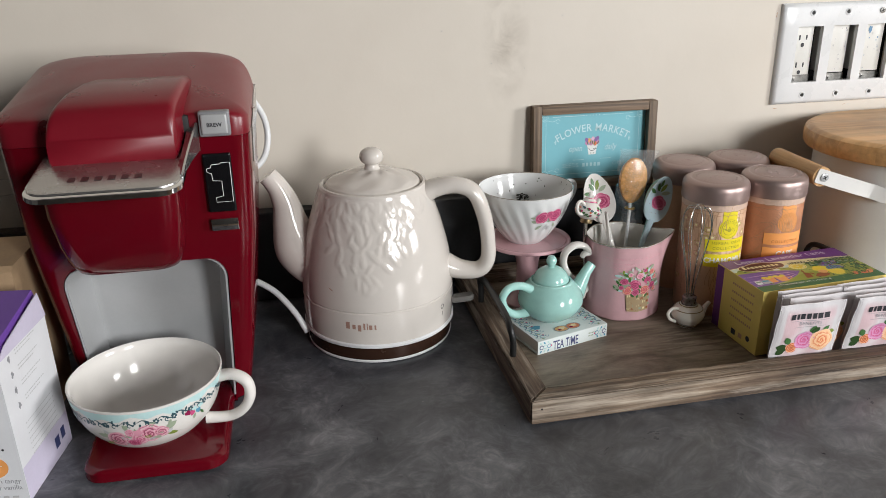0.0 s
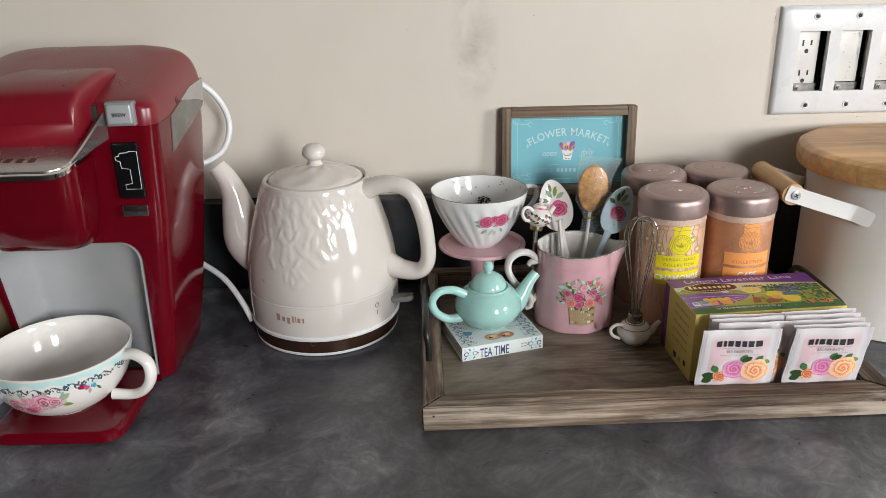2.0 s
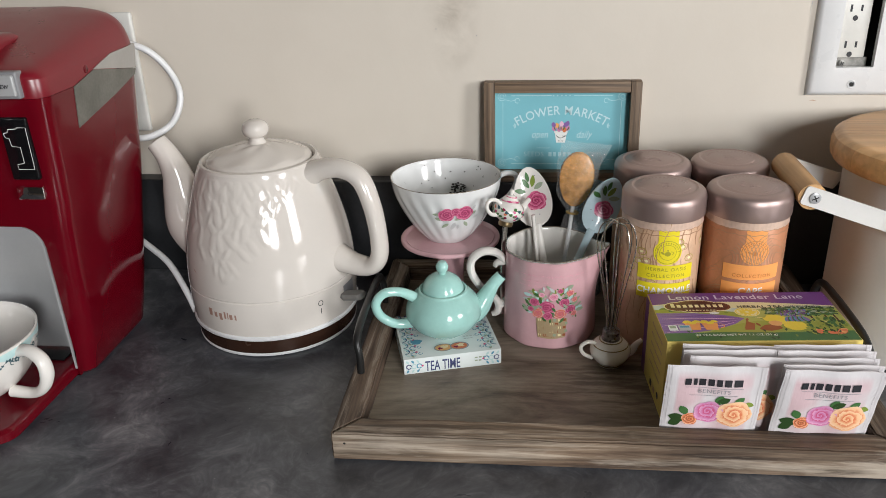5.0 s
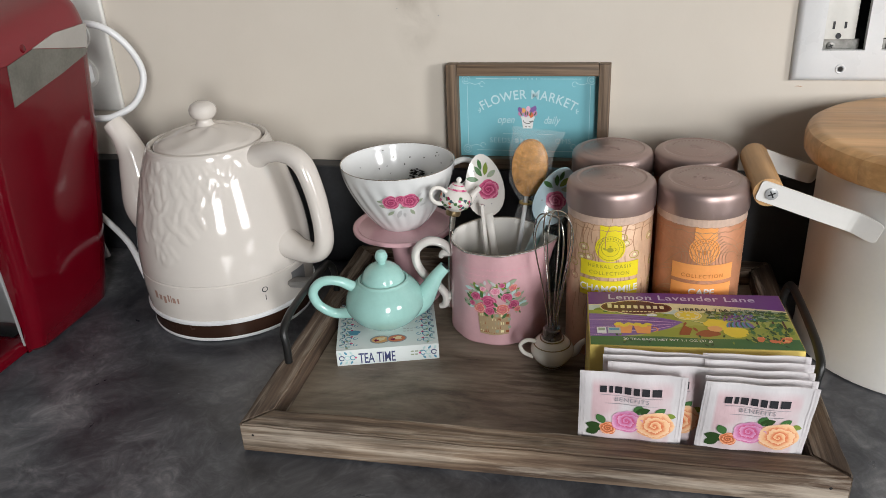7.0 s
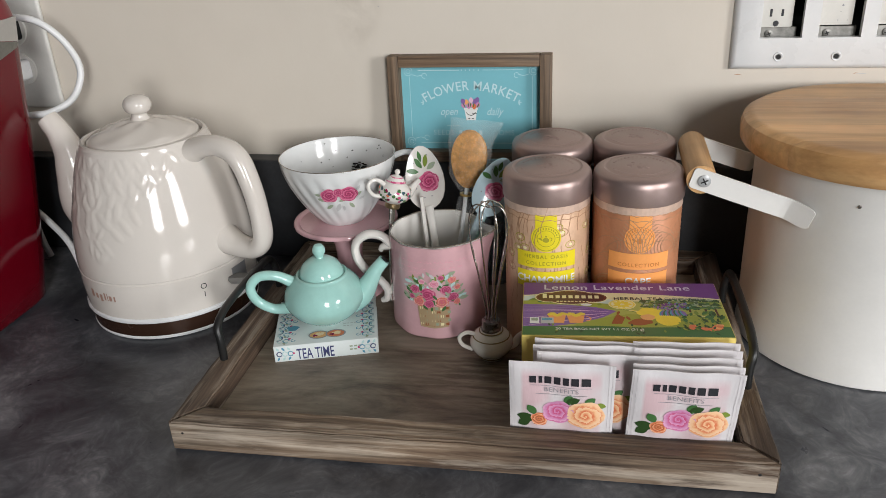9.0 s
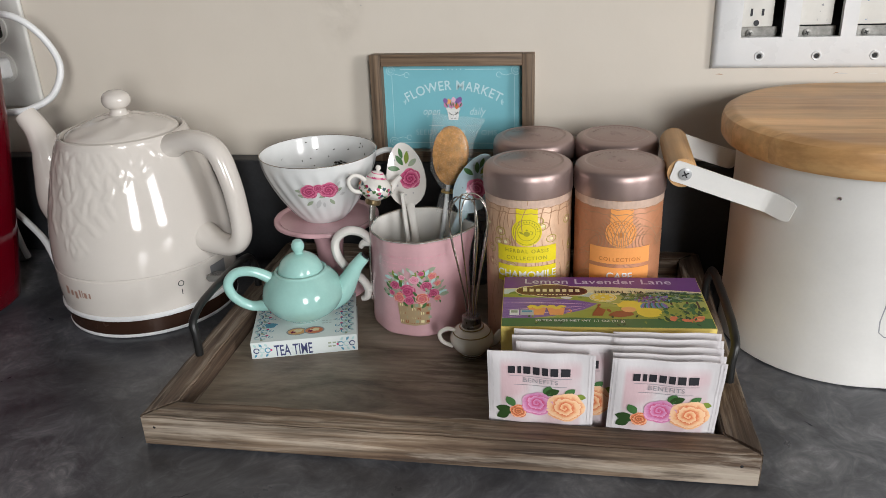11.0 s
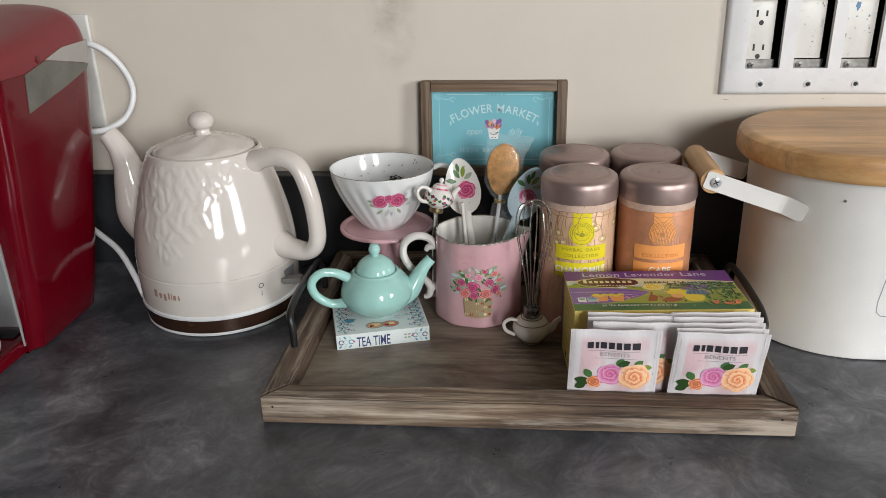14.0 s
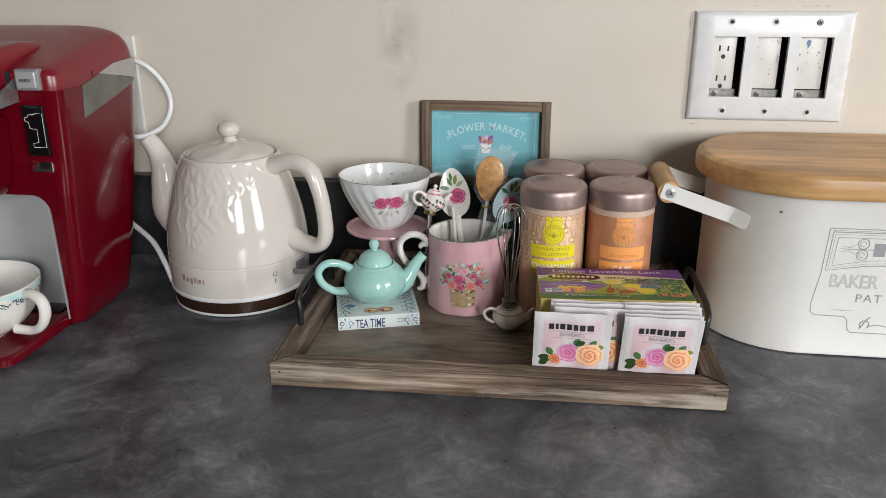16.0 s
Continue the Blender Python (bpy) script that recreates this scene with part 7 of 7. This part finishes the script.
    for dz in (0.0055, -0.0055):
        a.ring(0.040, 0.1125 + dz, 0.0050, 0.0008, k, 0, 360, 20).ring(0.0395, 0.1125 + dz, 0.0025, 0.0006, k, 0, 300, 12)
        a.line([(0.035, 0.1125 + dz), (0.028, 0.1125 + dz * 0.3), (0.020, 0.1125 + dz * 0.5)], 0.0008, k, True)
    a.rect(0.020, 0.1121, 0.052, 0.1129, k, 2).rect(0.050, 0.106, 0.060, 0.119, k, 1)
    a.text("BAKER", 0.0145, 0.0735, 0.0190, "ink_lg", 0.02, "LEFT", 0, 0.78).rect(0.070, 0.077, 0.085, 0.090, "ink_lg", 1)
    a.text("PAT", 0.041, 0.0590, 0.0118, k, 0.0, "LEFT", space=1.25).bars(0.073, 0.0590, 0.040, 0.009, k, 4)
    a.line([(0.021, 0.0500), (0.030, 0.0496), (0.040, 0.0500)], 0.0008, k, True)
    a.ring(0.054, 0.0355, 0.0042, 0.0008, k, -60, 230, 14).line([(0.050, 0.031), (0.055, 0.040), (0.058, 0.044)], 0.0009, k).line([(0.058, 0.034), (0.066, 0.036), (0.075, 0.034), (0.085, 0.036)], 0.0009, k)
    a.lay("label_print", front(y0), t, "grey bakery lettering in a plaque")


bread_bin()


# ---- things beside the coffee maker ----
def herbal_carton():
    t = thing("tea_carton", pose(-0.4355, -0.3025, 0, 0, 0, -8), "white herbal tea carton with violet top flap", "tea carton")
    w, d, h = 0.0375, 0.0410, 0.136
    bm = loft([[Vector((x, y, z)) for x, y in ((-w, -d), (w, -d), (w, d), (-w, d))] for z in (0.0003, h - 0.016)])
    part("carton", bm, M["carton"], t, "", False)
    fl = loft([[Vector(p) for p in q] for q in (((-w, -d, h - 0.0155), (w, -d, h - 0.0155), (w, d, h - 0.0155), (-w, d, h - 0.0155)), ((-w, -d + 0.010, h - 0.006), (w - 0.004, -d + 0.010, h - 0.006), (w - 0.004, d - 0.004, h + 0.008), (-w, d - 0.004, h + 0.008)))])
    part("top_flap", fl, M["carton_p"], t, "violet top flap", False)
    tab = loft([[Vector((w + dx, y, z)) for y, z in ((-d, h - 0.016), (d, h - 0.016), (d - 0.006, h + 0.006), (-d + 0.014, h - 0.008))] for dx in (0.0002, 0.0010)])
    part("side_flap", tab, M["lilac"], t, "pale lilac side flap", False)
    s = Art()
    s.rect(-d + 0.0005, 0.0005, d - 0.0005, 0.030, "lilac", 2)
    for k in range(4):
        s.bars(-0.014, 0.117 - k * 0.013, 0.034, 0.0009, "ink_lg", 11).bars(-0.014, 0.1140 - k * 0.013, 0.026, 0.0009, "ink_lg", 8)
        s.blob(-0.024, 0.115 - k * 0.013, 0.0018, 0.0027, "ink_g", 0, 0.4)
    for k in range(7):
        s.bars(-0.022, 0.058 - k * 0.0046, 0.048, 0.0008, "ink_lg", 16)
    s.rect(0.012, 0.010, 0.020, 0.020, "ink_n", 1).rect(0.024, 0.012, 0.031, 0.022, "ink_n", 1)
    s.lay("side_print", lambda u, v, hh: Vector((w + hh, u, v)), t, "small unreadable print")
    f = Art()
    f.ring(0.008, 0.058, 0.0135, 0.0040, "ink_k", 0, 360, 30).blob(0.0265, 0.048, 0.001, 0.001, "ink_k")
    f.blob(0.0145, 0.0325, 0.0128, 0.0100, "orange", 0, 0, 28).text("HERBAL", 0.0145, 0.0335, 0.0046, "ink_w", 0.02).text("TEA", 0.0145, 0.0285, 0.0046, "ink_w", 0.02)
    f.text("with tangy", 0.0340, 0.0180, 0.0058, "ink_g", 0, "RIGHT").text("amy vanilla", 0.0340, 0.0120, 0.0058, "ink_g", 0, "RIGHT")
    f.bars(-0.030, 0.0045, 0.062, 0.0018, "ink_lg", 9)
    for k in range(3):
        f.line([(0.006 + k * 0.008, 0.090 + k * 0.006), (0.014 + k * 0.008, 0.087 + k * 0.006)], 0.0008, "ink_k", True)
    f.line([(0.010, 0.112), (0.020, 0.114), (0.030, 0.110)], 0.0006, "ink_g", True)
    f.lay("front_print", front(-d), t, "black ring mark and orange roundel")


herbal_carton()


def kraft_box():
    t = thing("kraft_box", pose(-0.470, -0.205, 0, 0, 0, -3), "plain brown kraft paper box behind the carton", "box")
    part("box_body", loft([rrect(0.055, 0.040, 0.002, 0, 0, z, 2) for z in (0.0003, 0.130)]), M["kraft"], t, "", False)
    part("folded_top", loft([[Vector((x, y, z)) for x, y in ((-0.056, -a), (0.056, -a), (0.056, a), (-0.056, a))] for z, a in ((0.1305, 0.041), (0.152, 0.0405), (0.156, 0.036))]), M["kraft"], t, "folded kraft top", False)


kraft_box()
glass_jar(pose(-0.462, -0.110, 0), 0.032, 0.185, "glass", "clear glass jar standing behind the kraft box")
